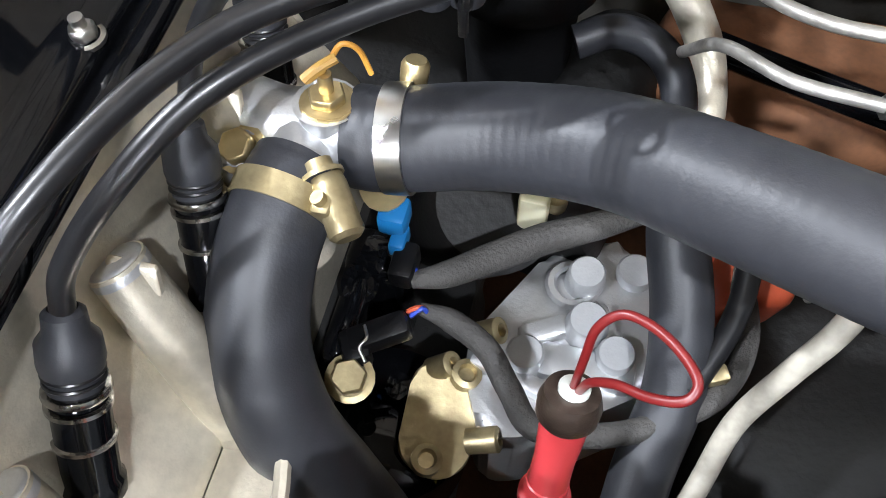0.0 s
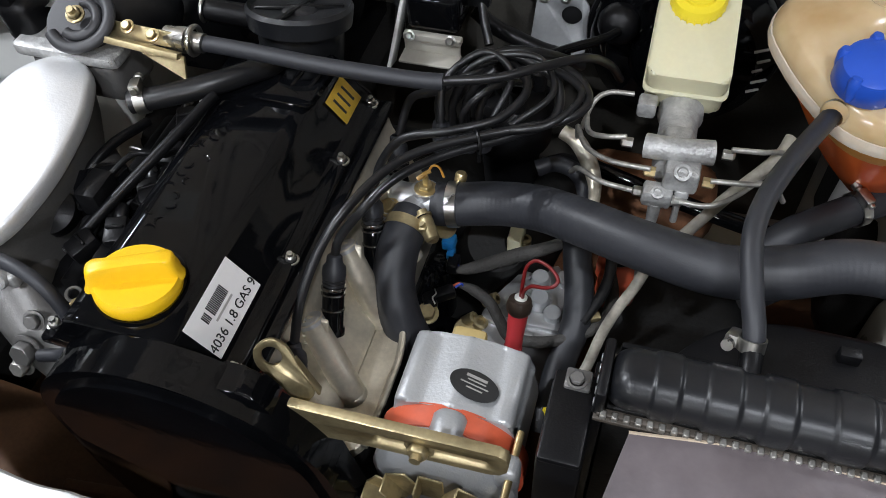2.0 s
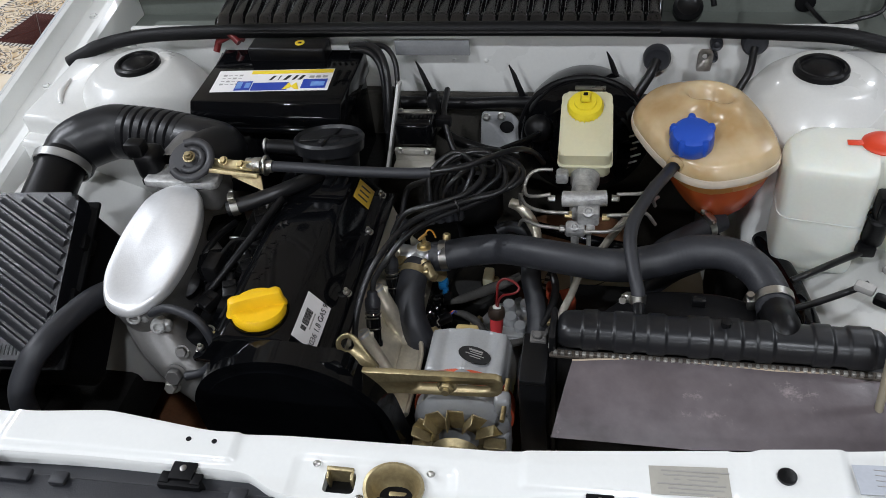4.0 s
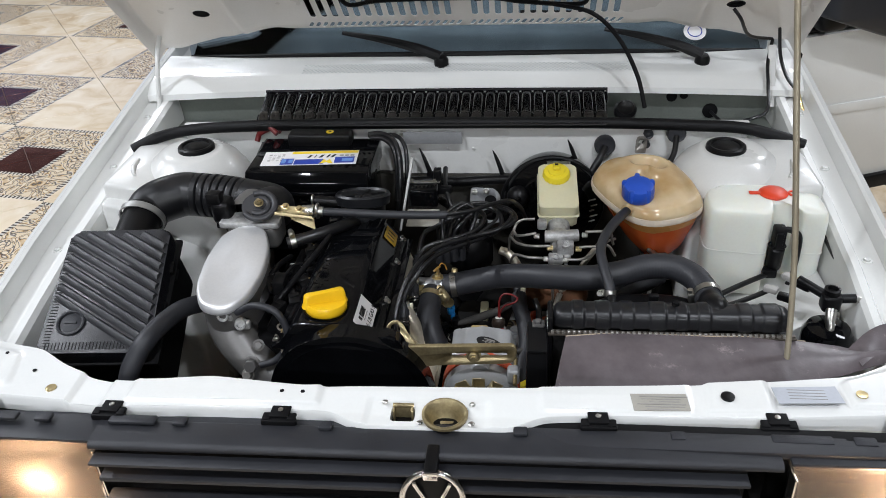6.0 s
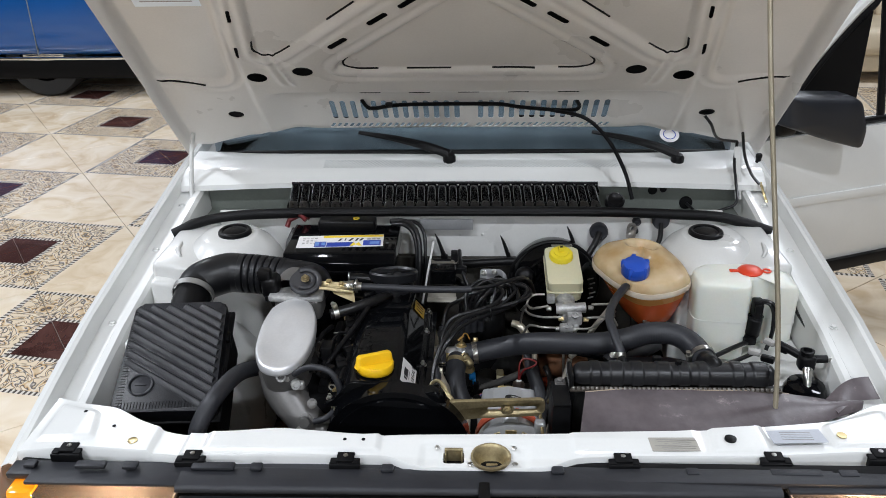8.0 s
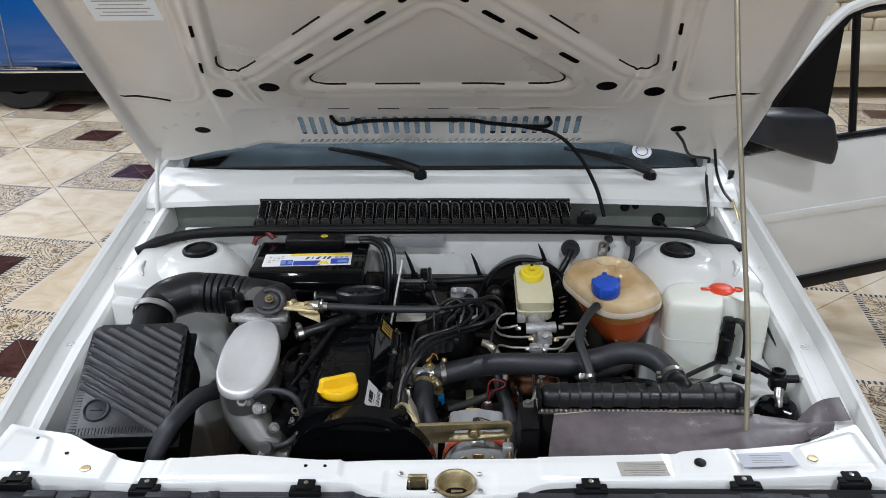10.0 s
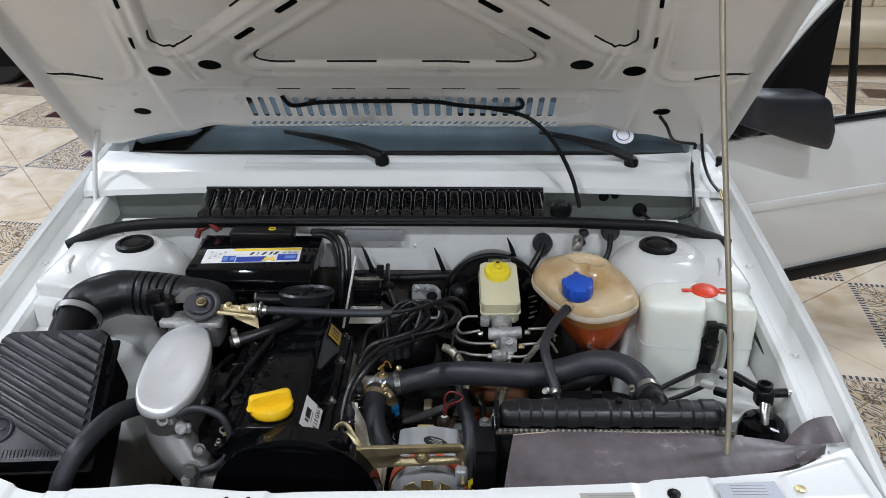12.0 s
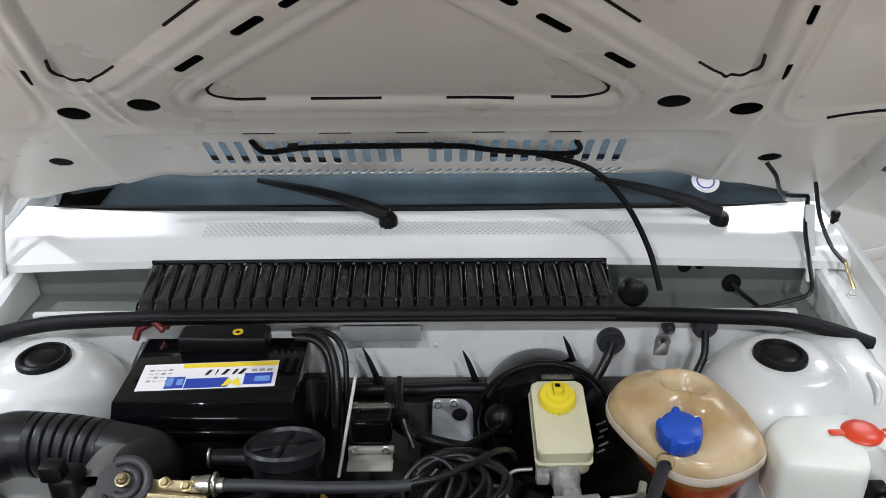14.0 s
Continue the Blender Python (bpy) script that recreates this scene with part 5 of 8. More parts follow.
# intake side
plen = thing("intake_plenum", (-0.34, 0.60, 0.72), "silver painted oval intake elbow with rounded lid", "intake plenum")
PO = [(-0.386, 0.545), (-0.392, 0.625), (-0.381, 0.690), (-0.348, 0.716), (-0.310, 0.706), (-0.288, 0.655), (-0.281, 0.585), (-0.291, 0.525), (-0.322, 0.492), (-0.363, 0.500)]
PO = rounded(PO, 0.05, 5)


def oval_stack(levels):
    """Scaled copies of the plenum's outline, one above the other, bridged."""
    cx, cy = sum(p[0] for p in PO) / len(PO), sum(p[1] for p in PO) / len(PO)
    vs, fs, n = [], [], len(PO)
    for k, dz in levels:
        for x, y in PO:
            vs.append((cx + (x - cx) * k, cy + (y - cy) * k, 0.822 + (y - cy) * 0.12 + dz))
    for i in range(len(levels) - 1):
        for j in range(n):
            fs.append([i * n + j, i * n + (j + 1) % n, (i + 1) * n + (j + 1) % n, (i + 1) * n + j])
    fs.append([(len(levels) - 1) * n + j for j in range(n)])
    return raw(vs, fs)


part("lid", oval_stack([(0.97, -0.0125), (1.0, -0.012), (1.008, -0.009), (1.008, -0.007), (1.0, -0.002), (0.985, 0.0015), (0.955, 0.0035), (0.92, 0.0042), (0.75, 0.0048), (0.4, 0.0052)]), LIDALU, plen, "smooth brushed aluminium lid")
part("body", oval_stack([(0.70, -0.12), (0.82, -0.07), (0.92, -0.040), (0.965, -0.018), (0.975, -0.011), (0.9, -0.010)]), GREYCAST, plen)
part("runner", tube([(-0.345, 0.575, 0.76), (-0.335, 0.545, 0.735), (-0.305, 0.515, 0.705), (-0.270, 0.500, 0.675), (-0.235, 0.495, 0.65)], [0.045, 0.040, 0.033, 0.030, 0.030], 20, 6), GREYCAST, plen, "cast grey intake runner")
part("runner", tube([(-0.31, 0.64, 0.77), (-0.28, 0.63, 0.72), (-0.24, 0.62, 0.66)], [0.035, 0.03, 0.028], 16, 5), GREYCAST, plen)
for c in ((-0.330, 0.505, 0.790), (-0.305, 0.508, 0.772)):
    part("boss", lathe([(0, -0.01), (0.0095, -0.01), (0.0095, 0.006), (0.0080, 0.008), (0.0055, 0.008), (0.0050, 0.004), (0, 0.004)], axis_m(c, (0.30, -0.9, 0.3)), 20), ROUGHCAST, plen)
    part("boss_flange", rbox((c[0] + 0.004, c[1] + 0.004, c[2] - 0.004), (0.022, 0.012, 0.016), 0.004, 3), ROUGHCAST, plen)
part("flange_nut", hexbolt((-0.287, 0.478, 0.712), (0, -0.9, 0.35), 0.0105, 0.010), GREYCAST, plen)
part("flange_nut", hexbolt((-0.275, 0.492, 0.742), (0.2, -0.8, 0.5), 0.0065, 0.006), GREYCAST, plen)
part("flange_nut", hexbolt((-0.293, 0.470, 0.698), (0, -0.9, 0.4), 0.0075, 0.009), PIPEZINC, plen)
vac = thing("vacuum_hose", (-0.27, 0.50, 0.73), "small curved black vacuum hose", "hose")
part("hose", tube([(-0.307, 0.508, 0.794), (-0.274, 0.500, 0.814), (-0.238, 0.492, 0.810), (-0.222, 0.486, 0.783), (-0.225, 0.482, 0.747), (-0.247, 0.478, 0.722), (-0.271, 0.474, 0.715)], 0.0058, 12, 8), RUBBER, vac)

throttle = thing("throttle_valve", (-0.33, 0.74, 0.80), "aluminium throttle body with cable quadrant", "throttle body")
part("housing", join(rbox((-0.338, 0.738, 0.812), (0.095, 0.06, 0.05), 0.012, 3), lathe([(0.042, -0.03), (0.042, 0.03), (0.03, 0.03)], axis_m((-0.36, 0.775, 0.82), (0.1, 1, 0)), 28)), GREYCAST, throttle)
QM = axis_m((-0.322, 0.727, 0.868), (0.1, -0.45, 0.9))
for rr, a0, a1, tk in ((0.028, -150, 110, 0.0058), (0.0165, -130, 90, 0.0050)):
    part("quadrant", moved(tube([(rr * math.cos(radians(a0 + (a1 - a0) * k / 12)), rr * math.sin(radians(a0 + (a1 - a0) * k / 12)), 0.002) for k in range(13)], tk, 12, 4), QM @ Matrix.Diagonal((1, 1, 0.8, 1))), QUADGREY, throttle, "grooved nylon throttle quadrant")
part("quadrant_base", moved(lathe([(0, -0.022), (0.022, -0.022), (0.022, -0.004), (0.031, -0.003), (0.031, 0.0), (0, 0.001)], None, 30), QM), QUADGREY, throttle)
part("top_flange", prism(rounded([(-0.398, 0.706), (-0.392, 0.742), (-0.335, 0.757), (-0.288, 0.742), (-0.284, 0.706)], 0.010, 3), 0.832, 0.844, "z", 0.003, 2), ROUGHCAST, throttle, "pale cast top flange")
part("quadrant_nut", hexbolt((-0.3205, 0.7235, 0.876), (0.1, -0.45, 0.9), 0.006, 0.005, 0.004), ZINC, throttle)
part("linkage", join(moved(rbox((0, 0, 0), (0.060, 0.014, 0.003), 0.001), plane_m((-0.268, 0.735, 0.856), (1, 0.05, -0.1), (0, 0.5, 0.86))),
                     moved(rbox((0, 0, 0), (0.070, 0.006, 0.012), 0.001), plane_m((-0.262, 0.722, 0.852), (1, 0.10, -0.2), (0, 0.5, 0.86))),
                     moved(prism([(0, 0), (0.05, -0.006), (0.055, -0.026), (0.01, -0.012)], -0.0015, 0.0015), plane_m((-0.275, 0.733, 0.852), (1, 0.0, -0.1), (0, 0.6, 0.8)))), ZINC, throttle, "yellow zinc linkage plates")
for c in ((-0.275, 0.730, 0.866), (-0.250, 0.728, 0.862)):
    part("linkage_nut", hexbolt(c, (0, -0.5, 0.86), 0.0045, 0.004), BRASS, throttle)
part("position_sensor", join(rbox((-0.395, 0.742, 0.852), (0.036, 0.04, 0.045), 0.010, 3), rbox((-0.405, 0.735, 0.880), (0.028, 0.022, 0.024), 0.005), rbox((-0.385, 0.722, 0.832), (0.04, 0.01, 0.012), 0.003)), PLASTIC, throttle, "black plastic throttle sensor")
cablesheath = thing("throttle_cable", (-0.11, 0.75, 0.84), "grey-black throttle cable sleeve with steel ferrule", "cable")
part("sleeve", tube([(-0.228, 0.745, 0.848), (-0.17, 0.747, 0.845), (-0.10, 0.748, 0.841), (-0.02, 0.752, 0.838), (0.01, 0.755, 0.838)], 0.0075, 12, 6), RUBBER, cablesheath)
part("ferrule", join(lathe([(0.006, -0.02), (0.010, -0.018), (0.012, 0), (0.012, 0.004), (0.009, 0.006), (0.009, 0.02), (0.006, 0.02)], axis_m((-0.232, 0.744, 0.849), (1, 0.02, -0.05)), 18), torus((-0.222, 0.745, 0.849), (1, 0.02, 0), 0.0125, 0.0025)), STEEL, cablesheath)
part("inner_cable", tube([(0.005, 0.755, 0.838), (0.05, 0.772, 0.836), (0.085, 0.795, 0.836), (0.12, 0.83, 0.826), (0.14, 0.87, 0.79), (0.15, 0.90, 0.75)], 0.0042, 10, 6), CABLE, cablesheath)

breather = thing("breather_drum", (-0.155, 0.83, 0.77), "round black plastic oil breather drum", "breather")
part("drum", lathe([(0.036, -0.065), (0.040, -0.06), (0.042, -0.015), (0.050, -0.012), (0.052, 0.004), (0.049, 0.008), (0.046, 0.003), (0.018, 0.001), (0.014, 0.004), (0, 0.004)], pose(-0.155, 0.826, 0.836, -16, 0, 0), 40), TANKPLAST, breather)
part("drum_rib", join(*[rbox((-0.155, 0.827, 0.839), (0.085, 0.006, 0.004), 0.001, 1, pose(0, 0, 0, -16, 0, 0) @ pose(0, 0, 0, 0, 0, a)) for a in (25, 85)]), PLASTIC, breather)
part("spout", tube([(-0.20, 0.815, 0.828), (-0.235, 0.808, 0.835), (-0.25, 0.806, 0.836)], [0.012, 0.011, 0.009], 12, 4), PLASTIC, breather)
part("spout_clip", torus((-0.246, 0.806, 0.836), (1, 0.1, 0), 0.011, 0.002), STEEL, breather)
bhose = thing("breather_hose", (-0.22, 0.70, 0.80), "black breather hose with brass clip", "hose")
part("hose", tube([(-0.268, 0.688, 0.815), (-0.235, 0.703, 0.818), (-0.20, 0.725, 0.820), (-0.17, 0.76, 0.815), (-0.16, 0.79, 0.80)], 0.0108, 14, 6), CABLE, bhose)
part("hose_clip", band((-0.258, 0.692, 0.816), (0.9, 0.4, 0.08), 0.0110, 0.010, 0.0014, 80), STEEL, bhose)

# fuel rail and injectors
rail = thing("fuel_rail", (-0.27, 0.63, 0.74), "black fuel rail with plug connectors and brass fittings", "fuel rail")
part("rail", join(tube([(-0.262, 0.53, 0.745), (-0.262, 0.64, 0.748), (-0.262, 0.76, 0.75)], 0.010, 10, 3), rbox((-0.275, 0.64, 0.715), (0.05, 0.24, 0.04), 0.008)), PLASTIC_DK, rail)
for y in (0.55, 0.615, 0.68, 0.745):
    inj = part("injector", lathe([(0.006, -0.02), (0.009, -0.015), (0.009, 0.012), (0.006, 0.014), (0, 0.015)], axis_m((-0.243, y, 0.745), (0.5, 0, 0.85)), 14), BRASS, rail)
    part("injector_plug", rbox((-0.236, y + 0.006, 0.762), (0.016, 0.022, 0.016), 0.003, 2, pose(0, 0, 0, 0, 25, 0)), PLASTIC, inj)
part("rail_plug", join(rbox((-0.262, 0.603, 0.785), (0.022, 0.034, 0.03), 0.004), rbox((-0.280, 0.612, 0.772), (0.03, 0.026, 0.026), 0.006)), PLASTIC, rail)
part("regulator", join(lathe([(0, 0), (0.020, 0), (0.022, 0.004), (0.022, 0.016), (0.012, 0.022), (0, 0.022)], axis_m((-0.30, 0.585, 0.765), (0.1, -0.4, 0.9)), 24), hexbolt((-0.297, 0.574, 0.786), (0.1, -0.4, 0.9), 0.006, 0.006)), PLASTIC, rail)
for pts, r in (([(-0.273, 0.552, 0.762), (-0.244, 0.60, 0.786), (-0.220, 0.65, 0.802), (-0.196, 0.715, 0.816)], 0.0052), ([(-0.262, 0.60, 0.79), (-0.245, 0.64, 0.80), (-0.225, 0.655, 0.79), (-0.22, 0.69, 0.77)], 0.003),
               ([(-0.30, 0.60, 0.77), (-0.28, 0.65, 0.79), (-0.27, 0.70, 0.78)], 0.005), ([(-0.23, 0.53, 0.765), (-0.222, 0.60, 0.775), (-0.232, 0.68, 0.77), (-0.222, 0.76, 0.775)], 0.004)):
    w = thing("injector_wire", pts[0], "thin black injector loom wire", "wire", "injector wires")
    part("wire", tube(pts, r, 10, 6), PLASTIC, w)
for c in ((-0.215, 0.66, 0.762), (-0.205, 0.69, 0.765), (-0.222, 0.63, 0.768)):
    nb = thing("brass_fitting", c, "small brass hexagon pipe fitting", "fitting", "brass fittings")
    part("nut", hexbolt(c, (0.3, -0.2, 0.9), 0.006, 0.008, 0.004), BRASS, nb)

for i in range(9):
    c = (-0.232 + 0.012 * math.sin(i * 2.1), 0.505 + 0.032 * i, 0.752 + 0.008 * math.cos(i * 1.7))
    seat = part("injector_seat", hexbolt(c, (0.35, -0.3, 0.9), 0.005 + 0.001 * (i % 3), 0.007, 0.003), (BRASS, STEEL, ALU)[i % 3], rail)
    part("seat_ring", torus((c[0] - 0.008, c[1] + 0.008, c[2] + 0.003), (0.4, -0.2, 0.9), 0.006, 0.0016, 16, 6), (STEEL, ALU, BRASS)[i % 3], seat)

drum = thing("vacuum_regulator", (-0.282, 0.61, 0.74), "black round vacuum regulator with a steel plate and nut", "regulator")
part("drum", lathe([(0, -0.040), (0.026, -0.040), (0.029, -0.034), (0.029, 0.006), (0.026, 0.012), (0.020, 0.014), (0, 0.015)], axis_m((-0.270, 0.618, 0.765), (0.25, -0.35, 0.9)), 32), PLASTIC, drum)
part("cover_plate", moved(prism(rounded([(-0.024, -0.018), (0.024, -0.018), (0.026, 0.016), (-0.022, 0.020)], 0.006), -0.0012, 0.0012), axis_m((-0.266, 0.612, 0.783), (0.25, -0.35, 0.9))), GLOSSBLACK, drum)
part("side_nut", hexbolt((-0.298, 0.578, 0.776), (-0.5, -0.6, 0.6), 0.007, 0.006, 0.003), STEEL, drum)
part("edge_clip", tube([(-0.258, 0.655, 0.792), (-0.240, 0.650, 0.795), (-0.222, 0.636, 0.790)], 0.0016, 8, 5), STEEL, drum)
for c, turn in (((-0.232, 0.575, 0.772), 20), ((-0.226, 0.622, 0.774), 35), ((-0.228, 0.668, 0.776), 10), ((-0.234, 0.712, 0.778), 25), ((-0.255, 0.556, 0.770), -30)):
    k = thing("loom_connector", c, "small black ribbed loom connector", "connector", "loom connectors")
    body = part("body", rbox(c, (0.020, 0.026, 0.016), 0.003, 2, pose(0, 0, 0, 10, 0, turn)), PLASTIC, k)
    part("rib", rbox((c[0], c[1], c[2] + 0.009), (0.016, 0.003, 0.003), 0.001, 1, pose(0, 0, 0, 10, 0, turn)), PLASTIC, body)
    part("boot", lathe([(0.0045, 0), (0.006, 0.003), (0.006, 0.012), (0.004, 0.016), (0, 0.016)], axis_m((c[0] - 0.006, c[1] + 0.014, c[2]), (-0.3, 0.9, 0.1)), 12), CABLE, body)
for c, sz, turn in (((-0.203, 0.628, 0.768), (0.012, 0.022, 0.014), 25), ((-0.200, 0.652, 0.772), (0.016, 0.012, 0.010), -10)):
    k = thing("cream_clip", c, "cream plastic clip beside the valve cover", "clip", "cream clips")
    part("body", rbox(c, sz, 0.003, 2, pose(0, 0, 0, 0, 15, turn)), CREAM, k)

# ---- air filter and duct ----
box = thing("air_filter_box", (-0.545, 0.55, 0.60), "black plastic air filter box with diagonal ribbed lid", "air filter")
AM = plane_m((-0.545, 0.552, 0.812), (1, 0.10, -0.02), (-0.04, 0.92, 0.42))
lid = part("lid", moved(prism(rounded([(-0.085, -0.124), (0.096, -0.126), (0.092, 0.112), (-0.079, 0.112)], 0.014), -0.035, 0.0, "z", 0.006, 3), AM), LIDPLAST, box, "ribbed black lid with round emblem")
for i in range(12):
    left = -0.020 + 0.0200 * i
    a, b = Vector((-0.076, left)), Vector((0.089, left - 0.106))
    if a.y > 0.104:
        a = a.lerp(b, (a.y - 0.104) / (a.y - b.y))
    if b.y < -0.116:
        b = b.lerp(a, (-0.116 - b.y) / (a.y - b.y))
    if (a - b).length < 0.03:
        continue
    d = (b - a).normalized()
    across = Vector((-d.y, d.x))
    foot = [a - across * 0.0082, b - across * 0.0082, b + across * 0.0076, a + across * 0.0076]
    top = [a + across * 0.0005 + d * 0.003, b + across * 0.0005 - d * 0.003, b + across * 0.0048 - d * 0.003, a + across * 0.0048 + d * 0.003]
    ribbm = raw([(p.x, p.y, -0.001) for p in foot] + [(p.x, p.y, 0.0040 if k < 2 else 0.0036) for k, p in enumerate(top)], [[3, 2, 1, 0], [4, 5, 6, 7], [0, 1, 5, 4], [1, 2, 6, 5], [2, 3, 7, 6], [3, 0, 4, 7]])
    part("lid_rib", moved(ribbm, AM), LIDPLAST, lid)
part("emblem", join(moved(torus((0, 0, 0), (0, 0, 1), 0.021, 0.0025), AM @ pose(-0.040, -0.070, 0.001)), moved(rbox((0, 0, 0), (0.02, 0.004, 0.003), 0.001), AM @ pose(-0.040, -0.070, 0.001)), moved(lathe([(0, 0.0005), (0.016, 0.0005), (0.017, 0)], None, 24), AM @ pose(-0.040, -0.070, 0.0))), GREYPLAST, lid, "round moulded emblem")
part("grain_line", join(*[moved(rbox((-0.073, -0.112 + 0.0055 * i, 0.0), (0.012, 0.002, 0.0014), 0.0005, 1), AM) for i in range(39)], *[moved(rbox((-0.072 + 0.0055 * i, -0.112, 0.0), (0.002, 0.014, 0.0014), 0.0005, 1), AM) for i in range(28)]), PLASTIC, lid)
part("body", join(moved(prism(rounded([(-0.082, -0.121), (0.091, -0.121), (0.088, 0.107), (-0.074, 0.107)], 0.012), -0.16, -0.036, "z", 0.005, 2), AM), moved(rbox((0.006, -0.007, -0.040), (0.190, 0.244, 0.008), 0.003), AM)), PLASTIC_DK, box)
for c in ((0.096, -0.03), (0.095, 0.05), (-0.084, 0.0)):
    part("clip", moved(rbox((c[0], c[1], -0.04), (0.008, 0.022, 0.03), 0.002), AM), PLASTIC, box)
duct = thing("intake_duct", (-0.50, 0.84, 0.78), "black corrugated rubber intake duct", "duct")
part("neck", tube([(-0.565, 0.665, 0.79), (-0.568, 0.715, 0.803), (-0.572, 0.765, 0.815), (-0.572, 0.785, 0.820)], 0.036, 24, 4), PLASTIC, duct)
part("ring", band((-0.5715, 0.772, 0.8165), (0.02, 0.93, 0.36), 0.0405, 0.013, 0.0022, 300), node_mat("grey_steel_clamp", (0.36, 0.36, 0.35), 0.42, metal=0.7, vary=0.15), duct, "grey steel clamp ring")
part("elbow", tube([(-0.572, 0.780, 0.809), (-0.568, 0.807, 0.820), (-0.548, 0.823, 0.827), (-0.515, 0.841, 0.830), (-0.488, 0.843, 0.829)], [0.040, 0.042, 0.043, 0.043, 0.042], 28, 8), DUCTR, duct)
part("bellows", tube([(-0.492, 0.843, 0.829), (-0.440, 0.839, 0.827), (-0.385, 0.831, 0.823)], 0.0425, 36, 40, ridge=lambda s: -0.0048 * max(0.0, math.sin(s / 0.0148 * 2 * math.pi)) ** 5), DUCTR, duct, "corrugated bellows section")
part("outlet", tube([(-0.388, 0.831, 0.823), (-0.355, 0.823, 0.821), (-0.330, 0.815, 0.818), (-0.335, 0.789, 0.823), (-0.350, 0.764, 0.818)], [0.042, 0.043, 0.043, 0.042, 0.042], 28, 8), DUCTR, duct)
lower = thing("breather_pipe", (-0.44, 0.52, 0.70), "bent black rubber air pipe", "hose")
part("pipe", tube([(-0.375, 0.600, 0.752), (-0.398, 0.582, 0.758), (-0.416, 0.545, 0.772), (-0.424, 0.490, 0.785), (-0.433, 0.445, 0.785), (-0.446, 0.425, 0.768), (-0.459, 0.408, 0.738), (-0.464, 0.400, 0.69)], 0.0155, 16, 8), RUBBER, lower)
guard = thing("splash_guard", (-0.38, 0.50, 0.40), "tan stained splash guard low beside the engine", "guard")
part("panel", rbox((-0.385, 0.455, 0.44), (0.27, 0.16, 0.012), 0.004, 2, pose(0, 0, 0, 0, 12, 0)), TANBOARD, guard)
part("panel_lip", rbox((-0.30, 0.45, 0.445), (0.10, 0.012, 0.030), 0.003, 2, pose(0, 0, 0, 0, 12, 10)), TANBOARD, guard)

# ---- battery and ignition box ----
bat = thing("battery", (-0.275, 1.02, 0.66), "black car battery with a printed label", "battery")
part("case", rbox((-0.284, 0.986, 0.75), (0.236, 0.165, 0.17), 0.005), GLOSSBLACK, bat)
part("lid", join(prism([(0.893, 0.803), (0.893, 0.826), (0.908, 0.8465), (1.070, 0.8465), (1.072, 0.803)], -0.409, -0.159, "x", 0.0035, 3), rbox((-0.284, 0.891, 0.805), (0.252, 0.007, 0.010), 0.003, 3)), GLOSSBLACK, bat)
part("terminal_cover", rbox((-0.284, 1.050, 0.855), (0.135, 0.04, 0.03), 0.006, 3), PLASTIC, bat)
part("charge_eye", lathe([(0.004, 0), (0.008, 0), (0.008, 0.0015), (0.004, 0.0015)], pose(-0.262, 1.046, 0.871), 20), YELINK, bat, "yellow charge indicator ring")
BL = plane_m((-0.289, 0.968, 0.8475), (1, 0.06, 0), (0, 1, 0.02))
bl = part("battery_label", moved(rbox((0, 0, 0.0003), (0.195, 0.062, 0.0004), 0), BL), PAPER, bat, "white, blue and yellow printed label")
part("yellow_band", moved(rbox((0.028, 0.024, 0.0008), (0.137, 0.010, 0.0004), 0), BL), YELINK, bl)
part("blue_panel", join(moved(rbox((0.0, -0.018, 0.0008), (0.060, 0.022, 0.0004), 0), BL), moved(rbox((-0.045, -0.015, 0.0008), (0.026, 0.026, 0.0004), 0), BL), moved(rbox((0.072, -0.012, 0.0008), (0.040, 0.026, 0.0004), 0), BL)), BLUEINK, bl)
for k, (w, lean) in enumerate(((0.010, 0.0), (0.008, 0.18), (0.009, -0.12), (0.011, 0.1), (0.007, -0.2))):
    part("dark_stroke", moved(prism([(-0.006 + 0.0125 * k + lean * 0.012, 0.0), (-0.006 + 0.0125 * k + w * 0.45, 0.0), (-0.006 + 0.0125 * k + w - lean * 0.01, 0.0125), (-0.006 + 0.0125 * k + w * 0.5, 0.0125)], 0.0008, 0.0012), BL), INK, bl)
part("yellow_mark", moved(prism([(0.022, -0.028), (0.030, -0.008), (0.036, -0.018), (0.042, -0.008), (0.050, -0.028), (0.042, -0.026), (0.036, -0.02), (0.030, -0.026)], 0.0009, 0.0013), BL), YELINK, bl)
part("print_bar", join(*[moved(rbox((-0.084 + 0.009 * (i % 4), 0.016 - 0.0085 * (i // 4), 0.0008), (0.006, 0.0012 + 0.003 * (i % 3 == 0), 0.0004), 0), BL) for i in range(16)]), GREYINK, bl)
for i in range(3):
    part("print_bar", moved(rbox((0.064 + 0.011 * i, 0.008, 0.0008), (0.008, 0.006, 0.0004), 0), BL), GREYINK, bl)
PALEBLUE = node_mat("pale_blue_print", (0.16, 0.30, 0.62), 0.4, vary=0.2, scale=90)
for px, py, pw, ph in ((-0.052, -0.014, 0.009, 0.018), (-0.038, -0.014, 0.009, 0.014), (0.078, -0.013, 0.022, 0.012)):
    part("pale_blue_panel", moved(rbox((px, py, 0.0011), (pw, ph, 0.0004), 0), BL), PALEBLUE, bl)
tray = thing("battery_tray", (-0.275, 1.02, 0.60), "black coated steel battery tray", "tray")
part("tray", rbox((-0.276, 1.03, 0.655), (0.27, 0.19, 0.02), 0.006), UNDERSEAL, tray)
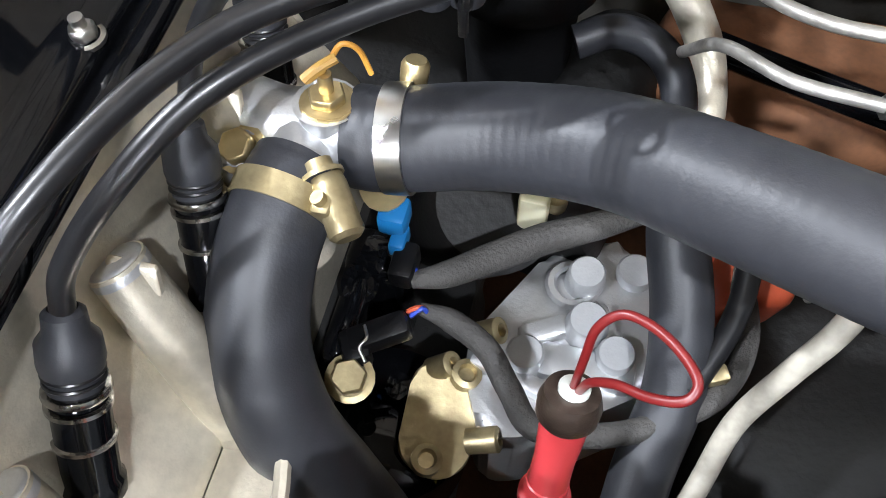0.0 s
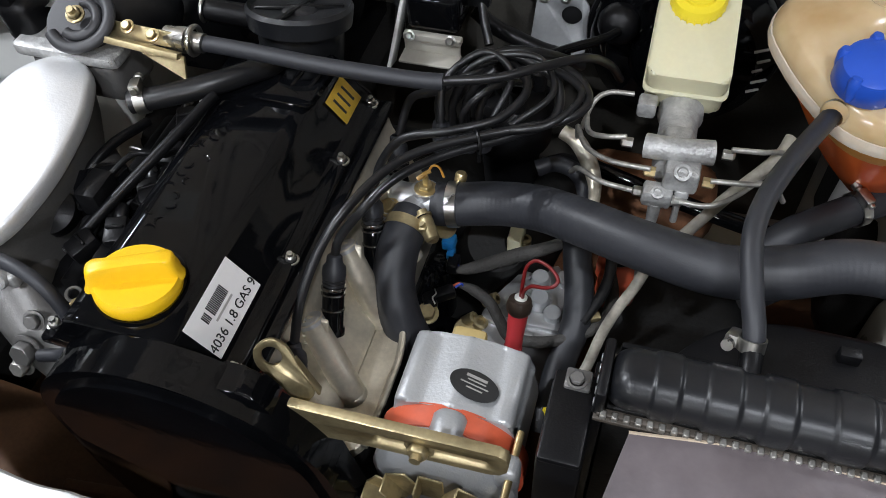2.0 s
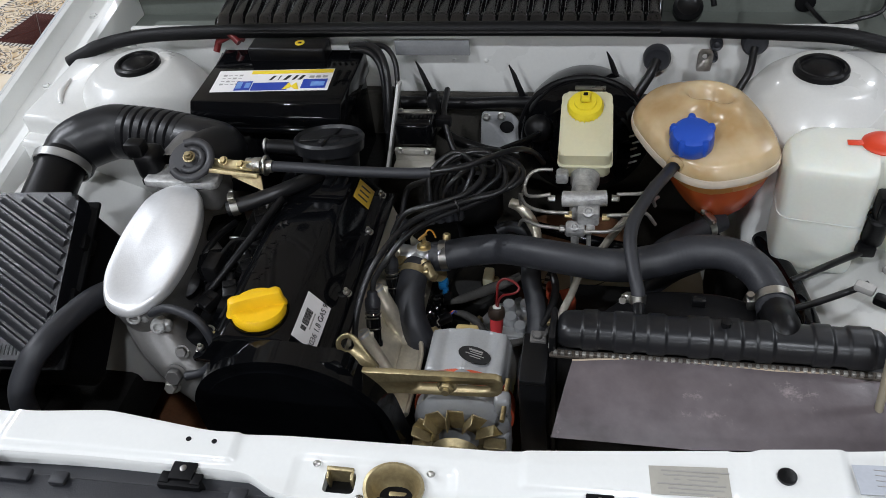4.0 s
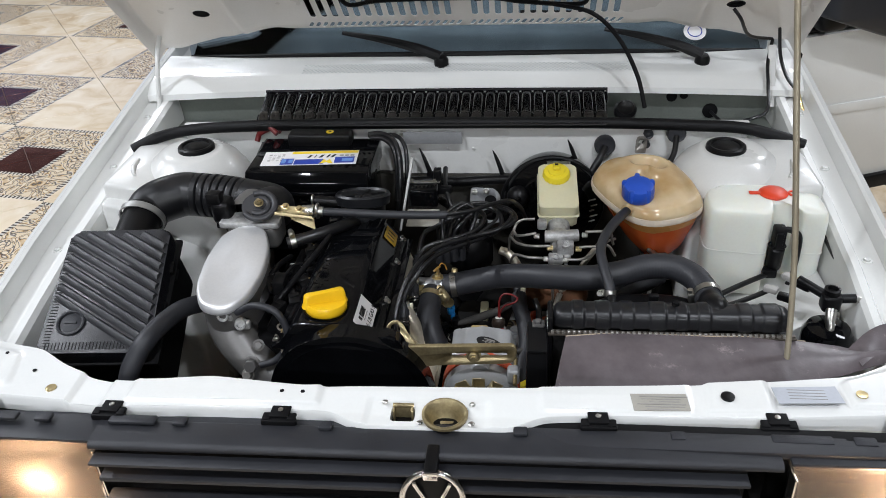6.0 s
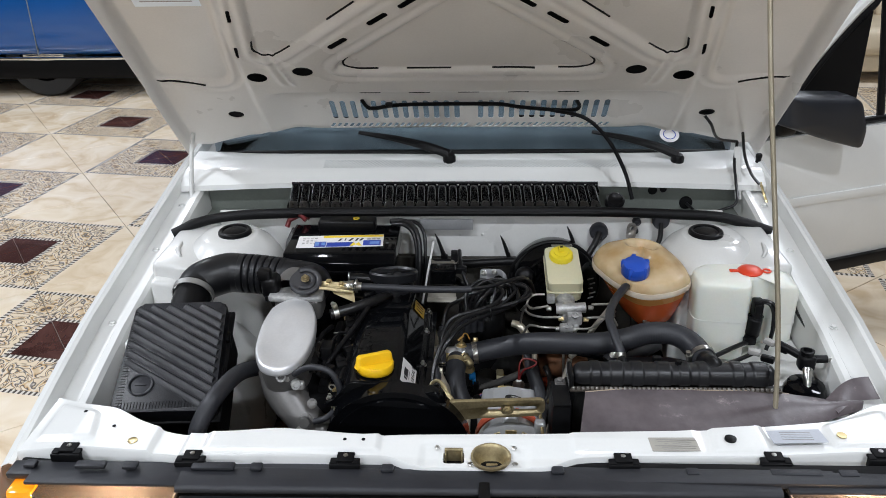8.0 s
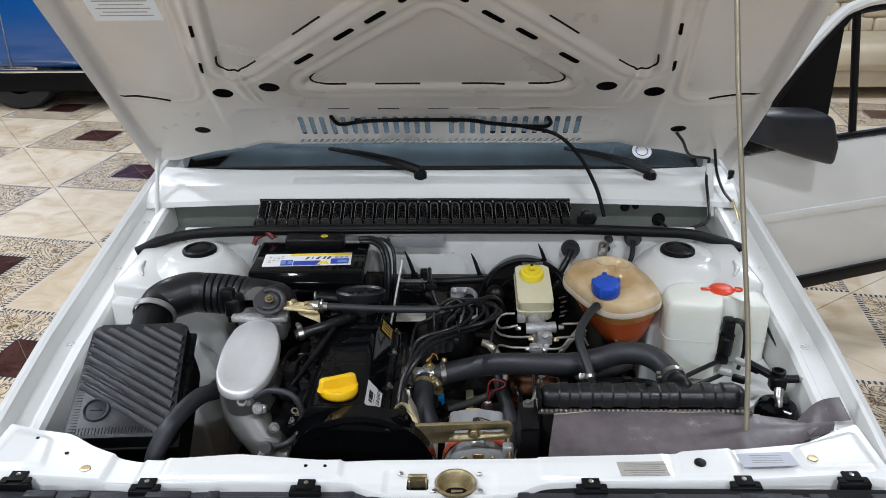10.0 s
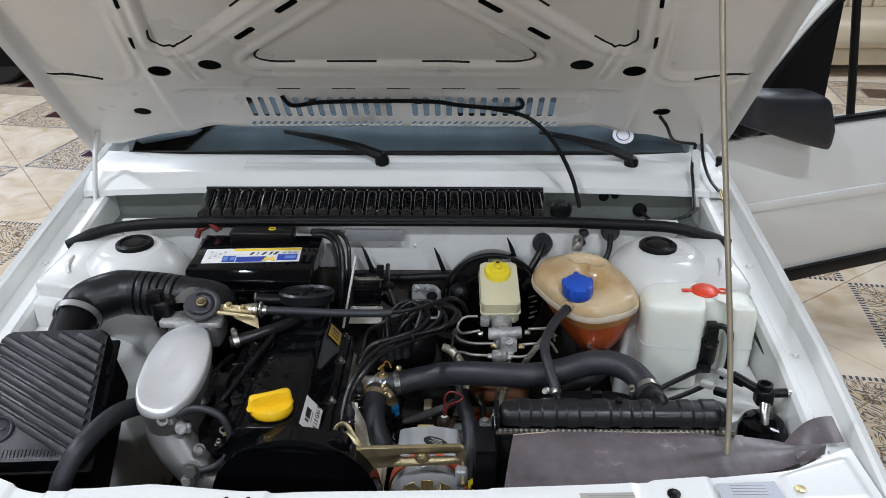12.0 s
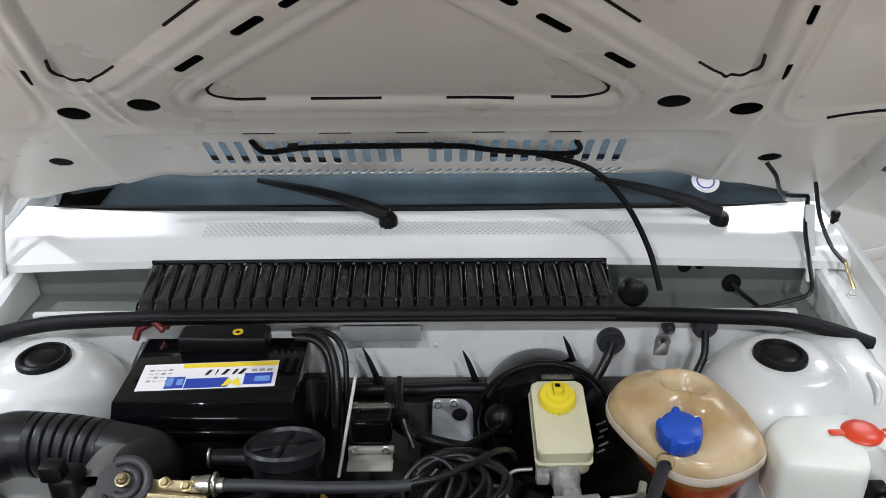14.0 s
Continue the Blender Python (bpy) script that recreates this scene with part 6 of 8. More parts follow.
for pts, mat, r, nm in (([(-0.39, 1.085, 0.85), (-0.41, 1.095, 0.862), (-0.43, 1.10, 0.852), (-0.44, 1.09, 0.83)], REDWIRE, 0.006, "red"), ([(-0.385, 1.095, 0.85), (-0.405, 1.10, 0.856), (-0.435, 1.095, 0.845)], REDWIRE, 0.005, "red"),
                        ([(-0.405, 1.07, 0.84), (-0.418, 1.04, 0.82), (-0.415, 1.0, 0.76), (-0.41, 0.98, 0.68)], CABLE, 0.008, "black"), ([(-0.42, 1.08, 0.83), (-0.43, 1.04, 0.80), (-0.425, 1.0, 0.74)], CABLE, 0.006, "black"),
                        ([(-0.185, 1.072, 0.853), (-0.155, 1.066, 0.856), (-0.130, 1.050, 0.850), (-0.115, 1.022, 0.825), (-0.112, 0.995, 0.775), (-0.118, 0.98, 0.70)], CABLE, 0.0068, "black"), ([(-0.18, 1.058, 0.852), (-0.150, 1.052, 0.852), (-0.128, 1.035, 0.838), (-0.118, 1.010, 0.80), (-0.118, 0.985, 0.74)], CABLE, 0.0052, "black"), ([(-0.16, 1.075, 0.850), (-0.125, 1.068, 0.852), (-0.104, 1.045, 0.835), (-0.100, 1.018, 0.79), (-0.104, 1.0, 0.72)], CABLE, 0.0045, "black")):
    w = thing("battery_cable", pts[0], nm + " battery cable beside the terminals", "cable", "battery cables")
    part("cable", tube(pts, r, 10, 6), mat, w)
ign = thing("ignition_module", (-0.07, 0.95, 0.70), "black ignition coil box on a white steel bracket", "ignition coil")
part("bracket", rbox((-0.090, 0.935, 0.783), (0.005, 0.026, 0.15), 0.002, 2, pose(0, 0, 0, -18, 11, 0)), WHITE_IN, ign, "white painted steel plate")
part("coil_box", rbox((-0.056, 0.946, 0.777), (0.060, 0.046, 0.044), 0.008, 4), GLOSSBLACK, ign)
part("top_strap", rbox((-0.056, 0.958, 0.800), (0.066, 0.010, 0.003), 0.001), STEEL, ign)
part("core_strap", join(rbox((-0.056, 0.922, 0.750), (0.066, 0.010, 0.008), 0.002), rbox((-0.058, 0.925, 0.736), (0.064, 0.004, 0.018), 0.001), rbox((-0.058, 0.914, 0.7275), (0.066, 0.024, 0.003), 0.001)), FOIL, ign)
for x in (-0.080, -0.034):
    part("coil_bolt", hexbolt((x, 0.916, 0.753), (0, -0.8, 0.5), 0.0040, 0.003), STEEL, ign)
    part("coil_bolt", hexbolt((x, 0.957, 0.8015), (0, -0.3, 0.9), 0.0034, 0.003), STEEL, ign)
part("tower", join(rbox((-0.018, 0.965, 0.778), (0.032, 0.016, 0.016), 0.003), rbox((-0.030, 0.975, 0.80), (0.016, 0.02, 0.04), 0.003)), PLASTIC, ign)

# ---- brake servo, master cylinder, pipes ----
servo = thing("brake_servo", (0.20, 1.06, 0.62), "large round black brake servo drum", "brake servo")
part("drum", lathe([(0, 0.07), (0.036, 0.068), (0.052, 0.055), (0.056, 0.050), (0.080, 0.046), (0.084, 0.040), (0.101, 0.028), (0.106, 0.010), (0.107, 0.0), (0.104, -0.03), (0.094, -0.06)], axis_m((0.205, 1.045, 0.706), (0, -1, 0.05)), 48), GLOSSBLACK, servo)
part("rim", torus((0.205, 1.041, 0.706), (0, -1, 0.05), 0.106, 0.005, 48), PLASTIC, servo)
part("check_valve", lathe([(0, 0), (0.022, 0), (0.024, 0.006), (0.020, 0.018), (0.014, 0.024), (0, 0.026)], axis_m((0.134, 1.005, 0.742), (0, -1, 0.35)), 24), PLASTIC, servo)
part("vacuum_pipe", tube([(0.136, 0.975, 0.752), (0.118, 0.955, 0.752), (0.085, 0.930, 0.752), (0.060, 0.912, 0.748)], 0.0052, 12, 5), GLOSSBLACK, servo, "thin glossy black vacuum pipe")
part("print_bar", join(*[rbox((0.285 + 0.004 * (i % 2), 0.985 - 0.004 * i, 0.745 - 0.010 * i), (0.018 - 0.003 * (i % 3), 0.003, 0.003), 0.0008, 1, pose(0, 0, 0, 0, 0, 30)) for i in range(5)]), GREYINK, servo)
mc = thing("brake_master_cylinder", (0.215, 0.86, 0.73), "cast aluminium brake master cylinder", "brake cylinder")
part("cylinder", join(lathe([(0, -0.03), (0.018, -0.03), (0.020, -0.02), (0.020, 0.06), (0.024, 0.065), (0.024, 0.12)], axis_m((0.214, 0.80, 0.762), (0, 1, -0.1)), 24),
                      tube([(0.184, 0.782, 0.785), (0.214, 0.78, 0.787), (0.250, 0.785, 0.787)], 0.0125, 18, 3), rbox((0.214, 0.80, 0.772), (0.03, 0.04, 0.03), 0.008, 3), rbox((0.178, 0.855, 0.772), (0.02, 0.02, 0.02), 0.004)), ROUGHCAST, mc)
part("valve_block", join(rbox((0.224, 0.762, 0.772), (0.034, 0.025, 0.026), 0.004, 2), rbox((0.228, 0.755, 0.756), (0.014, 0.014, 0.012), 0.003), tube([(0.226, 0.752, 0.756), (0.226, 0.748, 0.72)], 0.0035, 8, 2), lathe([(0.0085, -0.004), (0.0085, 0.003), (0.0055, 0.0035), (0.0045, 0.0002), (0, 0.0002)], axis_m((0.224, 0.753, 0.7845), (0, -0.5, 0.86)), 18)), ROUGHCAST, mc, "square aluminium proportioning valve")
part("valve_block", join(rbox((0.205, 0.750, 0.752), (0.030, 0.020, 0.020), 0.004, 2), tube([(0.205, 0.746, 0.745), (0.205, 0.744, 0.705)], [0.007, 0.005], 10, 2), lathe([(0.0065, -0.003), (0.0065, 0.003), (0.0045, 0.0035), (0.0035, 0.0003), (0, 0.0003)], axis_m((0.205, 0.744, 0.761), (0, -0.5, 0.86)), 16)), ROUGHCAST, mc)
for c, ax in (((0.172, 0.782, 0.785), (-1, 0, 0)), ((0.258, 0.785, 0.787), (1, 0, 0)), ((0.199, 0.762, 0.770), (-1, 0, 0)), ((0.245, 0.762, 0.768), (1, 0, 0)), ((0.192, 0.752, 0.750), (-1, 0, 0)), ((0.219, 0.748, 0.750), (1, 0, 0))):
    part("pipe_nut", lathe([(0, 0), (0.0055, 0), (0.0055, 0.010), (0.003, 0.012), (0, 0.012)], axis_m(c, ax), 6), BRASS if c[0] in (0.199, 0.245) else STEEL, mc)
for o in mc.children:
    o.data.transform(Matrix.Translation((0.214, 0.79, 0.766)) @ Matrix.Scale(0.90, 4) @ Matrix.Translation((-0.214, -0.79, -0.772)))
for pts in ([(0.170, 0.782, 0.785), (0.15, 0.783, 0.78), (0.135, 0.795, 0.772), (0.128, 0.83, 0.76), (0.12, 0.88, 0.72)], [(0.196, 0.762, 0.770), (0.160, 0.768, 0.766), (0.135, 0.785, 0.762), (0.122, 0.82, 0.752), (0.118, 0.86, 0.70)],
            [(0.168, 0.852, 0.775), (0.145, 0.850, 0.774), (0.132, 0.84, 0.768), (0.125, 0.82, 0.75)], [(0.260, 0.785, 0.787), (0.285, 0.79, 0.785), (0.305, 0.80, 0.778), (0.315, 0.82, 0.74)],
            [(0.248, 0.762, 0.768), (0.28, 0.766, 0.768), (0.30, 0.772, 0.766), (0.315, 0.78, 0.74)], [(0.184, 0.752, 0.750), (0.155, 0.758, 0.748), (0.132, 0.775, 0.742), (0.122, 0.80, 0.71)],
            [(0.226, 0.748, 0.750), (0.252, 0.750, 0.750), (0.276, 0.768, 0.753), (0.300, 0.80, 0.757), (0.32, 0.84, 0.74)], [(0.20, 0.742, 0.712), (0.202, 0.74, 0.68), (0.205, 0.75, 0.62)]):
    p = thing("brake_pipe", pts[0], "thin bent steel brake pipe", "pipe", "brake pipes")
    part("pipe", tube(pts, 0.0025, 14, 12), PIPEZINC, p)
res = thing("brake_fluid_reservoir", (0.212, 0.92, 0.775), "yellowed plastic brake fluid reservoir with yellow cap", "reservoir")
RM = plane_m((0.212, 0.920, 0.801), (1, 0.02, 0.0), (-0.06, 0.95, 0.30))
part("tank", join(moved(prism(rounded([(-0.041, -0.064), (0.041, -0.064), (0.040, 0.064), (-0.040, 0.064)], 0.010), -0.004, 0.022, "z", 0.004, 3), RM), moved(prism(rounded([(-0.0395, -0.066), (0.0395, -0.066), (0.038, 0.060), (-0.038, 0.060)], 0.010), -0.032, -0.005, "z", 0.004, 3), RM)), CREAM, res)
part("seam", moved(prism(rounded([(-0.043, -0.068), (0.043, -0.068), (0.042, 0.066), (-0.042, 0.066)], 0.010), -0.006, -0.003, "z", 0.001, 1), RM), CREAM, res)
cp = part("cap", lathe([(0.026, -0.012), (0.0285, -0.010), (0.0285, 0.004), (0.026, 0.008), (0.018, 0.009), (0.017, 0.012), (0, 0.012)], axis_m((0.209, 0.942, 0.834), (0, -0.25, 0.97)), 36), YELLOW2, res, "ribbed yellow screw cap")
part("cap_rib", join(*[rbox((0.209 + 0.0278 * math.cos(a * 0.262), 0.942 + 0.0274 * math.sin(a * 0.262), 0.832 + 0.006 * math.sin(a * 0.262)), (0.002, 0.002, 0.012), 0.0006, 1) for a in range(24)]), YELLOW2, cp)
part("cap_plug", rbox((0.209, 0.944, 0.851), (0.014, 0.022, 0.008), 0.002), YELLOW2, cp)
part("plug_socket", rbox((0.209, 0.945, 0.8555), (0.007, 0.008, 0.001), 0.0003, 1), PLASTIC_DK, cp)
part("steel_clip", rbox((0.215, 0.990, 0.838), (0.050, 0.010, 0.004), 0.0015), STEEL, res)

for o in res.children_recursive:
    o.data.transform(Matrix.Translation((0.212, 0.925, 0.775)) @ Matrix.Scale(0.93, 4) @ Matrix.Translation((-0.212, -0.925, -0.779)))

# ---- coolant tank ----
ct = thing("coolant_tank", (0.375, 0.90, 0.70), "tinted plastic coolant tank half filled with orange coolant", "coolant tank")
CO = rounded([(0.272, 0.925), (0.300, 0.975), (0.37, 0.992), (0.43, 0.975), (0.470, 0.905), (0.480, 0.845), (0.44, 0.815), (0.385, 0.800), (0.345, 0.812), (0.305, 0.86)], 0.03, 4)


def tank_stack(levels):
    cx, cy = 0.378, 0.888
    vs, fs, n = [], [], len(CO)
    for k, dz, sx, sy in levels:
        for x, y in CO:
            vs.append((cx + (x - cx) * k + sx, cy + (y - cy) * k + sy, 0.815 + (y - cy) * 0.16 + dz))
    for i in range(len(levels) - 1):
        for j in range(n):
            fs.append([i * n + j, i * n + (j + 1) % n, (i + 1) * n + (j + 1) % n, (i + 1) * n + j])
    fs.append([(len(levels) - 1) * n + j for j in range(n)])
    return raw(vs, fs)


shell = tank_stack([(1.0, -0.006, 0, 0), (1.0, 0.0, 0, 0), (0.985, 0.006, 0, 0), (0.95, 0.012, 0, 0), (0.925, 0.0155, 0, 0), (0.90, 0.018, 0, 0)]
                   + [(0.90 - 0.029 * i, 0.018 + 0.014 * (1 - (1 - i / 30) ** 3), 0, 0) for i in range(1, 31)])
for v in shell.verts:
    far = math.hypot((v.co.x - 0.384) / 1.3, v.co.y - 0.932) / 0.026
    if far < 2.2 and v.co.z > 0.82:
        v.co.z += 0.0040 * math.exp(-(((far - 1.25) / 0.4) ** 2)) - 0.026 / (1 + math.exp((far - 0.8) * 9))
part("upper_shell", shell, PEACH, ct, "", 70)
part("seam", tank_stack([(0.99, -0.014, 0, 0), (1.012, -0.013, 0, 0), (1.022, -0.009, 0, 0), (1.022, -0.005, 0, 0), (1.012, -0.001, 0, 0), (0.99, 0.000, 0, 0)]), node_mat("pale_tank_seam", (0.70, 0.58, 0.45), 0.38, vary=0.12, sub=0.5), ct)
part("lower_shell", tank_stack([(0.26, -0.126, 0.022, 0.004), (0.34, -0.120, 0.022, 0.004), (0.56, -0.098, 0.018, 0.006), (0.78, -0.055, 0.011, 0.006), (0.87, -0.034, 0.007, 0.005), (0.84, -0.034, 0.007, 0.005)]), COOLANT, ct, "lower half filled with orange-red coolant", 70)
part("middle_shell", tank_stack([(0.85, -0.038, 0.007, 0.005), (0.872, -0.034, 0.007, 0.005), (0.92, -0.020, 0.004, 0.003), (0.95, -0.010, 0.002, 0.002), (0.93, -0.008, 0, 0)]), node_mat("amber_wet_tank_wall", (0.60, 0.27, 0.075), 0.25, vary=0.15, scale=8, sub=0.3), ct, "amber wall above the coolant level", 70)
cc = part("cap", lathe([(0.028, -0.016), (0.0295, -0.014), (0.0290, 0.002), (0.0265, 0.009), (0.020, 0.012), (0, 0.013)], axis_m((0.356, 0.844, 0.845), (0, -0.22, 0.97)), 32), BLUEPLAST, ct, "blue screw cap with lobed grip")
for a in range(5):
    an = radians(a * 72 + 20)
    part("cap_lobe", lathe([(0.003, -0.014), (0.0055, -0.004), (0.0060, 0.006), (0.004, 0.0105), (0, 0.011)], Matrix.Translation((0.356 + 0.0255 * math.cos(an), 0.844 + 0.0255 * math.sin(an), 0.846 + 0.006 * math.sin(an))), 14), BLUEPLAST, cc)
part("spigot", lathe([(0.009, -0.02), (0.010, 0.0), (0.012, 0.004), (0.009, 0.012)], axis_m((0.337, 0.826, 0.812), (-0.3, -0.9, 0.1)), 18), PEACH, ct)
part("bracket", cut(finish(prism(rounded([(0.374, 0.812), (0.396, 0.812), (0.398, 0.842), (0.393, 0.850), (0.379, 0.850), (0.375, 0.842)], 0.004), 1.066, 1.069, "y"), 30), [moved(lathe([(0, -0.01), (0.005, -0.01), (0.005, 0.01), (0, 0.01)], None, 14), axis_m((0.386, 1.067, 0.838), (0, 1, 0)))]), PIPEZINC, ct)
oh = thing("overflow_hose", (0.29, 0.68, 0.78), "small black hose from coolant tank to radiator", "hose")
part("hose", tube([(0.336, 0.826, 0.810), (0.325, 0.80, 0.815), (0.303, 0.75, 0.822), (0.284, 0.70, 0.823), (0.277, 0.660, 0.820), (0.282, 0.62, 0.808), (0.288, 0.595, 0.795), (0.289, 0.585, 0.785)], 0.0084, 14, 8), RUBBER, oh)
part("hose_clamp", band((0.288, 0.588, 0.789), (0.0, -0.5, -0.85), 0.0088, 0.010, 0.0014, 200), STEEL, oh)
part("hose_clamp", torus((0.337, 0.828, 0.811), (-0.3, -0.9, 0.1), 0.0090, 0.0018), STEEL, oh)

# ---- washer tank ----
wt = thing("washer_tank", (0.60, 0.83, 0.66), "milky white plastic washer fluid tank with red cap", "washer tank")
WP = rounded([(0.478, 0.806), (0.575, 0.790), (0.588, 0.796), (0.594, 0.828), (0.632, 0.828), (0.640, 0.794), (0.686, 0.792), (0.688, 0.860), (0.676, 0.905), (0.512, 0.908), (0.480, 0.880)],
             [0.020, 0.012, 0.010, 0.010, 0.010, 0.010, 0.014, 0.03, 0.02, 0.02, 0.03], 5)
part("tank", stack(WP, [(0.86, 0.645), (0.94, 0.650), (0.975, 0.662), (0.985, 0.700), (1.0, 0.796), (0.997, 0.806), (0.985, 0.8145), (0.962, 0.8205), (0.93, 0.824), (0.80, 0.8275), (0.4, 0.829)], (0.590, 0.850)), MILK, wt)
part("seam", stack(WP, [(0.985, 0.7375), (1.004, 0.738), (1.004, 0.7405), (0.985, 0.741)], (0.590, 0.850)), MILK, wt)
part("tank_foot", rbox((0.585, 0.862, 0.625), (0.150, 0.075, 0.06), 0.015, 3), MILK, wt)
wc = part("cap", lathe([(0, 0), (0.025, 0), (0.026, 0.003), (0.022, 0.007), (0.012, 0.009), (0, 0.009)], pose(0.600, 0.858, 0.828), 30), REDCAP, wt, "flat red lid with side tabs")
part("cap_tab", rbox((0.568, 0.858, 0.831), (0.022, 0.010, 0.003), 0.001), REDCAP, wc)
part("cap_ring", torus((0.634, 0.856, 0.831), (0, 0, 1), 0.008, 0.002, 18, 6), REDCAP, wc)
part("pump", join(lathe([(0, -0.034), (0.012, -0.034), (0.0145, -0.028), (0.0145, 0.012), (0.011, 0.016), (0, 0.016)], pose(0.606, 0.803, 0.735, 6, 0, 0), 22), rbox((0.606, 0.802, 0.772), (0.021, 0.024, 0.040), 0.004), rbox((0.604, 0.789, 0.770), (0.012, 0.008, 0.030), 0.002),
                  rbox((0.598, 0.796, 0.698), (0.026, 0.020, 0.018), 0.004), torus((0.606, 0.803, 0.752), (0, 0.1, 1), 0.0148, 0.0016, 24, 6)), PLASTIC, wt, "black washer pump with plug")
for pts, r in (([(0.608, 0.798, 0.790), (0.622, 0.790, 0.793), (0.635, 0.784, 0.784), (0.637, 0.780, 0.755), (0.634, 0.776, 0.715), (0.625, 0.768, 0.690)], 0.0042), ([(0.610, 0.796, 0.788), (0.624, 0.787, 0.788), (0.632, 0.780, 0.770), (0.634, 0.776, 0.735)], 0.0032),
               ([(0.595, 0.792, 0.696), (0.565, 0.775, 0.694), (0.53, 0.755, 0.690), (0.50, 0.742, 0.682)], 0.0050), ([(0.575, 0.69, 0.735), (0.545, 0.68, 0.725), (0.50, 0.66, 0.72), (0.47, 0.65, 0.72)], 0.0045)):
    w = thing("washer_wire", pts[0], "thin black washer pump lead", "wire", "washer wires")
    part("wire", tube(pts, r, 10, 8), CABLE, w)

# ---- radiator ----
rad = thing("radiator", (0.375, 0.53, 0.40), "black plastic topped radiator with aluminium core", "radiator")
BANDS = ((0.226, 0.244), (0.262, 0.284), (0.300, 0.320), (0.345, 0.369), (0.384, 0.402), (0.418, 0.436), (0.478, 0.498), (0.514, 0.540))


def tank_fn(u, v):
    x = 0.196 + 0.362 * u
    d = min(x - 0.196, 0.558 - x)
    k = math.sqrt(max(0.0, 1 - max(0.0, 1 - d / 0.020) ** 2.4))
    rib = max(float(step(x, a - 0.0015, a + 0.0015) - step(x, b - 0.0015, b + 0.0015)) for a, b in BANDS)
    a = radians(-24 + 228 * v)
    ca, sa = math.cos(a), math.sin(a)
    ry, rz = (0.0225 + 0.0020 * rib) * (0.55 + 0.45 * k), (0.0195 + 0.0020 * rib) * (0.30 + 0.70 * k)
    return (x, 0.545 - ry * math.copysign(abs(ca) ** 0.8, ca), 0.772 + rz * math.copysign(abs(sa) ** 0.8, sa) + 0.004 * k)


part("top_tank", sheet(tank_fn, 242, 26, 0.0015), TANKPLAST, rad, "ribbed black plastic top tank", 50)
part("tank_end", rbox((0.192, 0.545, 0.770), (0.008, 0.05, 0.034), 0.003), PLASTIC, rad)
part("crimp_strip", join(rbox((0.377, 0.5190, 0.7575), (0.376, 0.006, 0.004), 0.001), rbox((0.377, 0.5215, 0.760), (0.372, 0.006, 0.005), 0.001), rbox((0.377, 0.569, 0.760), (0.372, 0.006, 0.005), 0.001)), CRIMP, rad)
for i in range(44):
    part("crimp_tab", rbox((0.196 + 0.00835 * i, 0.5195, 0.7615), (0.0046, 0.0056, 0.0052), 0.0008, 1), PIPEZINC, rad)
for i in range(5):
    part("crimp_tab", rbox((0.190, 0.526 + 0.0095 * i, 0.7655), (0.006, 0.005, 0.0065), 0.0008, 1), ALU, rad)
part("core", rbox((0.377, 0.545, 0.565), (0.36, 0.034, 0.385), 0.002), DARKMETAL, rad)
part("side_plate", rbox((0.190, 0.545, 0.57), (0.012, 0.045, 0.37), 0.003), PLASTIC, rad)
part("neck", tube([(0.449, 0.548, 0.776), (0.449, 0.560, 0.782), (0.449, 0.585, 0.773), (0.449, 0.605, 0.768)], [0.020, 0.021, 0.020, 0.020], 20, 5), PLASTIC, rad)
part("vent_spigot", tube([(0.289, 0.560, 0.78), (0.289, 0.575, 0.785), (0.289, 0.585, 0.785)], 0.008, 12, 4), PLASTIC, rad)
part("bleed_screw", lathe([(0, 0), (0.006, 0), (0.006, 0.008), (0, 0.009)], pose(0.385, 0.548, 0.795), 8), PLASTIC, rad)
shroud = thing("fan_shroud", (0.38, 0.60, 0.45), "black plastic radiator fan shroud", "fan shroud")
part("ring", join(lathe([(0.165, -0.03), (0.168, 0.03), (0.16, 0.032), (0.155, -0.03)], axis_m((0.375, 0.600, 0.575), (0, 1, 0)), 48), rbox((0.375, 0.583, 0.575), (0.35, 0.006, 0.37), 0.002)), PLASTIC_DK, shroud)
part("hood_plate", sheet(lambda u, v: (0.222 + 0.262 * u, 0.566 + 0.078 * (1 - abs(2 * u - 1) ** 3.2) * v, 0.768 - 0.014 * v - 0.020 * abs(2 * u - 1) ** 3 - 0.030 * max(0.0, v - 0.9) * 10 * 0.5), 40, 20, 0.003), PLASTIC, shroud, "black domed shroud top", 60)
part("lug", rbox((0.362, 0.612, 0.764), (0.016, 0.010, 0.014), 0.002), PLASTIC, shroud)
fan = thing("radiator_fan", (0.375, 0.63, 0.55), "black radiator fan at rest", "fan")
part("motor", lathe([(0, -0.03), (0.05, -0.03), (0.05, 0.04), (0.04, 0.05), (0, 0.05)], axis_m((0.375, 0.64, 0.575), (0, 1, 0)), 28), GLOSSBLACK, fan)
for i in range(5):
    part("blade", moved(rbox((0.09, 0, 0), (0.10, 0.06, 0.004), 0.001), axis_m((0.375, 0.606, 0.575), (0, 1, 0)) @ pose(0, 0, 0, 0, 0, 72 * i) @ pose(0, 0, 0, 25, 0, 0)), PLASTIC_DK, fan)
support = thing("radiator_support", (0.172, 0.53, 0.45), "black steel radiator support beside the alternator", "bracket")
part("post", join(rbox((0.172, 0.515, 0.60), (0.034, 0.07, 0.30), 0.004), rbox((0.172, 0.515, 0.752), (0.032, 0.075, 0.008), 0.003)), PLASTIC, support)
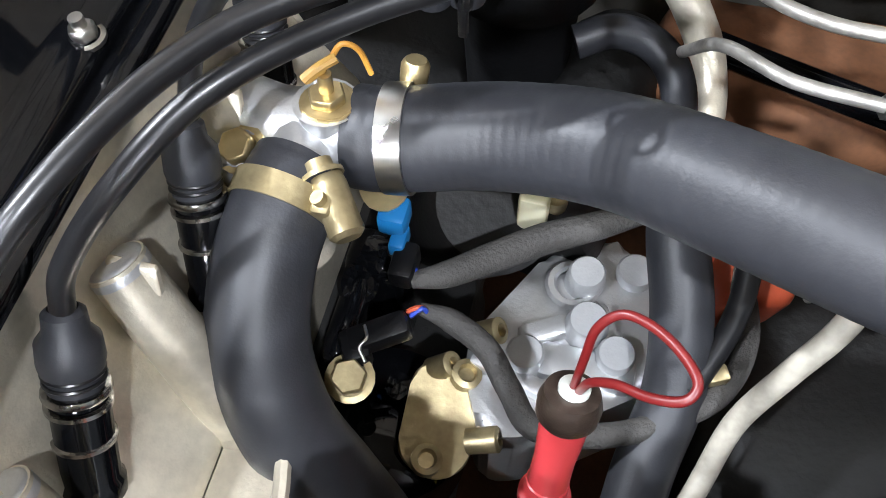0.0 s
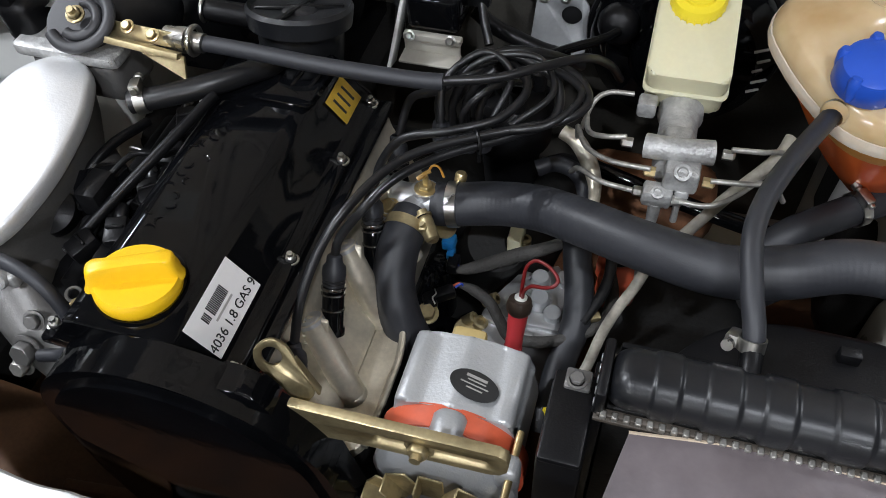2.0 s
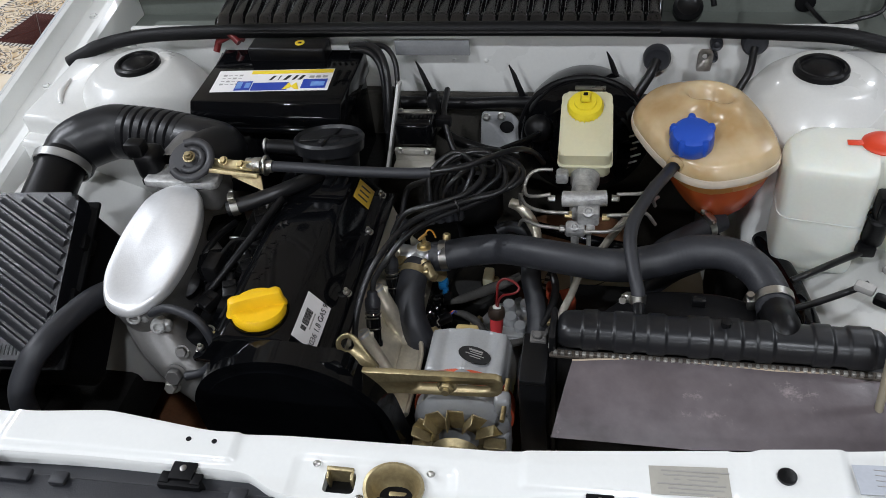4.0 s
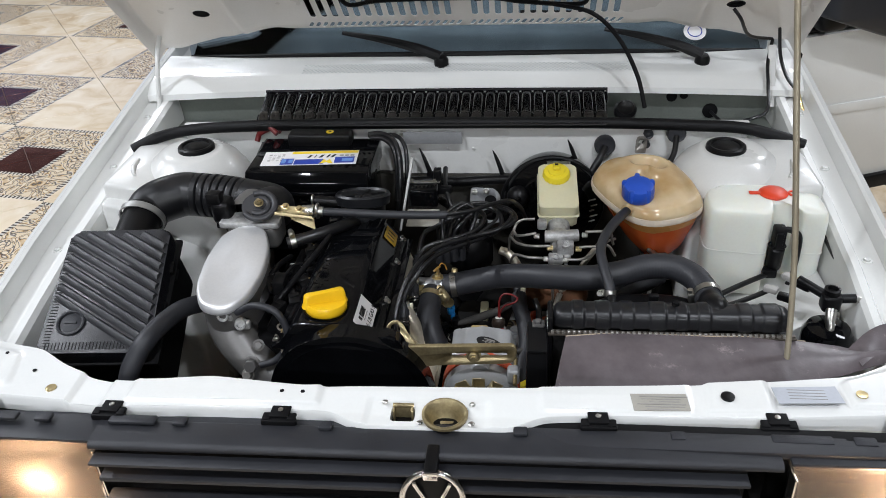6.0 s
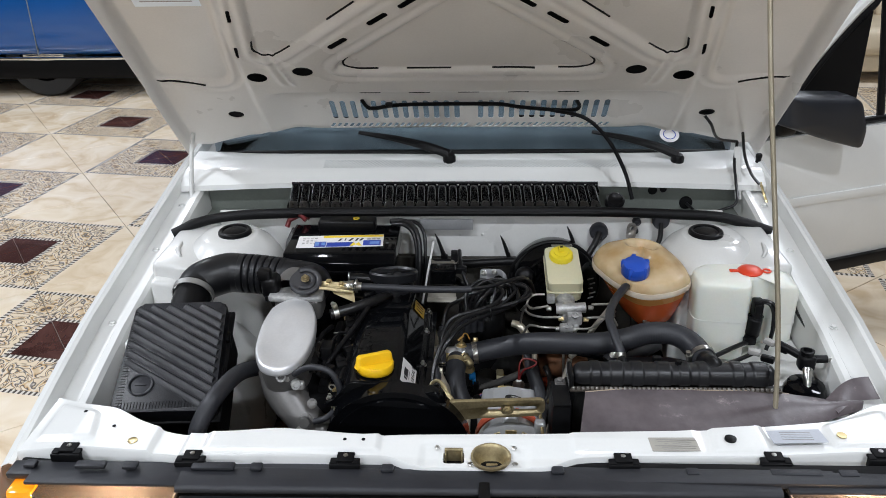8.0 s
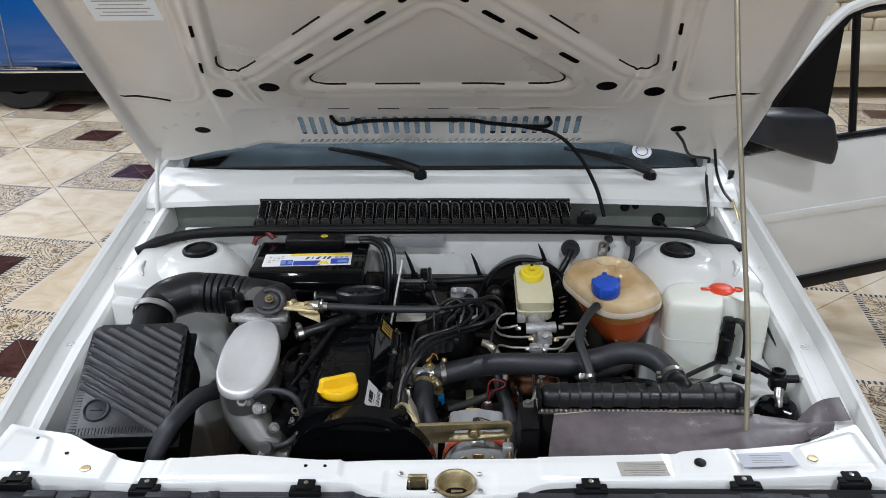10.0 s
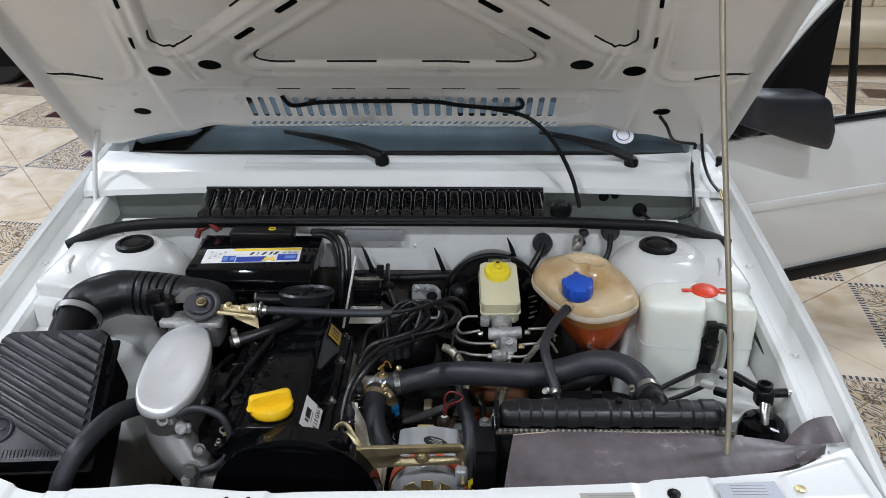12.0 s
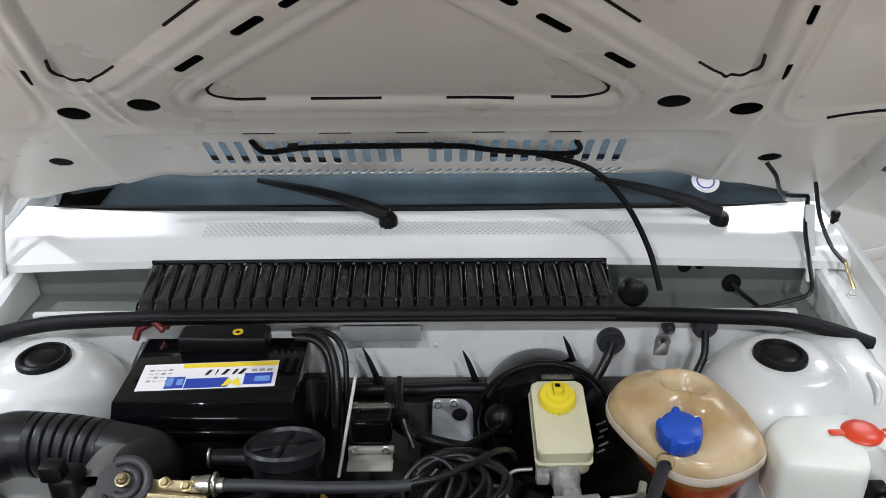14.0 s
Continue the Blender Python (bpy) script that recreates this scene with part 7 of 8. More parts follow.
part("mount_plate", join(rbox((0.174, 0.545, 0.757), (0.020, 0.018, 0.005), 0.002), hexbolt((0.173, 0.543, 0.7595), (0, 0, 1), 0.0055, 0.005)), GREYCAST, support, "grey steel mount with a bolt")

# fibre sheet over the radiator's front
bd = thing("cover_board", (0.42, 0.48, 0.73), "brown-black fibre sheet tucked before the radiator", "board")


def board_fn(u, v):
    x0 = 0.216 - 0.018 * v
    x = x0 + (0.700 - x0) * u
    back = np.interp(x, (0.208, 0.30, 0.44, 0.56, 0.63, 0.70), (0.510, 0.520, 0.516, 0.520, 0.520, 0.500))
    front = np.interp(x, (0.208, 0.35, 0.53, 0.62, 0.70), (0.425, 0.420, 0.436, 0.462, 0.50))
    zb = np.interp(x, (0.208, 0.30, 0.50, 0.57, 0.64, 0.70), (0.757, 0.760, 0.759, 0.752, 0.742, 0.752))
    zf = np.interp(x, (0.208, 0.35, 0.53, 0.62, 0.70), (0.727, 0.735, 0.737, 0.735, 0.735))
    sag = 0.006 * math.sin(u * 9.0) * math.sin(v * 3.0)
    return (float(x), float(back + (front - back) * v), float(zb + (zf - zb) * v + sag * 0.6 + 0.004 * math.sin(v * math.pi)))


part("sheet", sheet(board_fn, 50, 12, 0.0018), BOARD, bd, "", 60)
part("torn_edge", tube([tuple(Vector(board_fn(i / 16, 0.0)) + Vector((0, 0.001, 0.001))) for i in range(13)], 0.0016, 6, 3), BOARDEDGE, bd)
part("curled_flap", sheet(lambda u, v: (0.640 + 0.085 * u + 0.01 * v, 0.512 + 0.024 * u - 0.035 * v + 0.02 * math.sin(u * 2.5), 0.744 + 0.026 * u * u + 0.012 * math.sin(u * 3 + v) - 0.012 * v), 12, 8, 0.0018), BOARD, bd)

# ---- air conditioning valves ----
ac = thing("refrigerant_drier", (0.645, 0.62, 0.62), "round black drier bottle with service valves", "drier")
part("bottle", lathe([(0, -0.09), (0.036, -0.09), (0.040, -0.08), (0.040, 0.0), (0.034, 0.012), (0.018, 0.018), (0, 0.018)], pose(0.648, 0.612, 0.700), 32), GLOSSBLACK, ac)
part("valve_body", join(rbox((0.652, 0.638, 0.745), (0.030, 0.026, 0.030), 0.006, 3), tube([(0.652, 0.64, 0.75), (0.625, 0.665, 0.757), (0.61, 0.68, 0.76)], 0.008, 12, 4), tube([(0.655, 0.64, 0.75), (0.69, 0.638, 0.752)], 0.008, 12, 3), lathe([(0.012, 0), (0.013, 0.012), (0.009, 0.013), (0.008, 0.006), (0, 0.006)], pose(0.652, 0.640, 0.757), 20)), PLASTIC, ac)
part("steel_pipe", join(tube([(0.690, 0.638, 0.752), (0.706, 0.636, 0.748), (0.712, 0.628, 0.735), (0.710, 0.612, 0.712), (0.708, 0.60, 0.69)], 0.0058, 12, 8), tube([(0.650, 0.622, 0.740), (0.646, 0.608, 0.728), (0.646, 0.596, 0.71)], [0.009, 0.008, 0.006], 12, 5), torus((0.7095, 0.612, 0.712), (0, 0.6, 0.8), 0.008, 0.003, 18, 6), torus((0.708, 0.604, 0.70), (0, 0.6, 0.8), 0.008, 0.003, 18, 6)), STEEL, ac)
part("brass_nut", lathe([(0, 0), (0.008, 0), (0.008, 0.012), (0, 0.012)], axis_m((0.618, 0.672, 0.758), (-0.6, 0.75, 0.1)), 6), BRASS, ac)
for c, rz in (((0.598, 0.69, 0.757), 130), ((0.565, 0.672, 0.745), 150)):
    k = thing("clear_plug", c, "clear plastic cable plug with black boot", "plug", "clear plugs")
    part("shell", rbox(c, (0.024, 0.014, 0.011), 0.003, 2, pose(0, 0, 0, 0, 0, rz)), GREYINK, k)
    part("boot", rbox((c[0] + 0.020, c[1] - 0.018, c[2] - 0.004), (0.026, 0.015, 0.013), 0.004, 2, pose(0, 0, 0, 0, 0, rz)), PLASTIC, k)

# ---- coolant hoses at the engine ----
th = thing("thermostat_housing", (-0.025, 0.74, 0.66), "bright cast aluminium thermostat elbow", "thermostat housing")
part("elbow", join(tube([(-0.060, 0.748, 0.690), (-0.035, 0.742, 0.690), (-0.012, 0.742, 0.690), (0.012, 0.741, 0.694)], [0.016, 0.017, 0.0195, 0.0185], 20, 5), tube([(-0.022, 0.742, 0.690), (-0.018, 0.725, 0.690), (-0.018, 0.712, 0.689)], 0.0165, 18, 4),
                   lathe([(0, 0), (0.012, 0), (0.012, 0.012), (0.0135, 0.014), (0, 0.015)], axis_m((-0.011, 0.740, 0.698), (0, 0.1, 0.99)), 20), rbox((-0.050, 0.728, 0.688), (0.026, 0.03, 0.018), 0.005)), ALU, th)
part("flange_bolt", hexbolt((-0.043, 0.722, 0.696), (-0.2, -0.3, 0.9), 0.0075, 0.006), BRASS, th)
sn = part("temperature_sensor", join(lathe([(0, 0), (0.0115, 0), (0.0115, 0.002), (0.009, 0.003), (0, 0.003)], axis_m((-0.010, 0.741, 0.711), (0, 0.1, 0.99)), 20), hexbolt((-0.010, 0.741, 0.712), (0, 0.1, 0.99), 0.0075, 0.005), lathe([(0, 0), (0.003, 0), (0.003, 0.010), (0, 0.010)], axis_m((-0.010, 0.742, 0.717), (0, 0.1, 0.99)), 12)), BRASS, th, "brass hexagon temperature sensor")
part("sensor_plug", join(rbox((-0.0135, 0.742, 0.7275), (0.010, 0.0045, 0.004), 0.0015, 2, pose(0, 0, 0, 0, -20, 40)), tube([(-0.017, 0.739, 0.726), (-0.012, 0.743, 0.7295), (-0.006, 0.748, 0.7315)], 0.0022, 8, 4)), node_mat("amber_brown_plug", (0.45, 0.26, 0.06), 0.4, vary=0.15), sn)
part("sensor_wire", tube([(-0.008, 0.748, 0.731), (-0.004, 0.751, 0.736), (0.002, 0.752, 0.733), (0.006, 0.751, 0.722)], 0.0012, 8, 6), node_mat("amber_wire_cover", (0.55, 0.26, 0.04), 0.4, vary=0.15), sn)
UP = [(0.000, 0.742, 0.692), (0.014, 0.742, 0.694), (0.061, 0.748, 0.702), (0.105, 0.739, 0.717), (0.148, 0.716, 0.735), (0.20, 0.691, 0.750), (0.262, 0.669, 0.764), (0.31, 0.673, 0.771), (0.358, 0.688, 0.776), (0.40, 0.687, 0.777), (0.430, 0.666, 0.774), (0.446, 0.632, 0.769), (0.449, 0.598, 0.766)]
uh = thing("upper_radiator_hose", (0.22, 0.70, 0.70), "thick dark grey rubber radiator hose in an S curve", "hose")
part("hose", tube(UP, 0.0217, 36, 40, ridge=lambda s: 0.00006 * math.sin(s * 2 * math.pi / 0.0058)), RUBBER, uh)
part("hose_clamp", band((0.018, 0.743, 0.6945), (1, 0.10, 0.12), 0.0220, 0.0105, 0.0012), STEEL, uh, "bright steel hose clamp")
part("clamp_screw", lathe([(0.0055, 0), (0.006, 0.004), (0.006, 0.010), (0.0045, 0.012), (0, 0.012)], axis_m((0.018, 0.764, 0.704), (0.1, 0.3, 1)), 12), BRASS, uh)
part("hose_clamp", band((0.4485, 0.618, 0.768), (0.05, -1, -0.08), 0.0222, 0.011, 0.0012, 190), STEEL, uh)
LW = [(-0.0185, 0.722, 0.690), (-0.021, 0.705, 0.689), (-0.0225, 0.680, 0.679), (-0.018, 0.653, 0.662), (-0.004, 0.632, 0.636), (0.014, 0.622, 0.600), (0.030, 0.615, 0.55), (0.04, 0.61, 0.48)]
lh = thing("lower_coolant_hose", (0.0, 0.64, 0.50), "dark grey rubber coolant hose bending downward", "hose")
part("hose", tube(LW, 0.0208, 32, 14, ridge=lambda s: 0.00005 * math.sin(s * 2 * math.pi / 0.0055)), RUBBER, lh)
part("hose_clamp", band((-0.0208, 0.706, 0.689), (-0.1, -1, -0.2), 0.0211, 0.0105, 0.0012, 20), ZINC, lh, "yellow zinc hose clamp")
part("clamp_housing", join(lathe([(0, -0.012), (0.0065, -0.012), (0.0072, -0.008), (0.0072, 0.012), (0.005, 0.014), (0, 0.014)], axis_m((0.004, 0.703, 0.700), (0.55, -0.75, -0.3)), 16), lathe([(0.0085, 0), (0.0085, 0.002), (0.0055, 0.003), (0.0055, 0.007), (0, 0.008)], axis_m((-0.003, 0.711, 0.705), (-0.55, 0.75, 0.3)), 14)), ZINC, lh)

# ---- ignition leads ----
CHROMECLIP = node_mat("worn_bright_steel", (0.42, 0.41, 0.39), 0.2, metal=1.0, vary=0.35, scale=60, bump=0.2, bump_scale=300, dark=(0.12, 0.115, 0.11))
def spark_lead(pts, boot, foot):
    w = thing("ignition_lead", foot, "black ignition lead with metal-clipped plug boot", "ignition lead", "ignition leads")
    part("lead", tube(pts, 0.0042, 14, 12), CABLE, w)
    b, f = Vector(boot), Vector(foot)
    ax = f - b
    L = ax.length
    bt = part("boot", lathe([(0.0048, -0.006), (0.0070, -0.004), (0.0075, 0.002), (0.0105, 0.006), (0.0110, 0.014), (0.0095, 0.020), (0.0095, 0.024), (0.0088, 0.030), (0, 0.030)], axis_m(b, ax), 22), RUBBER, w, "rubber boot")
    part("boot_ring", join(*[torus(tuple(b + ax.normalized() * d), ax, 0.0098, 0.0008, 20, 6) for d in (0.015, 0.018, 0.021)]), CABLE, bt)
    part("clip", join(lathe([(0.0095, 0.024), (0.0112, 0.0245), (0.0116, 0.026), (0.0110, 0.0275), (0.0098, 0.0280)], axis_m(b, ax), 28), lathe([(0.0098, 0.0300), (0.0113, 0.0305), (0.0113, 0.0322), (0.0098, 0.0330)], axis_m(b, ax), 28), lathe([(0.0098, 0.0450), (0.0110, 0.0455), (0.0110, 0.0470), (0.0098, 0.0475)], axis_m(b, ax), 28)), CHROMECLIP, w, "spring steel clip sleeve")
    part("plug_tube", lathe([(0.0088, 0.028), (0.0100, 0.032), (0.0100, L), (0.0115, L + 0.002), (0.0115, L + 0.008), (0, L + 0.008)], axis_m(b, ax), 22), GLOSSBLACK, w)


spark_lead([(-0.058, 0.628, 0.733), (-0.054, 0.636, 0.748), (-0.034, 0.652, 0.775), (-0.012, 0.680, 0.790), (0.022, 0.715, 0.792), (0.075, 0.752, 0.793), (0.105, 0.775, 0.80), (0.10, 0.805, 0.815), (0.06, 0.825, 0.82), (0.03, 0.85, 0.79), (0.03, 0.88, 0.74)], (-0.0585, 0.6255, 0.727), (-0.055, 0.590, 0.675))
spark_lead([(-0.062, 0.540, 0.722), (-0.0615, 0.564, 0.748), (-0.054, 0.597, 0.775), (-0.040, 0.628, 0.795), (-0.019, 0.675, 0.802), (0.010, 0.709, 0.803), (0.07, 0.747, 0.802), (0.117, 0.764, 0.81), (0.132, 0.788, 0.815), (0.11, 0.815, 0.82), (0.06, 0.83, 0.81), (0.045, 0.87, 0.75)], (-0.0625, 0.536, 0.716), (-0.055, 0.505, 0.66))
spark_lead([(-0.052, 0.712, 0.728), (-0.046, 0.725, 0.755), (-0.025, 0.735, 0.782), (0.02, 0.742, 0.795), (0.06, 0.765, 0.80), (0.075, 0.80, 0.81), (0.045, 0.83, 0.81), (0.02, 0.86, 0.76)], (-0.053, 0.708, 0.722), (-0.046, 0.676, 0.665))
spark_lead([(-0.050, 0.785, 0.735), (-0.040, 0.80, 0.77), (-0.01, 0.79, 0.795), (0.02, 0.80, 0.812), (0.04, 0.83, 0.80), (0.03, 0.87, 0.75)], (-0.052, 0.782, 0.729), (-0.048, 0.762, 0.67))
for pts, r in (([(0.01, 0.80, 0.81), (0.05, 0.82, 0.822), (0.09, 0.815, 0.822), (0.125, 0.79, 0.82), (0.105, 0.755, 0.81), (0.06, 0.745, 0.80)], 0.0034), ([(0.00, 0.79, 0.80), (0.035, 0.81, 0.826), (0.08, 0.82, 0.826), (0.10, 0.79, 0.815), (0.07, 0.755, 0.80)], 0.0031),
               ([(0.0, 0.77, 0.775), (0.0, 0.79, 0.81), (0.03, 0.815, 0.828), (0.06, 0.80, 0.82), (0.05, 0.77, 0.79)], 0.0034), ([(-0.015, 0.82, 0.74), (-0.01, 0.80, 0.79), (0.015, 0.79, 0.81), (0.035, 0.81, 0.80), (0.04, 0.85, 0.75)], 0.0034),
               ([(0.02, 0.78, 0.76), (0.022, 0.775, 0.79), (0.045, 0.79, 0.81), (0.07, 0.83, 0.79), (0.06, 0.87, 0.74)], 0.0034), ([(-0.005, 0.83, 0.75), (0.01, 0.82, 0.79), (0.04, 0.84, 0.81), (0.08, 0.86, 0.80), (0.11, 0.90, 0.76)], 0.005)):
    w = thing("coiled_lead", pts[0], "looped black ignition cable", "cable", "looped cables")
    part("cable", tube(pts, r, 10, 10), CABLE, w)
tie = thing("cable_tie", (0.045, 0.735, 0.797), "black plastic tie round the ignition leads", "cable tie")
part("strap", torus((0.046, 0.732, 0.797), (0.85, 0.5, 0), 0.0105, 0.0016, 20, 6), PLASTIC, tie)
part("tail", rbox((0.049, 0.726, 0.785), (0.003, 0.003, 0.014), 0.0008), PLASTIC, tie)
dist = thing("distributor", (0.04, 0.90, 0.66), "black distributor cap among the leads", "distributor")
part("cap", join(lathe([(0.045, -0.05), (0.045, 0), (0.036, 0.012), (0, 0.016)], pose(0.04, 0.895, 0.705), 28), *[lathe([(0.009, 0), (0.009, 0.028), (0.006, 0.03)], pose(0.04 + 0.028 * math.cos(a), 0.895 + 0.028 * math.sin(a), 0.712), 12) for a in (0.4, 1.97, 3.54, 5.11)]), PLASTIC, dist)
part("body", lathe([(0.03, -0.14), (0.034, -0.06), (0.04, -0.05)], pose(0.04, 0.895, 0.705), 24), PLASTIC_DK, dist)
for i, x in enumerate((-0.012, 0.002, 0.015, 0.029)):
    st = part("cap_lead", tube([(x, 0.800 + 0.004 * i, 0.728), (x, 0.800, 0.752), (x + 0.002, 0.797, 0.778), (x + 0.012, 0.800, 0.802), (x + 0.026, 0.812, 0.812)], 0.0040, 12, 6), CABLE, dist)
    part("lead_boot", lathe([(0.0045, 0.020), (0.0072, 0.016), (0.0085, 0.006), (0.0085, -0.02), (0, -0.02)], pose(x, 0.801 + 0.004 * i, 0.728), 18), RUBBER, st)

# ---- alternator ----
alt = thing("alternator", (0.082, 0.51, 0.58), "silver alternator with orange-red stator ring", "alternator")
AP = []
for a in range(-60, 241, 12):
    AP.append((0.082 + 0.064 * math.cos(radians(a)), 0.655 + 0.062 * math.sin(radians(a))))
top_lug = [(0.136, 0.690), (0.136, 0.712), (0.126, 0.716), (0.112, 0.711), (0.082, 0.722), (0.052, 0.711), (0.040, 0.716), (0.029, 0.712), (0.026, 0.690)]
AP = [(0.0815 + 0.92 * (x - 0.082), z) for x, z in [p for p in AP if p[1] < 0.688 and p[0] > 0.082] + top_lug + [p for p in AP if p[1] < 0.688 and p[0] <= 0.082]]
part("rear_housing", prism(AP, 0.516, 0.585, "y", 0.004, 3), ALTSILVER, alt, "silver painted rear housing")
part("stator_ring", lathe([(0.055, 0.498), (0.064, 0.498), (0.064, 0.518), (0.055, 0.518)], pose(0.082, 0, 0.655) @ pose(0, 0, 0, -90, 0, 0) @ Matrix.Diagonal((1, 1, 1, 1)), 48), ORANGEPAINT, alt, "orange-red stator ring")
part("front_housing", join(lathe([(0, 0.470), (0.03, 0.470), (0.054, 0.474), (0.061, 0.482), (0.061, 0.499), (0.05, 0.499)], pose(0.082, 0, 0.655) @ pose(0, 0, 0, -90, 0, 0), 40),
                           rbox((0.128, 0.486, 0.625), (0.03, 0.03, 0.05), 0.008, 3), rbox((0.135, 0.485, 0.70), (0.02, 0.02, 0.03), 0.006, 3)), ALTSILVER, alt)
for x, z in ((0.138, 0.706),):
    part("through_bolt", lathe([(0, 0.455), (0.0032, 0.455), (0.0032, 0.517), (0, 0.517)], pose(x, 0, z) @ pose(0, 0, 0, -90, 0, 0), 10), BRASS, alt)
part("front_boss", lathe([(0, 0), (0.013, 0), (0.015, 0.003), (0.015, 0.030), (0.012, 0.034), (0, 0.035)], axis_m((0.083, 0.480, 0.710), (0, 1, 0.05)), 24), ALTSILVER, alt)
part("terminal_block", rbox((0.076, 0.590, 0.706), (0.030, 0.014, 0.016), 0.004), node_mat("amber_terminal_block", (0.40, 0.30, 0.12), 0.5, vary=0.1), alt)
OB = plane_m((0.094, 0.540, 0.7195), (1, -0.08, -0.28), (0.05, 1, 0.02))
ob = part("oval_plate", moved(prism([(0.021 * math.cos(a * 0.2618), 0.0125 * math.sin(a * 0.2618)) for a in range(24)], 0.0, 0.0012), OB), INK, alt, "black oval maker's plate, print too small to read")
part("print_bar", join(*[moved(rbox((0.001 * (i % 2), 0.0065 - 0.0034 * i, 0.0014), (w, 0.0010 if i else 0.0024, 0.0005), 0), OB) for i, w in enumerate((0.018, 0.016, 0.024, 0.014))]), GREYINK, ob)
fanp = part("pulley", join(lathe([(0, -0.012), (0.020, -0.012), (0.030, -0.008), (0.024, 0.0), (0.030, 0.008), (0.022, 0.012), (0.012, 0.014), (0.012, 0.02), (0, 0.02)], axis_m((0.082, 0.432, 0.655), (0, -1, 0)), 32)), ZINC, alt)
for i in range(12):
    a = i * math.pi / 6
    part("fan_blade", moved(join(rbox((0.042, 0, 0.004), (0.034, 0.020, 0.002), 0.0008, 1), rbox((0.046, 0.009, 0.011), (0.026, 0.002, 0.016), 0.0008, 1)), axis_m((0.082, 0.462, 0.655), (0, -1, 0)) @ Matrix.Rotation(a, 4, "Z")), ZINC, fanp)
arm = thing("adjuster_arm", (0.055, 0.47, 0.74), "yellow zinc slotted alternator adjuster arm", "bracket")
bar = finish(join(prism(rounded([(-0.034, 0.748), (-0.030, 0.770), (0.137, 0.776), (0.141, 0.768), (0.139, 0.748), (0.128, 0.742), (0.02, 0.735), (-0.015, 0.730)], 0.005, 3), 0.462, 0.470, "y", 0.0012, 1)))
bar = cut(bar, [slot_cutter((0.045, 0.7545), (0.122, 0.7575), 0.011, 0.05, Matrix(((1, 0, 0, 0), (0, 0, 1, 0.467), (0, 1, 0, 0), (0, 0, 0, 1))))])
part("bar", bar, ZINC, arm)
part("slot_bolt", hexbolt((0.075, 0.464, 0.755), (0, -1, 0.1), 0.0080, 0.007, 0.004), ZINC, arm)
part("pivot_bolt", hexbolt((-0.018, 0.464, 0.748), (0, -1, 0.1), 0.0085, 0.008, 0.003), ZINC, arm)

# dipstick with red handle
dip = thing("dipstick", (0.104, 0.645, 0.52), "red dipstick handle with dark red pull loop", "dipstick")
part("handle", lathe([(0.0075, 0.0), (0.0105, 0.0005), (0.0110, 0.002), (0.0110, 0.006), (0.0098, 0.007), (0.0090, 0.008), (0.0090, 0.014), (0.0084, 0.0145), (0.0082, 0.030), (0.0092, 0.046), (0.0094, 0.056), (0, 0.056)], axis_m((0.1035, 0.637, 0.627), (0.02, 0.37, 0.93)), 28), REDPLAST, dip)
part("collar", lathe([(0.009, -0.004), (0.0118, 0.0), (0.0122, 0.006), (0.0105, 0.012), (0.006, 0.013), (0, 0.0125)], axis_m((0.1045, 0.658, 0.680), (0.02, 0.37, 0.93)), 28), node_mat("worn_brown_rubber", (0.035, 0.024, 0.018), 0.35, vary=0.4, scale=60, bump=0.2, bump_scale=300), dip, "worn dark collar")
part("collar_top", lathe([(0, 0), (0.006, 0), (0.006, 0.002), (0, 0.0025)], axis_m((0.105, 0.6628, 0.692), (0.02, 0.37, 0.93)), 18), MILK, dip)
part("pull_loop", tube([(0.1045, 0.663, 0.692), (0.1055, 0.667, 0.712), (0.107, 0.672, 0.728), (0.114, 0.675, 0.736), (0.124, 0.671, 0.739), (0.133, 0.663, 0.741), (0.138, 0.655, 0.741), (0.135, 0.650, 0.738), (0.126, 0.651, 0.732), (0.116, 0.656, 0.724), (0.109, 0.660, 0.710), (0.1065, 0.662, 0.694)], 0.0017, 10, 8), REDWIRE, dip, "dark red wire loop")
part("tube", tube([(0.1035, 0.637, 0.628), (0.103, 0.628, 0.60), (0.098, 0.62, 0.50)], 0.007, 12, 4), PLASTIC, dip)

for o in dip.children:
    o.data.transform(Matrix.Translation((0.0004, -0.0044, -0.0105)))

# ---- pump castings low between engine and radiator ----
pump = thing("pump_housing", (0.10, 0.735, 0.44), "bright cast aluminium pump housing with round bosses", "pump")
part("casting", (prism(rounded([(0.050, 0.715), (0.066, 0.745), (0.085, 0.782), (0.108, 0.797), (0.132, 0.792), (0.146, 0.765), (0.150, 0.712), (0.120, 0.690), (0.090, 0.672), (0.070, 0.668), (0.058, 0.690)], 0.012, 3), 0.47, 0.562, "z", 0.006, 3)), ALU, pump)
for c, sz, turn in (((0.10, 0.735, 0.566), (0.05, 0.012, 0.010), 30), ((0.085, 0.70, 0.564), (0.06, 0.010, 0.010), -15), ((0.115, 0.715, 0.562), (0.05, 0.020, 0.012), 0)):
    part("casting_rib", rbox(c, sz, 0.003, 2, pose(0, 0, 0, 0, 0, turn)), ALU, pump)
for c, r in (((0.106, 0.763, 0.575), 0.0098), ((0.111, 0.735, 0.577), 0.0105), ((0.083, 0.712, 0.572), 0.0098), ((0.128, 0.722, 0.572), 0.0100), ((0.132, 0.775, 0.565), 0.0105)):
    part("boss", lathe([(r * 1.12, -0.02), (r * 1.1, -0.006), (r, -0.004), (r, 0.003), (r * 0.88, 0.005), (0, 0.005)], axis_m(c, (0, -0.1, 1)), 26), ALTSILVER, pump, "round machined boss")
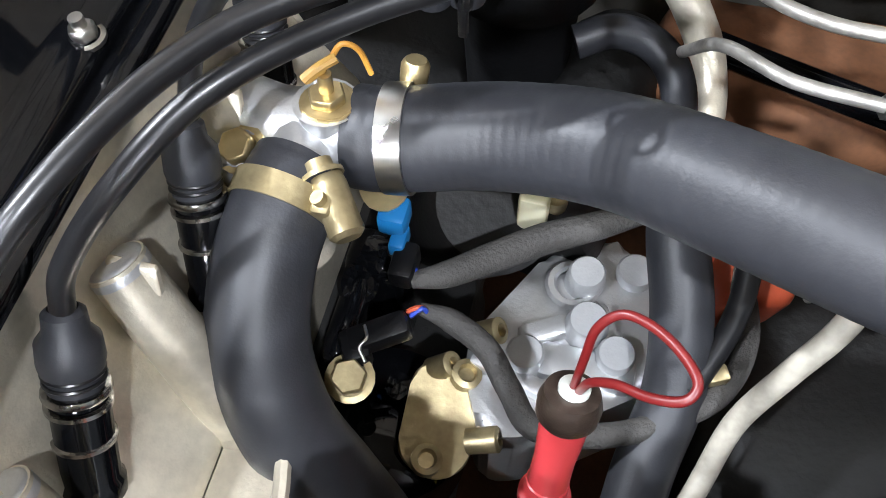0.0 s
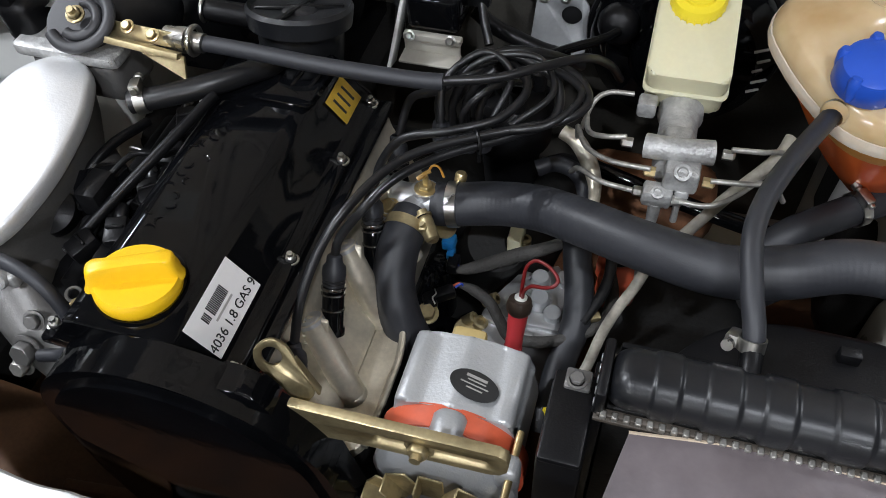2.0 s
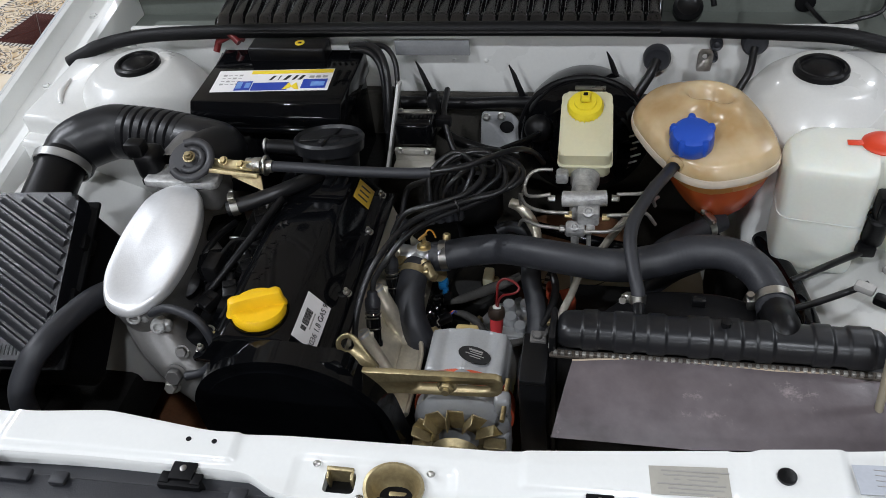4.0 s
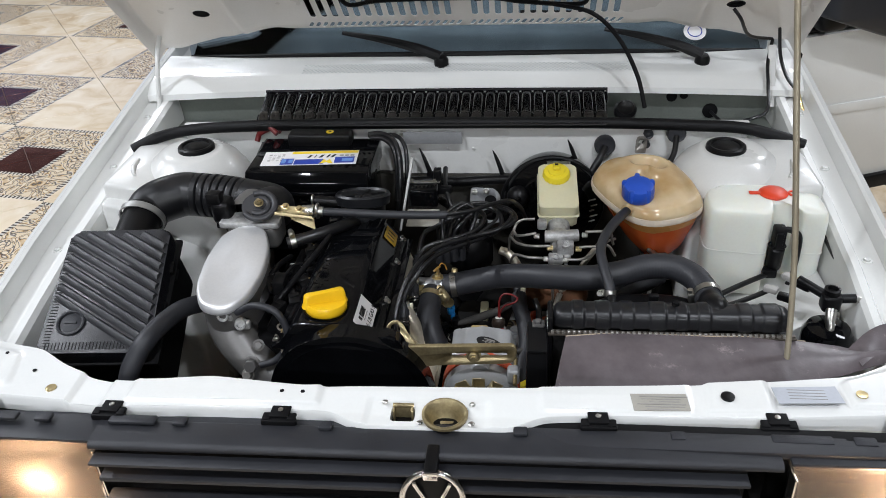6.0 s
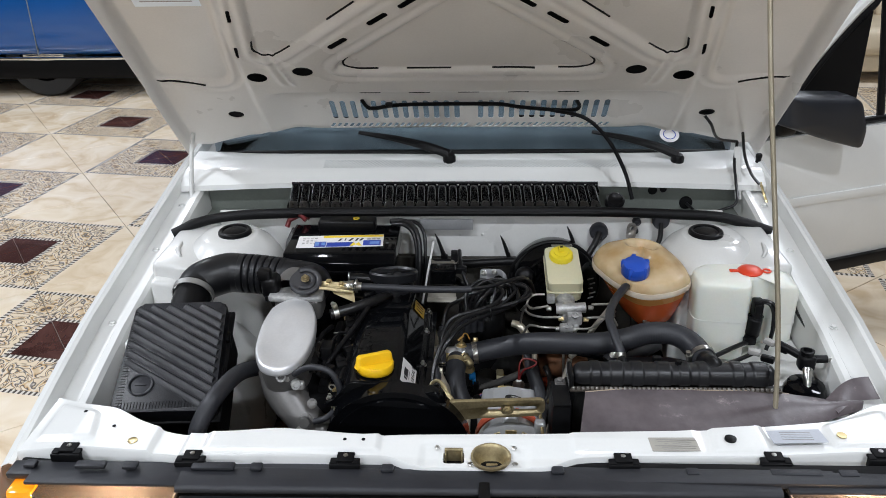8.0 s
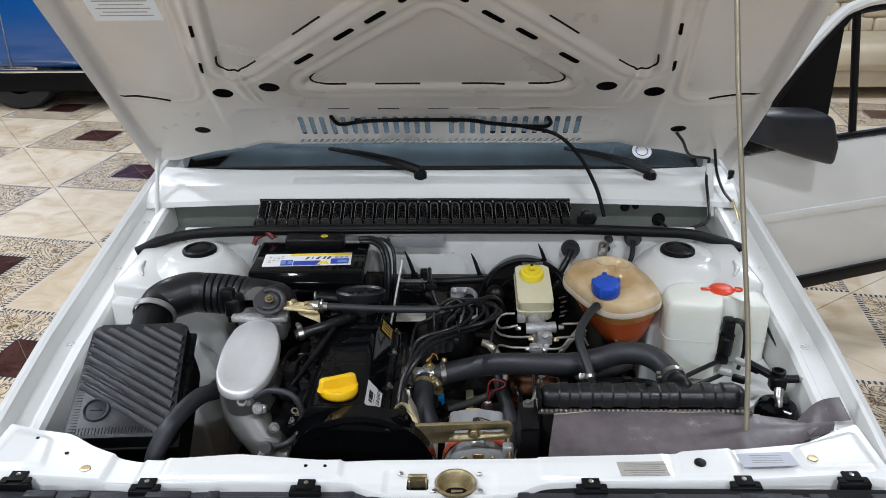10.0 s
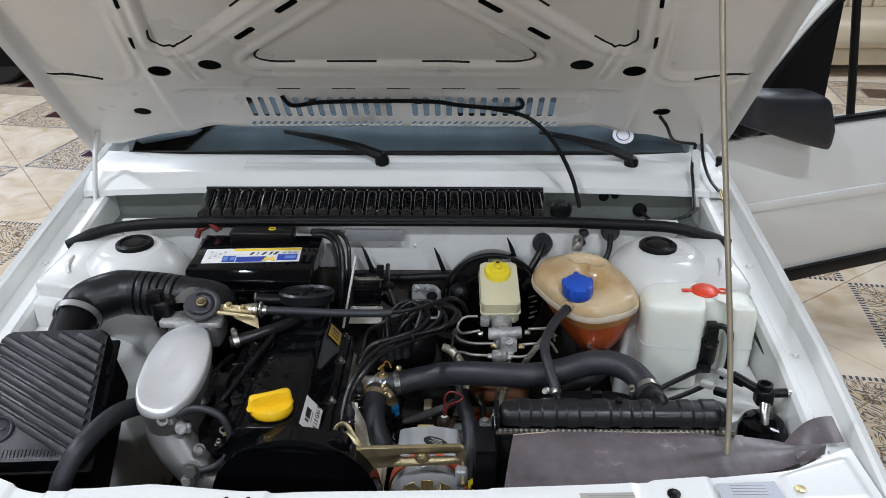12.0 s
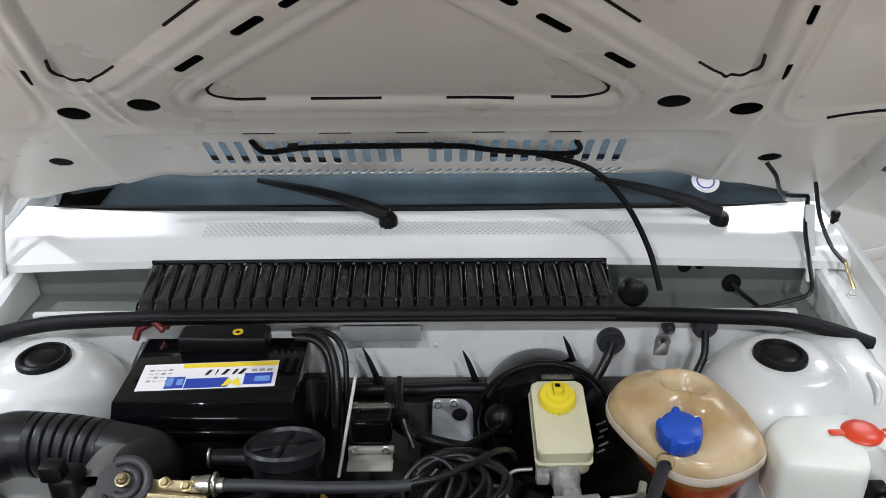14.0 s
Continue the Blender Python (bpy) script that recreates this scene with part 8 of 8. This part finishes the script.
part("wave_washer", torus((0.100, 0.76, 0.566), (0, 0, 1), 0.012, 0.003, 20, 6), ALU, pump)
for c, ax in (((0.066, 0.713, 0.590), (0.8, 0.1, 0.6)), ((0.075, 0.668, 0.560), (0.9, 0.2, 0.3)), ((0.045, 0.700, 0.564), (0.7, 0.1, 0.7)), ((0.082, 0.790, 0.60), (0, 0, 1))):
    s = thing("socket_screw", c, "zinc-plated socket head screw", "screw", "socket screws")
    part("head", lathe([(0, -0.012), (0.0065, -0.012), (0.0068, 0.004), (0.0055, 0.005), (0.0035, 0.005), (0.0033, 0.0), (0, 0.0)], axis_m(c, ax), 18), ZINC, s)
gp = thing("cover_plate", (0.043, 0.675, 0.52), "yellow zinc-plated pump cover plate", "plate")
part("plate", moved(prism(rounded([(-0.016, -0.024), (0.006, -0.034), (0.022, -0.024), (0.024, 0.020), (0.008, 0.032), (-0.014, 0.024)], 0.010, 4), -0.003, 0.003, "z", 0.001, 1), plane_m((0.043, 0.676, 0.552), (1, 0.1, -0.15), (0, 1, 0.25))), ZINC, gp)
for c in ((0.055, 0.697, 0.560), (0.045, 0.652, 0.550)):
    part("plate_boss", lathe([(0, 0), (0.008, 0), (0.008, 0.007), (0.005, 0.008), (0.004, 0.004), (0, 0.004)], axis_m(c, (0.2, 0, 1)), 18), ZINC, gp)
hh = thing("heater_return_hose", (0.395, 0.833, 0.69), "black hose end with a steel clamp below the coolant tank", "hose")
part("hose", tube([(0.30, 0.765, 0.66), (0.330, 0.788, 0.685), (0.357, 0.808, 0.69), (0.395, 0.836, 0.692), (0.415, 0.852, 0.69)], 0.0155, 18, 8), RUBBER, hh)
part("clamp", band((0.393, 0.834, 0.692), (0.8, 0.6, 0.03), 0.0160, 0.010, 0.0014, 100), STEEL, hh, "steel worm clamp")
wp = thing("water_pump", (0.01, 0.68, 0.50), "dark oily cast iron pump body", "pump")
part("body", join(lathe([(0, -0.08), (0.045, -0.08), (0.05, -0.04), (0.042, 0.0), (0.03, 0.008), (0, 0.008)], axis_m((0.020, 0.672, 0.535), (0.2, 0, 1)), 32), rbox((0.0, 0.735, 0.56), (0.03, 0.03, 0.10), 0.01, 3), rbox((-0.005, 0.70, 0.585), (0.014, 0.05, 0.04), 0.006, 3)), GLOSSBLACK, wp)
part("body_bolt", hexbolt((0.0075, 0.668, 0.605), (0.1, -0.2, 1), 0.0082, 0.007), ZINC, wp)
part("bracket_ear", torus((-0.004, 0.717, 0.602), (0.5, -0.3, 0.8), 0.007, 0.004, 18, 8), GLOSSBLACK, wp)
can = thing("oil_filter", (0.055, 0.79, 0.50), "speckled round oil filter can behind the pump", "oil filter")
part("can", lathe([(0, -0.10), (0.036, -0.10), (0.038, -0.09), (0.038, 0.0), (0.033, 0.008), (0, 0.008)], axis_m((0.050, 0.785, 0.590), (0.3, -0.35, 0.9)), 32), DARKMETAL, can)
part("can_end", join(lathe([(0.030, 0.008), (0.032, 0.004), (0.036, -0.008)], axis_m((0.050, 0.785, 0.590), (0.3, -0.35, 0.9)), 32), rbox((0.072, 0.79, 0.600), (0.016, 0.03, 0.03), 0.003)), CREAM, can)
for nm, pts, r, mat, lab in (
    ("wiring_loom", [(0.026, 0.714, 0.626), (0.041, 0.720, 0.627), (0.059, 0.736, 0.622), (0.081, 0.753, 0.62), (0.106, 0.764, 0.625), (0.125, 0.772, 0.632)], [0.004, 0.0065, 0.0075, 0.0080, 0.007, 0.006], TAPE, "grey tape-wrapped wiring loom"),
    ("wiring_loom", [(0.031, 0.707, 0.612), (0.047, 0.705, 0.610), (0.066, 0.697, 0.605), (0.080, 0.682, 0.60), (0.096, 0.668, 0.595), (0.13, 0.675, 0.59), (0.159, 0.691, 0.59), (0.178, 0.709, 0.59), (0.186, 0.738, 0.59), (0.180, 0.775, 0.59)], [0.003, 0.006, 0.006, 0.006, 0.006, 0.006, 0.006, 0.006, 0.007, 0.007], TAPE, "grey tape-wrapped wiring loom"),
    ("heater_hose", [(0.139, 0.790, 0.64), (0.142, 0.763, 0.63), (0.151, 0.733, 0.612), (0.155, 0.701, 0.59), (0.148, 0.663, 0.57), (0.143, 0.60, 0.54)], 0.0150, RUBBER, "straight dark rubber coolant hose"),
    ("sleeved_lead", [(0.215, 0.735, 0.685), (0.205, 0.716, 0.66), (0.193, 0.703, 0.635), (0.182, 0.690, 0.60), (0.174, 0.665, 0.575), (0.160, 0.63, 0.565), (0.156, 0.612, 0.562)], 0.0054, BEIGEWIRE, "aged beige sleeved cable"),
    ("engine_cable", [(0.215, 0.735, 0.690), (0.235, 0.75, 0.70), (0.265, 0.77, 0.74), (0.30, 0.80, 0.77), (0.31, 0.82, 0.78)], 0.0055, BEIGEWIRE, "aged beige sleeved cable"),
    ("cross_pipe", [(0.135, 0.900, 0.62), (0.20, 0.880, 0.62), (0.28, 0.858, 0.62), (0.36, 0.84, 0.62)], 0.0090, GLOSSBLACK, "straight black steel pipe"),
    ("brass_pipe", [(0.10, 0.875, 0.69), (0.118, 0.868, 0.685), (0.136, 0.855, 0.665), (0.145, 0.835, 0.655), (0.147, 0.81, 0.65), (0.146, 0.79, 0.64)], [0.008, 0.009, 0.009, 0.007, 0.006, 0.006], CASTALU, "dull bronze coolant pipe"),
    ("heater_hose", [(0.075, 0.872, 0.63), (0.095, 0.880, 0.635), (0.118, 0.876, 0.632), (0.132, 0.860, 0.625), (0.138, 0.84, 0.61)], 0.0095, RUBBER, "bent dark rubber heater hose"),
    ("engine_hose", [(0.470, 0.90, 0.65), (0.490, 0.83, 0.648), (0.507, 0.772, 0.648), (0.518, 0.69, 0.655), (0.525, 0.61, 0.65)], 0.016, GLOSSBLACK, "black coolant pipe beside the inner wing"),
    ("engine_hose", [(0.30, 0.72, 0.66), (0.34, 0.735, 0.69), (0.375, 0.75, 0.70), (0.40, 0.765, 0.705)], 0.013, RUBBER, "dark rubber tank return hose"),
    ("bulkhead_loom", [(-0.13, 1.078, 0.738), (-0.06, 1.076, 0.742), (0.0, 1.075, 0.740), (0.07, 1.072, 0.746), (0.14, 1.058, 0.755)], 0.0105, PLASTIC, "black wrapped loom along the bulkhead"),
    ("bulkhead_loom", [(-0.03, 1.00, 0.735), (0.0, 0.99, 0.722), (0.05, 0.975, 0.715), (0.085, 0.96, 0.72)], 0.009, PLASTIC, "black wrapped loom branch beside the servo"),
    ("speedo_cable", [(0.005, 0.93, 0.745), (-0.006, 0.95, 0.765), (-0.016, 0.98, 0.785), (-0.02, 1.04, 0.790)], 0.005, CABLE, "thin black speedometer cable sleeve"),
    ("wing_cable", [(0.685, 1.05, 0.80), (0.690, 0.95, 0.79), (0.693, 0.86, 0.765), (0.700, 0.76, 0.745), (0.712, 0.68, 0.735)], 0.0045, CABLE, "thin black bonnet release cable"),
    ("bumper_hose", [(0.16, 0.70, 0.60), (0.175, 0.735, 0.61), (0.178, 0.765, 0.62), (0.17, 0.79, 0.63)], 0.006, CABLE, "thin black hose beside the pump"),
):
    w = thing(nm, pts[0], lab, "hose" if "hose" in nm else "pipe" if "pipe" in nm else "cable")
    part(nm.split("_")[-1], tube(pts, r, 14, 8), mat, w)
red = thing("loom_plug", (0.02, 0.735, 0.62), "blue sensor plug with orange seal", "plug")
part("body", join(rbox((0.012, 0.738, 0.640), (0.014, 0.016, 0.014), 0.003), rbox((0.016, 0.730, 0.632), (0.008, 0.014, 0.010), 0.002)), node_mat("sky_blue_plug", (0.01, 0.14, 0.36), 0.4, vary=0.1), red)
part("seal", rbox((0.018, 0.726, 0.628), (0.010, 0.003, 0.009), 0.001), ORANGEPAINT, red)
part("hex", hexbolt((0.006, 0.745, 0.652), (0, 0.3, -0.9), 0.008, 0.006), BRASS, red)
part("socket", rbox((0.021, 0.720, 0.628), (0.012, 0.020, 0.014), 0.003), PLASTIC, red)
pl2 = thing("sensor_connector", (0.02, 0.69, 0.60), "black two-part connector with wire clip", "connector")
part("body", join(rbox((0.016, 0.690, 0.612), (0.030, 0.013, 0.013), 0.003, 2, pose(0, 0, 0, 0, -10, 30)), rbox((0.006, 0.682, 0.606), (0.014, 0.018, 0.018), 0.004, 2, pose(0, 0, 0, 0, 0, 30))), PLASTIC, pl2)
part("wire_clip", tube([(0.010, 0.689, 0.621), (0.013, 0.683, 0.622), (0.011, 0.678, 0.621), (0.015, 0.673, 0.618)], 0.0008, 6, 5), STEEL, pl2)
for i, (m, o) in enumerate(((ORANGEPAINT, 0.0), (BLUEINK, 0.002))):
    for a, b in (((0.021, 0.722, 0.626), (0.029, 0.714, 0.626)), ((0.026, 0.703, 0.614), (0.036, 0.707, 0.612))):
        part("lead", tube([(a[0] + o, a[1] - o, a[2]), ((a[0] + b[0]) / 2 + o, (a[1] + b[1]) / 2, a[2] + 0.003), (b[0], b[1] - o, b[2])], 0.0013, 6, 4), m, pl2)
orp = thing("orange_guard", (0.188, 0.77, 0.54), "orange plastic guard behind the coolant hose", "guard")
part("shell", join(rbox((0.187, 0.775, 0.570), (0.04, 0.03, 0.05), 0.008, 3, pose(0, 0, 0, 10, 0, 20)), rbox((0.172, 0.79, 0.585), (0.02, 0.02, 0.03), 0.006, 3)), ORANGEPAINT, orp)
yc = thing("yellow_plug", (0.155, 0.612, 0.55), "small yellow plastic cable plug", "plug")
part("body", join(rbox((0.154, 0.612, 0.568), (0.020, 0.014, 0.014), 0.003, 2, pose(0, 0, 0, 0, 0, 40)), torus((0.150, 0.608, 0.565), (0.6, 0.6, 0.3), 0.008, 0.003, 16, 6)), YELLOW2, yc)
ccl = thing("brass_clamp", (0.175, 0.72, 0.60), "small brass hose clamp", "clamp")
part("clamp", rbox((0.172, 0.712, 0.598), (0.012, 0.009, 0.008), 0.002, 2, pose(0, 0, 0, 0, 0, 25)), ZINC, ccl)
p_rust = thing("gearbox_tunnel", (0.20, 0.93, 0.45), "brown stained gearbox housing below the brake pipes", "gearbox")
part("casing", rbox((0.20, 0.925, 0.565), (0.16, 0.10, 0.06), 0.025, 3), RUST, p_rust)
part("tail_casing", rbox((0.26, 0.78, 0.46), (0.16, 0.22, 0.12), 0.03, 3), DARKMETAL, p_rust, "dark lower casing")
starter = thing("starter_motor", (0.10, 0.86, 0.45), "dark starter motor low behind the pump", "starter")
part("body", lathe([(0, -0.09), (0.035, -0.09), (0.038, -0.08), (0.038, 0.06), (0.03, 0.075), (0, 0.075)], axis_m((0.09, 0.87, 0.56), (0.2, 1, 0)), 28), DARKMETAL, starter)
# bulkhead fittings
for c, r in (((0.316, 1.112, 0.812), 0.022), ((0.405, 1.112, 0.838), 0.010), ((0.402, 1.112, 0.815), 0.008), ((0.462, 1.112, 0.840), 0.020)):
    g = thing("bulkhead_grommet", c, "round black rubber grommet in the bulkhead", "grommet", "bulkhead grommets")
    part("grommet", lathe([(r, -0.01), (r, 0.002), (r * 0.85, 0.006), (r * 0.5, 0.004), (0, 0.006)], axis_m((c[0], 1.104, c[2]), (0, -1, 0.1)), 24), RUBBER, g)
for pts, r in (([(0.316, 1.10, 0.812), (0.305, 1.08, 0.795), (0.285, 1.06, 0.765), (0.27, 1.05, 0.73)], 0.008), ([(0.462, 1.10, 0.835), (0.455, 1.07, 0.81), (0.44, 1.05, 0.79)], 0.006)):
    w = thing("bulkhead_cable", pts[0], "black sleeved cable from the bulkhead", "cable", "bulkhead cables")
    part("cable", tube(pts, r, 10, 6), CABLE, w)
for x, z in ((-0.066, 0.780), (0.092, 0.775), (0.25, 0.80)):
    k = thing("loom_tie", (x, 1.09, z), "upright black cable tie tail", "cable tie", "loom ties")
    part("tail", tube([(x + 0.012, 1.080, z - 0.035), (x + 0.004, 1.079, z - 0.01), (x - 0.006, 1.082, z + 0.018), (x - 0.014, 1.084, z + 0.036)], [0.0062, 0.0052, 0.0038, 0.0010], 8, 4), PLASTIC, k)
    part("head", rbox((x + 0.008, 1.082, z - 0.028), (0.018, 0.014, 0.018), 0.004), PLASTIC, k)
pad = thing("servo_bracket", (0.055, 1.03, 0.72), "grey painted steel bracket with a round hole", "bracket")
brm = plane_m((0.060, 1.060, 0.703), (1, 0.02, 0), (0, 0.35, 0.94))
part("plate", cut(finish(moved(prism(rounded([(-0.034, -0.05), (0.034, -0.05), (0.034, 0.012), (0.020, 0.026), (-0.030, 0.028)], 0.008), -0.002, 0.002, "z"), brm), 30), [oval_cutter((0.013, 0.0), 0.0125, 0.011, 0.02, brm)]), GREYPRIME, pad)
part("hole_plug", moved(lathe([(0, -0.006), (0.016, -0.006), (0.016, -0.004), (0, -0.004)], None, 20), brm @ pose(0.013, 0, 0)), PLASTIC_DK, pad)
for c in ((-0.022, 0.018), (0.004, 0.020)):
    part("plate_bolt", moved(hexbolt((c[0], c[1], 0.002), (0, 0, 1), 0.005, 0.004), brm), STEEL, pad)
for side in (1,):
    for pts in ([(0.69, 1.332, 0.965), (0.676, 1.29, 0.925), (0.674, 1.25, 0.885), (0.665, 1.20, 0.85), (0.63, 1.20, 0.83), (0.56, 1.20, 0.81), (0.50, 1.17, 0.80)], [(0.706, 1.348, 0.985), (0.703, 1.30, 0.94), (0.712, 1.26, 0.905), (0.728, 1.235, 0.885)], [(0.567, 1.292, 0.812), (0.585, 1.27, 0.80), (0.60, 1.24, 0.795)],
                [(0.584, 1.278, 1.050), (0.60, 1.27, 1.03), (0.63, 1.30, 0.985), (0.69, 1.335, 0.965)]):
        w = thing("scuttle_wire", pts[0], "thin black wire in the scuttle corner", "wire", "scuttle wires")
        part("wire", tube(pts, 0.0038, 8, 7), CABLE, w)

stop = thing("rubber_stop", (0.762, 1.364, 0.895), "small black rubber bonnet stop on the wing", "rubber stop")
part("stop", lathe([(0.010, -0.02), (0.010, 0.006), (0.007, 0.009), (0.007, 0.018), (0.0085, 0.020), (0.0085, 0.027), (0.006, 0.030), (0, 0.030)], pose(0.762, 1.364, 0.893), 18), PLASTIC, stop)

# ---- hall furniture and the blue car ----
bc = thing("blue_car", (-4.6, 6.3, 0), "dark blue car with chrome sill trim parked behind", "car")
part("body", rbox((-4.575, 6.42, 0.64), (4.05, 1.64, 0.61), 0.10, 6), BLUECAR, bc)
part("cabin", prism(rounded([(5.86, 0.95), (6.05, 1.40), (6.85, 1.40), (7.1, 0.95)], 0.08, 4), -5.8, -3.3, "x", 0.02, 2), DASH, bc)
part("chrome_trim", rbox((-4.57, 5.595, 0.325), (4.05, 0.03, 0.022), 0.006), CHROME, bc, "chrome sill strip")
part("door_gap", rbox((-3.42, 5.600, 0.60), (0.006, 0.02, 0.50), 0.001), DASH, bc)
part("underside", rbox((-4.57, 6.40, 0.22), (3.9, 1.45, 0.16), 0.03), PLASTIC_DK, bc)
for x in (-5.7, -3.45):
    w = part("wheel", lathe([(0.18, -0.09), (0.29, -0.09), (0.305, -0.07), (0.305, 0.07), (0.29, 0.09), (0.18, 0.09)], axis_m((x, 5.78, 0.305), (0, 1, 0)), 36), TYRE, bc)
    part("hubcap", lathe([(0, -0.095), (0.10, -0.095), (0.18, -0.07), (0.18, 0.05)], axis_m((x, 5.78, 0.305), (0, 1, 0)), 30), CHROME, w)
sofa = thing("sofa", (3.7, 6.4, 0), "cream tufted leather sofa against the wall", "sofa")
part("seat", rbox((3.9, 6.25, 0.34), (1.9, 0.75, 0.22), 0.07, 4), LEATHER, sofa)
part("base", rbox((3.9, 6.3, 0.17), (1.85, 0.70, 0.16), 0.03, 3), LEATHER, sofa)
bk = part("backrest", rbox((3.9, 6.66, 0.68), (1.9, 0.22, 0.62), 0.07, 4), LEATHER, sofa)
for i in range(9):
    for j in range(4):
        part("tuft", rbox((3.08 + 0.205 * i + 0.10 * (j % 2), 6.545, 0.50 + 0.125 * j), (0.20, 0.07, 0.125), 0.034, 3), LEATHER, bk)
for x in (2.90, 4.90):
    part("armrest", rbox((x, 6.3, 0.45), (0.20, 0.80, 0.44), 0.08, 4), LEATHER, sofa)
for x in (3.0, 4.8):
    part("foot", rbox((x, 6.02, 0.045), (0.08, 0.08, 0.09), 0.01), PLASTIC_DK, sofa)

# ---- floor tiles ----
tile_me = finish(rbox((0, 0, 0), (TILE - 0.003, TILE - 0.003, 0.006), 0.0012, 1))
tile_me.materials.append(TILEMAT)
ang = math.atan2(FA[1], FA[0])
rest = []
count = 0
for i in range(-30, 31):
    for j in range(-30, 31):
        x = FO[0] + ((i + 0.5) * FA[0] + (j + 0.5) * FB[0]) * TILE
        y = FO[1] + ((i + 0.5) * FA[1] + (j + 0.5) * FB[1]) * TILE
        if not (-9 < x < 9 and -6 < y < 12):
            continue
        if ((-4.6 < x < -0.8 or 0.9 < x < 3.6) and 0.8 < y < 6.6) and count < 300:
            ob = new("tile", tile_me)
            ob.parent = floor
            ob.matrix_basis = Matrix.Translation((x, y, -0.003)) @ Matrix.Rotation(ang, 4, "Z")
            count += 1
        else:
            rest.append((x, y))
c, s, h = math.cos(ang), math.sin(ang), (TILE - 0.003) / 2
vs, fs = [], []
for x, y in rest:
    k = len(vs)
    vs += [(x + a * c - b * s, y + a * s + b * c, 0.0) for a, b in ((-h, -h), (h, -h), (h, h), (-h, h))]
    fs.append((k, k + 1, k + 2, k + 3))
me = bpy.data.meshes.new("tile_field")
me.from_pydata(vs, [], fs)
me.materials.append(TILEMAT)
far = new("tile_field", me)
far.parent = floor
tagged(far, "more of the patterned ceramic tiles", kind="stuff")
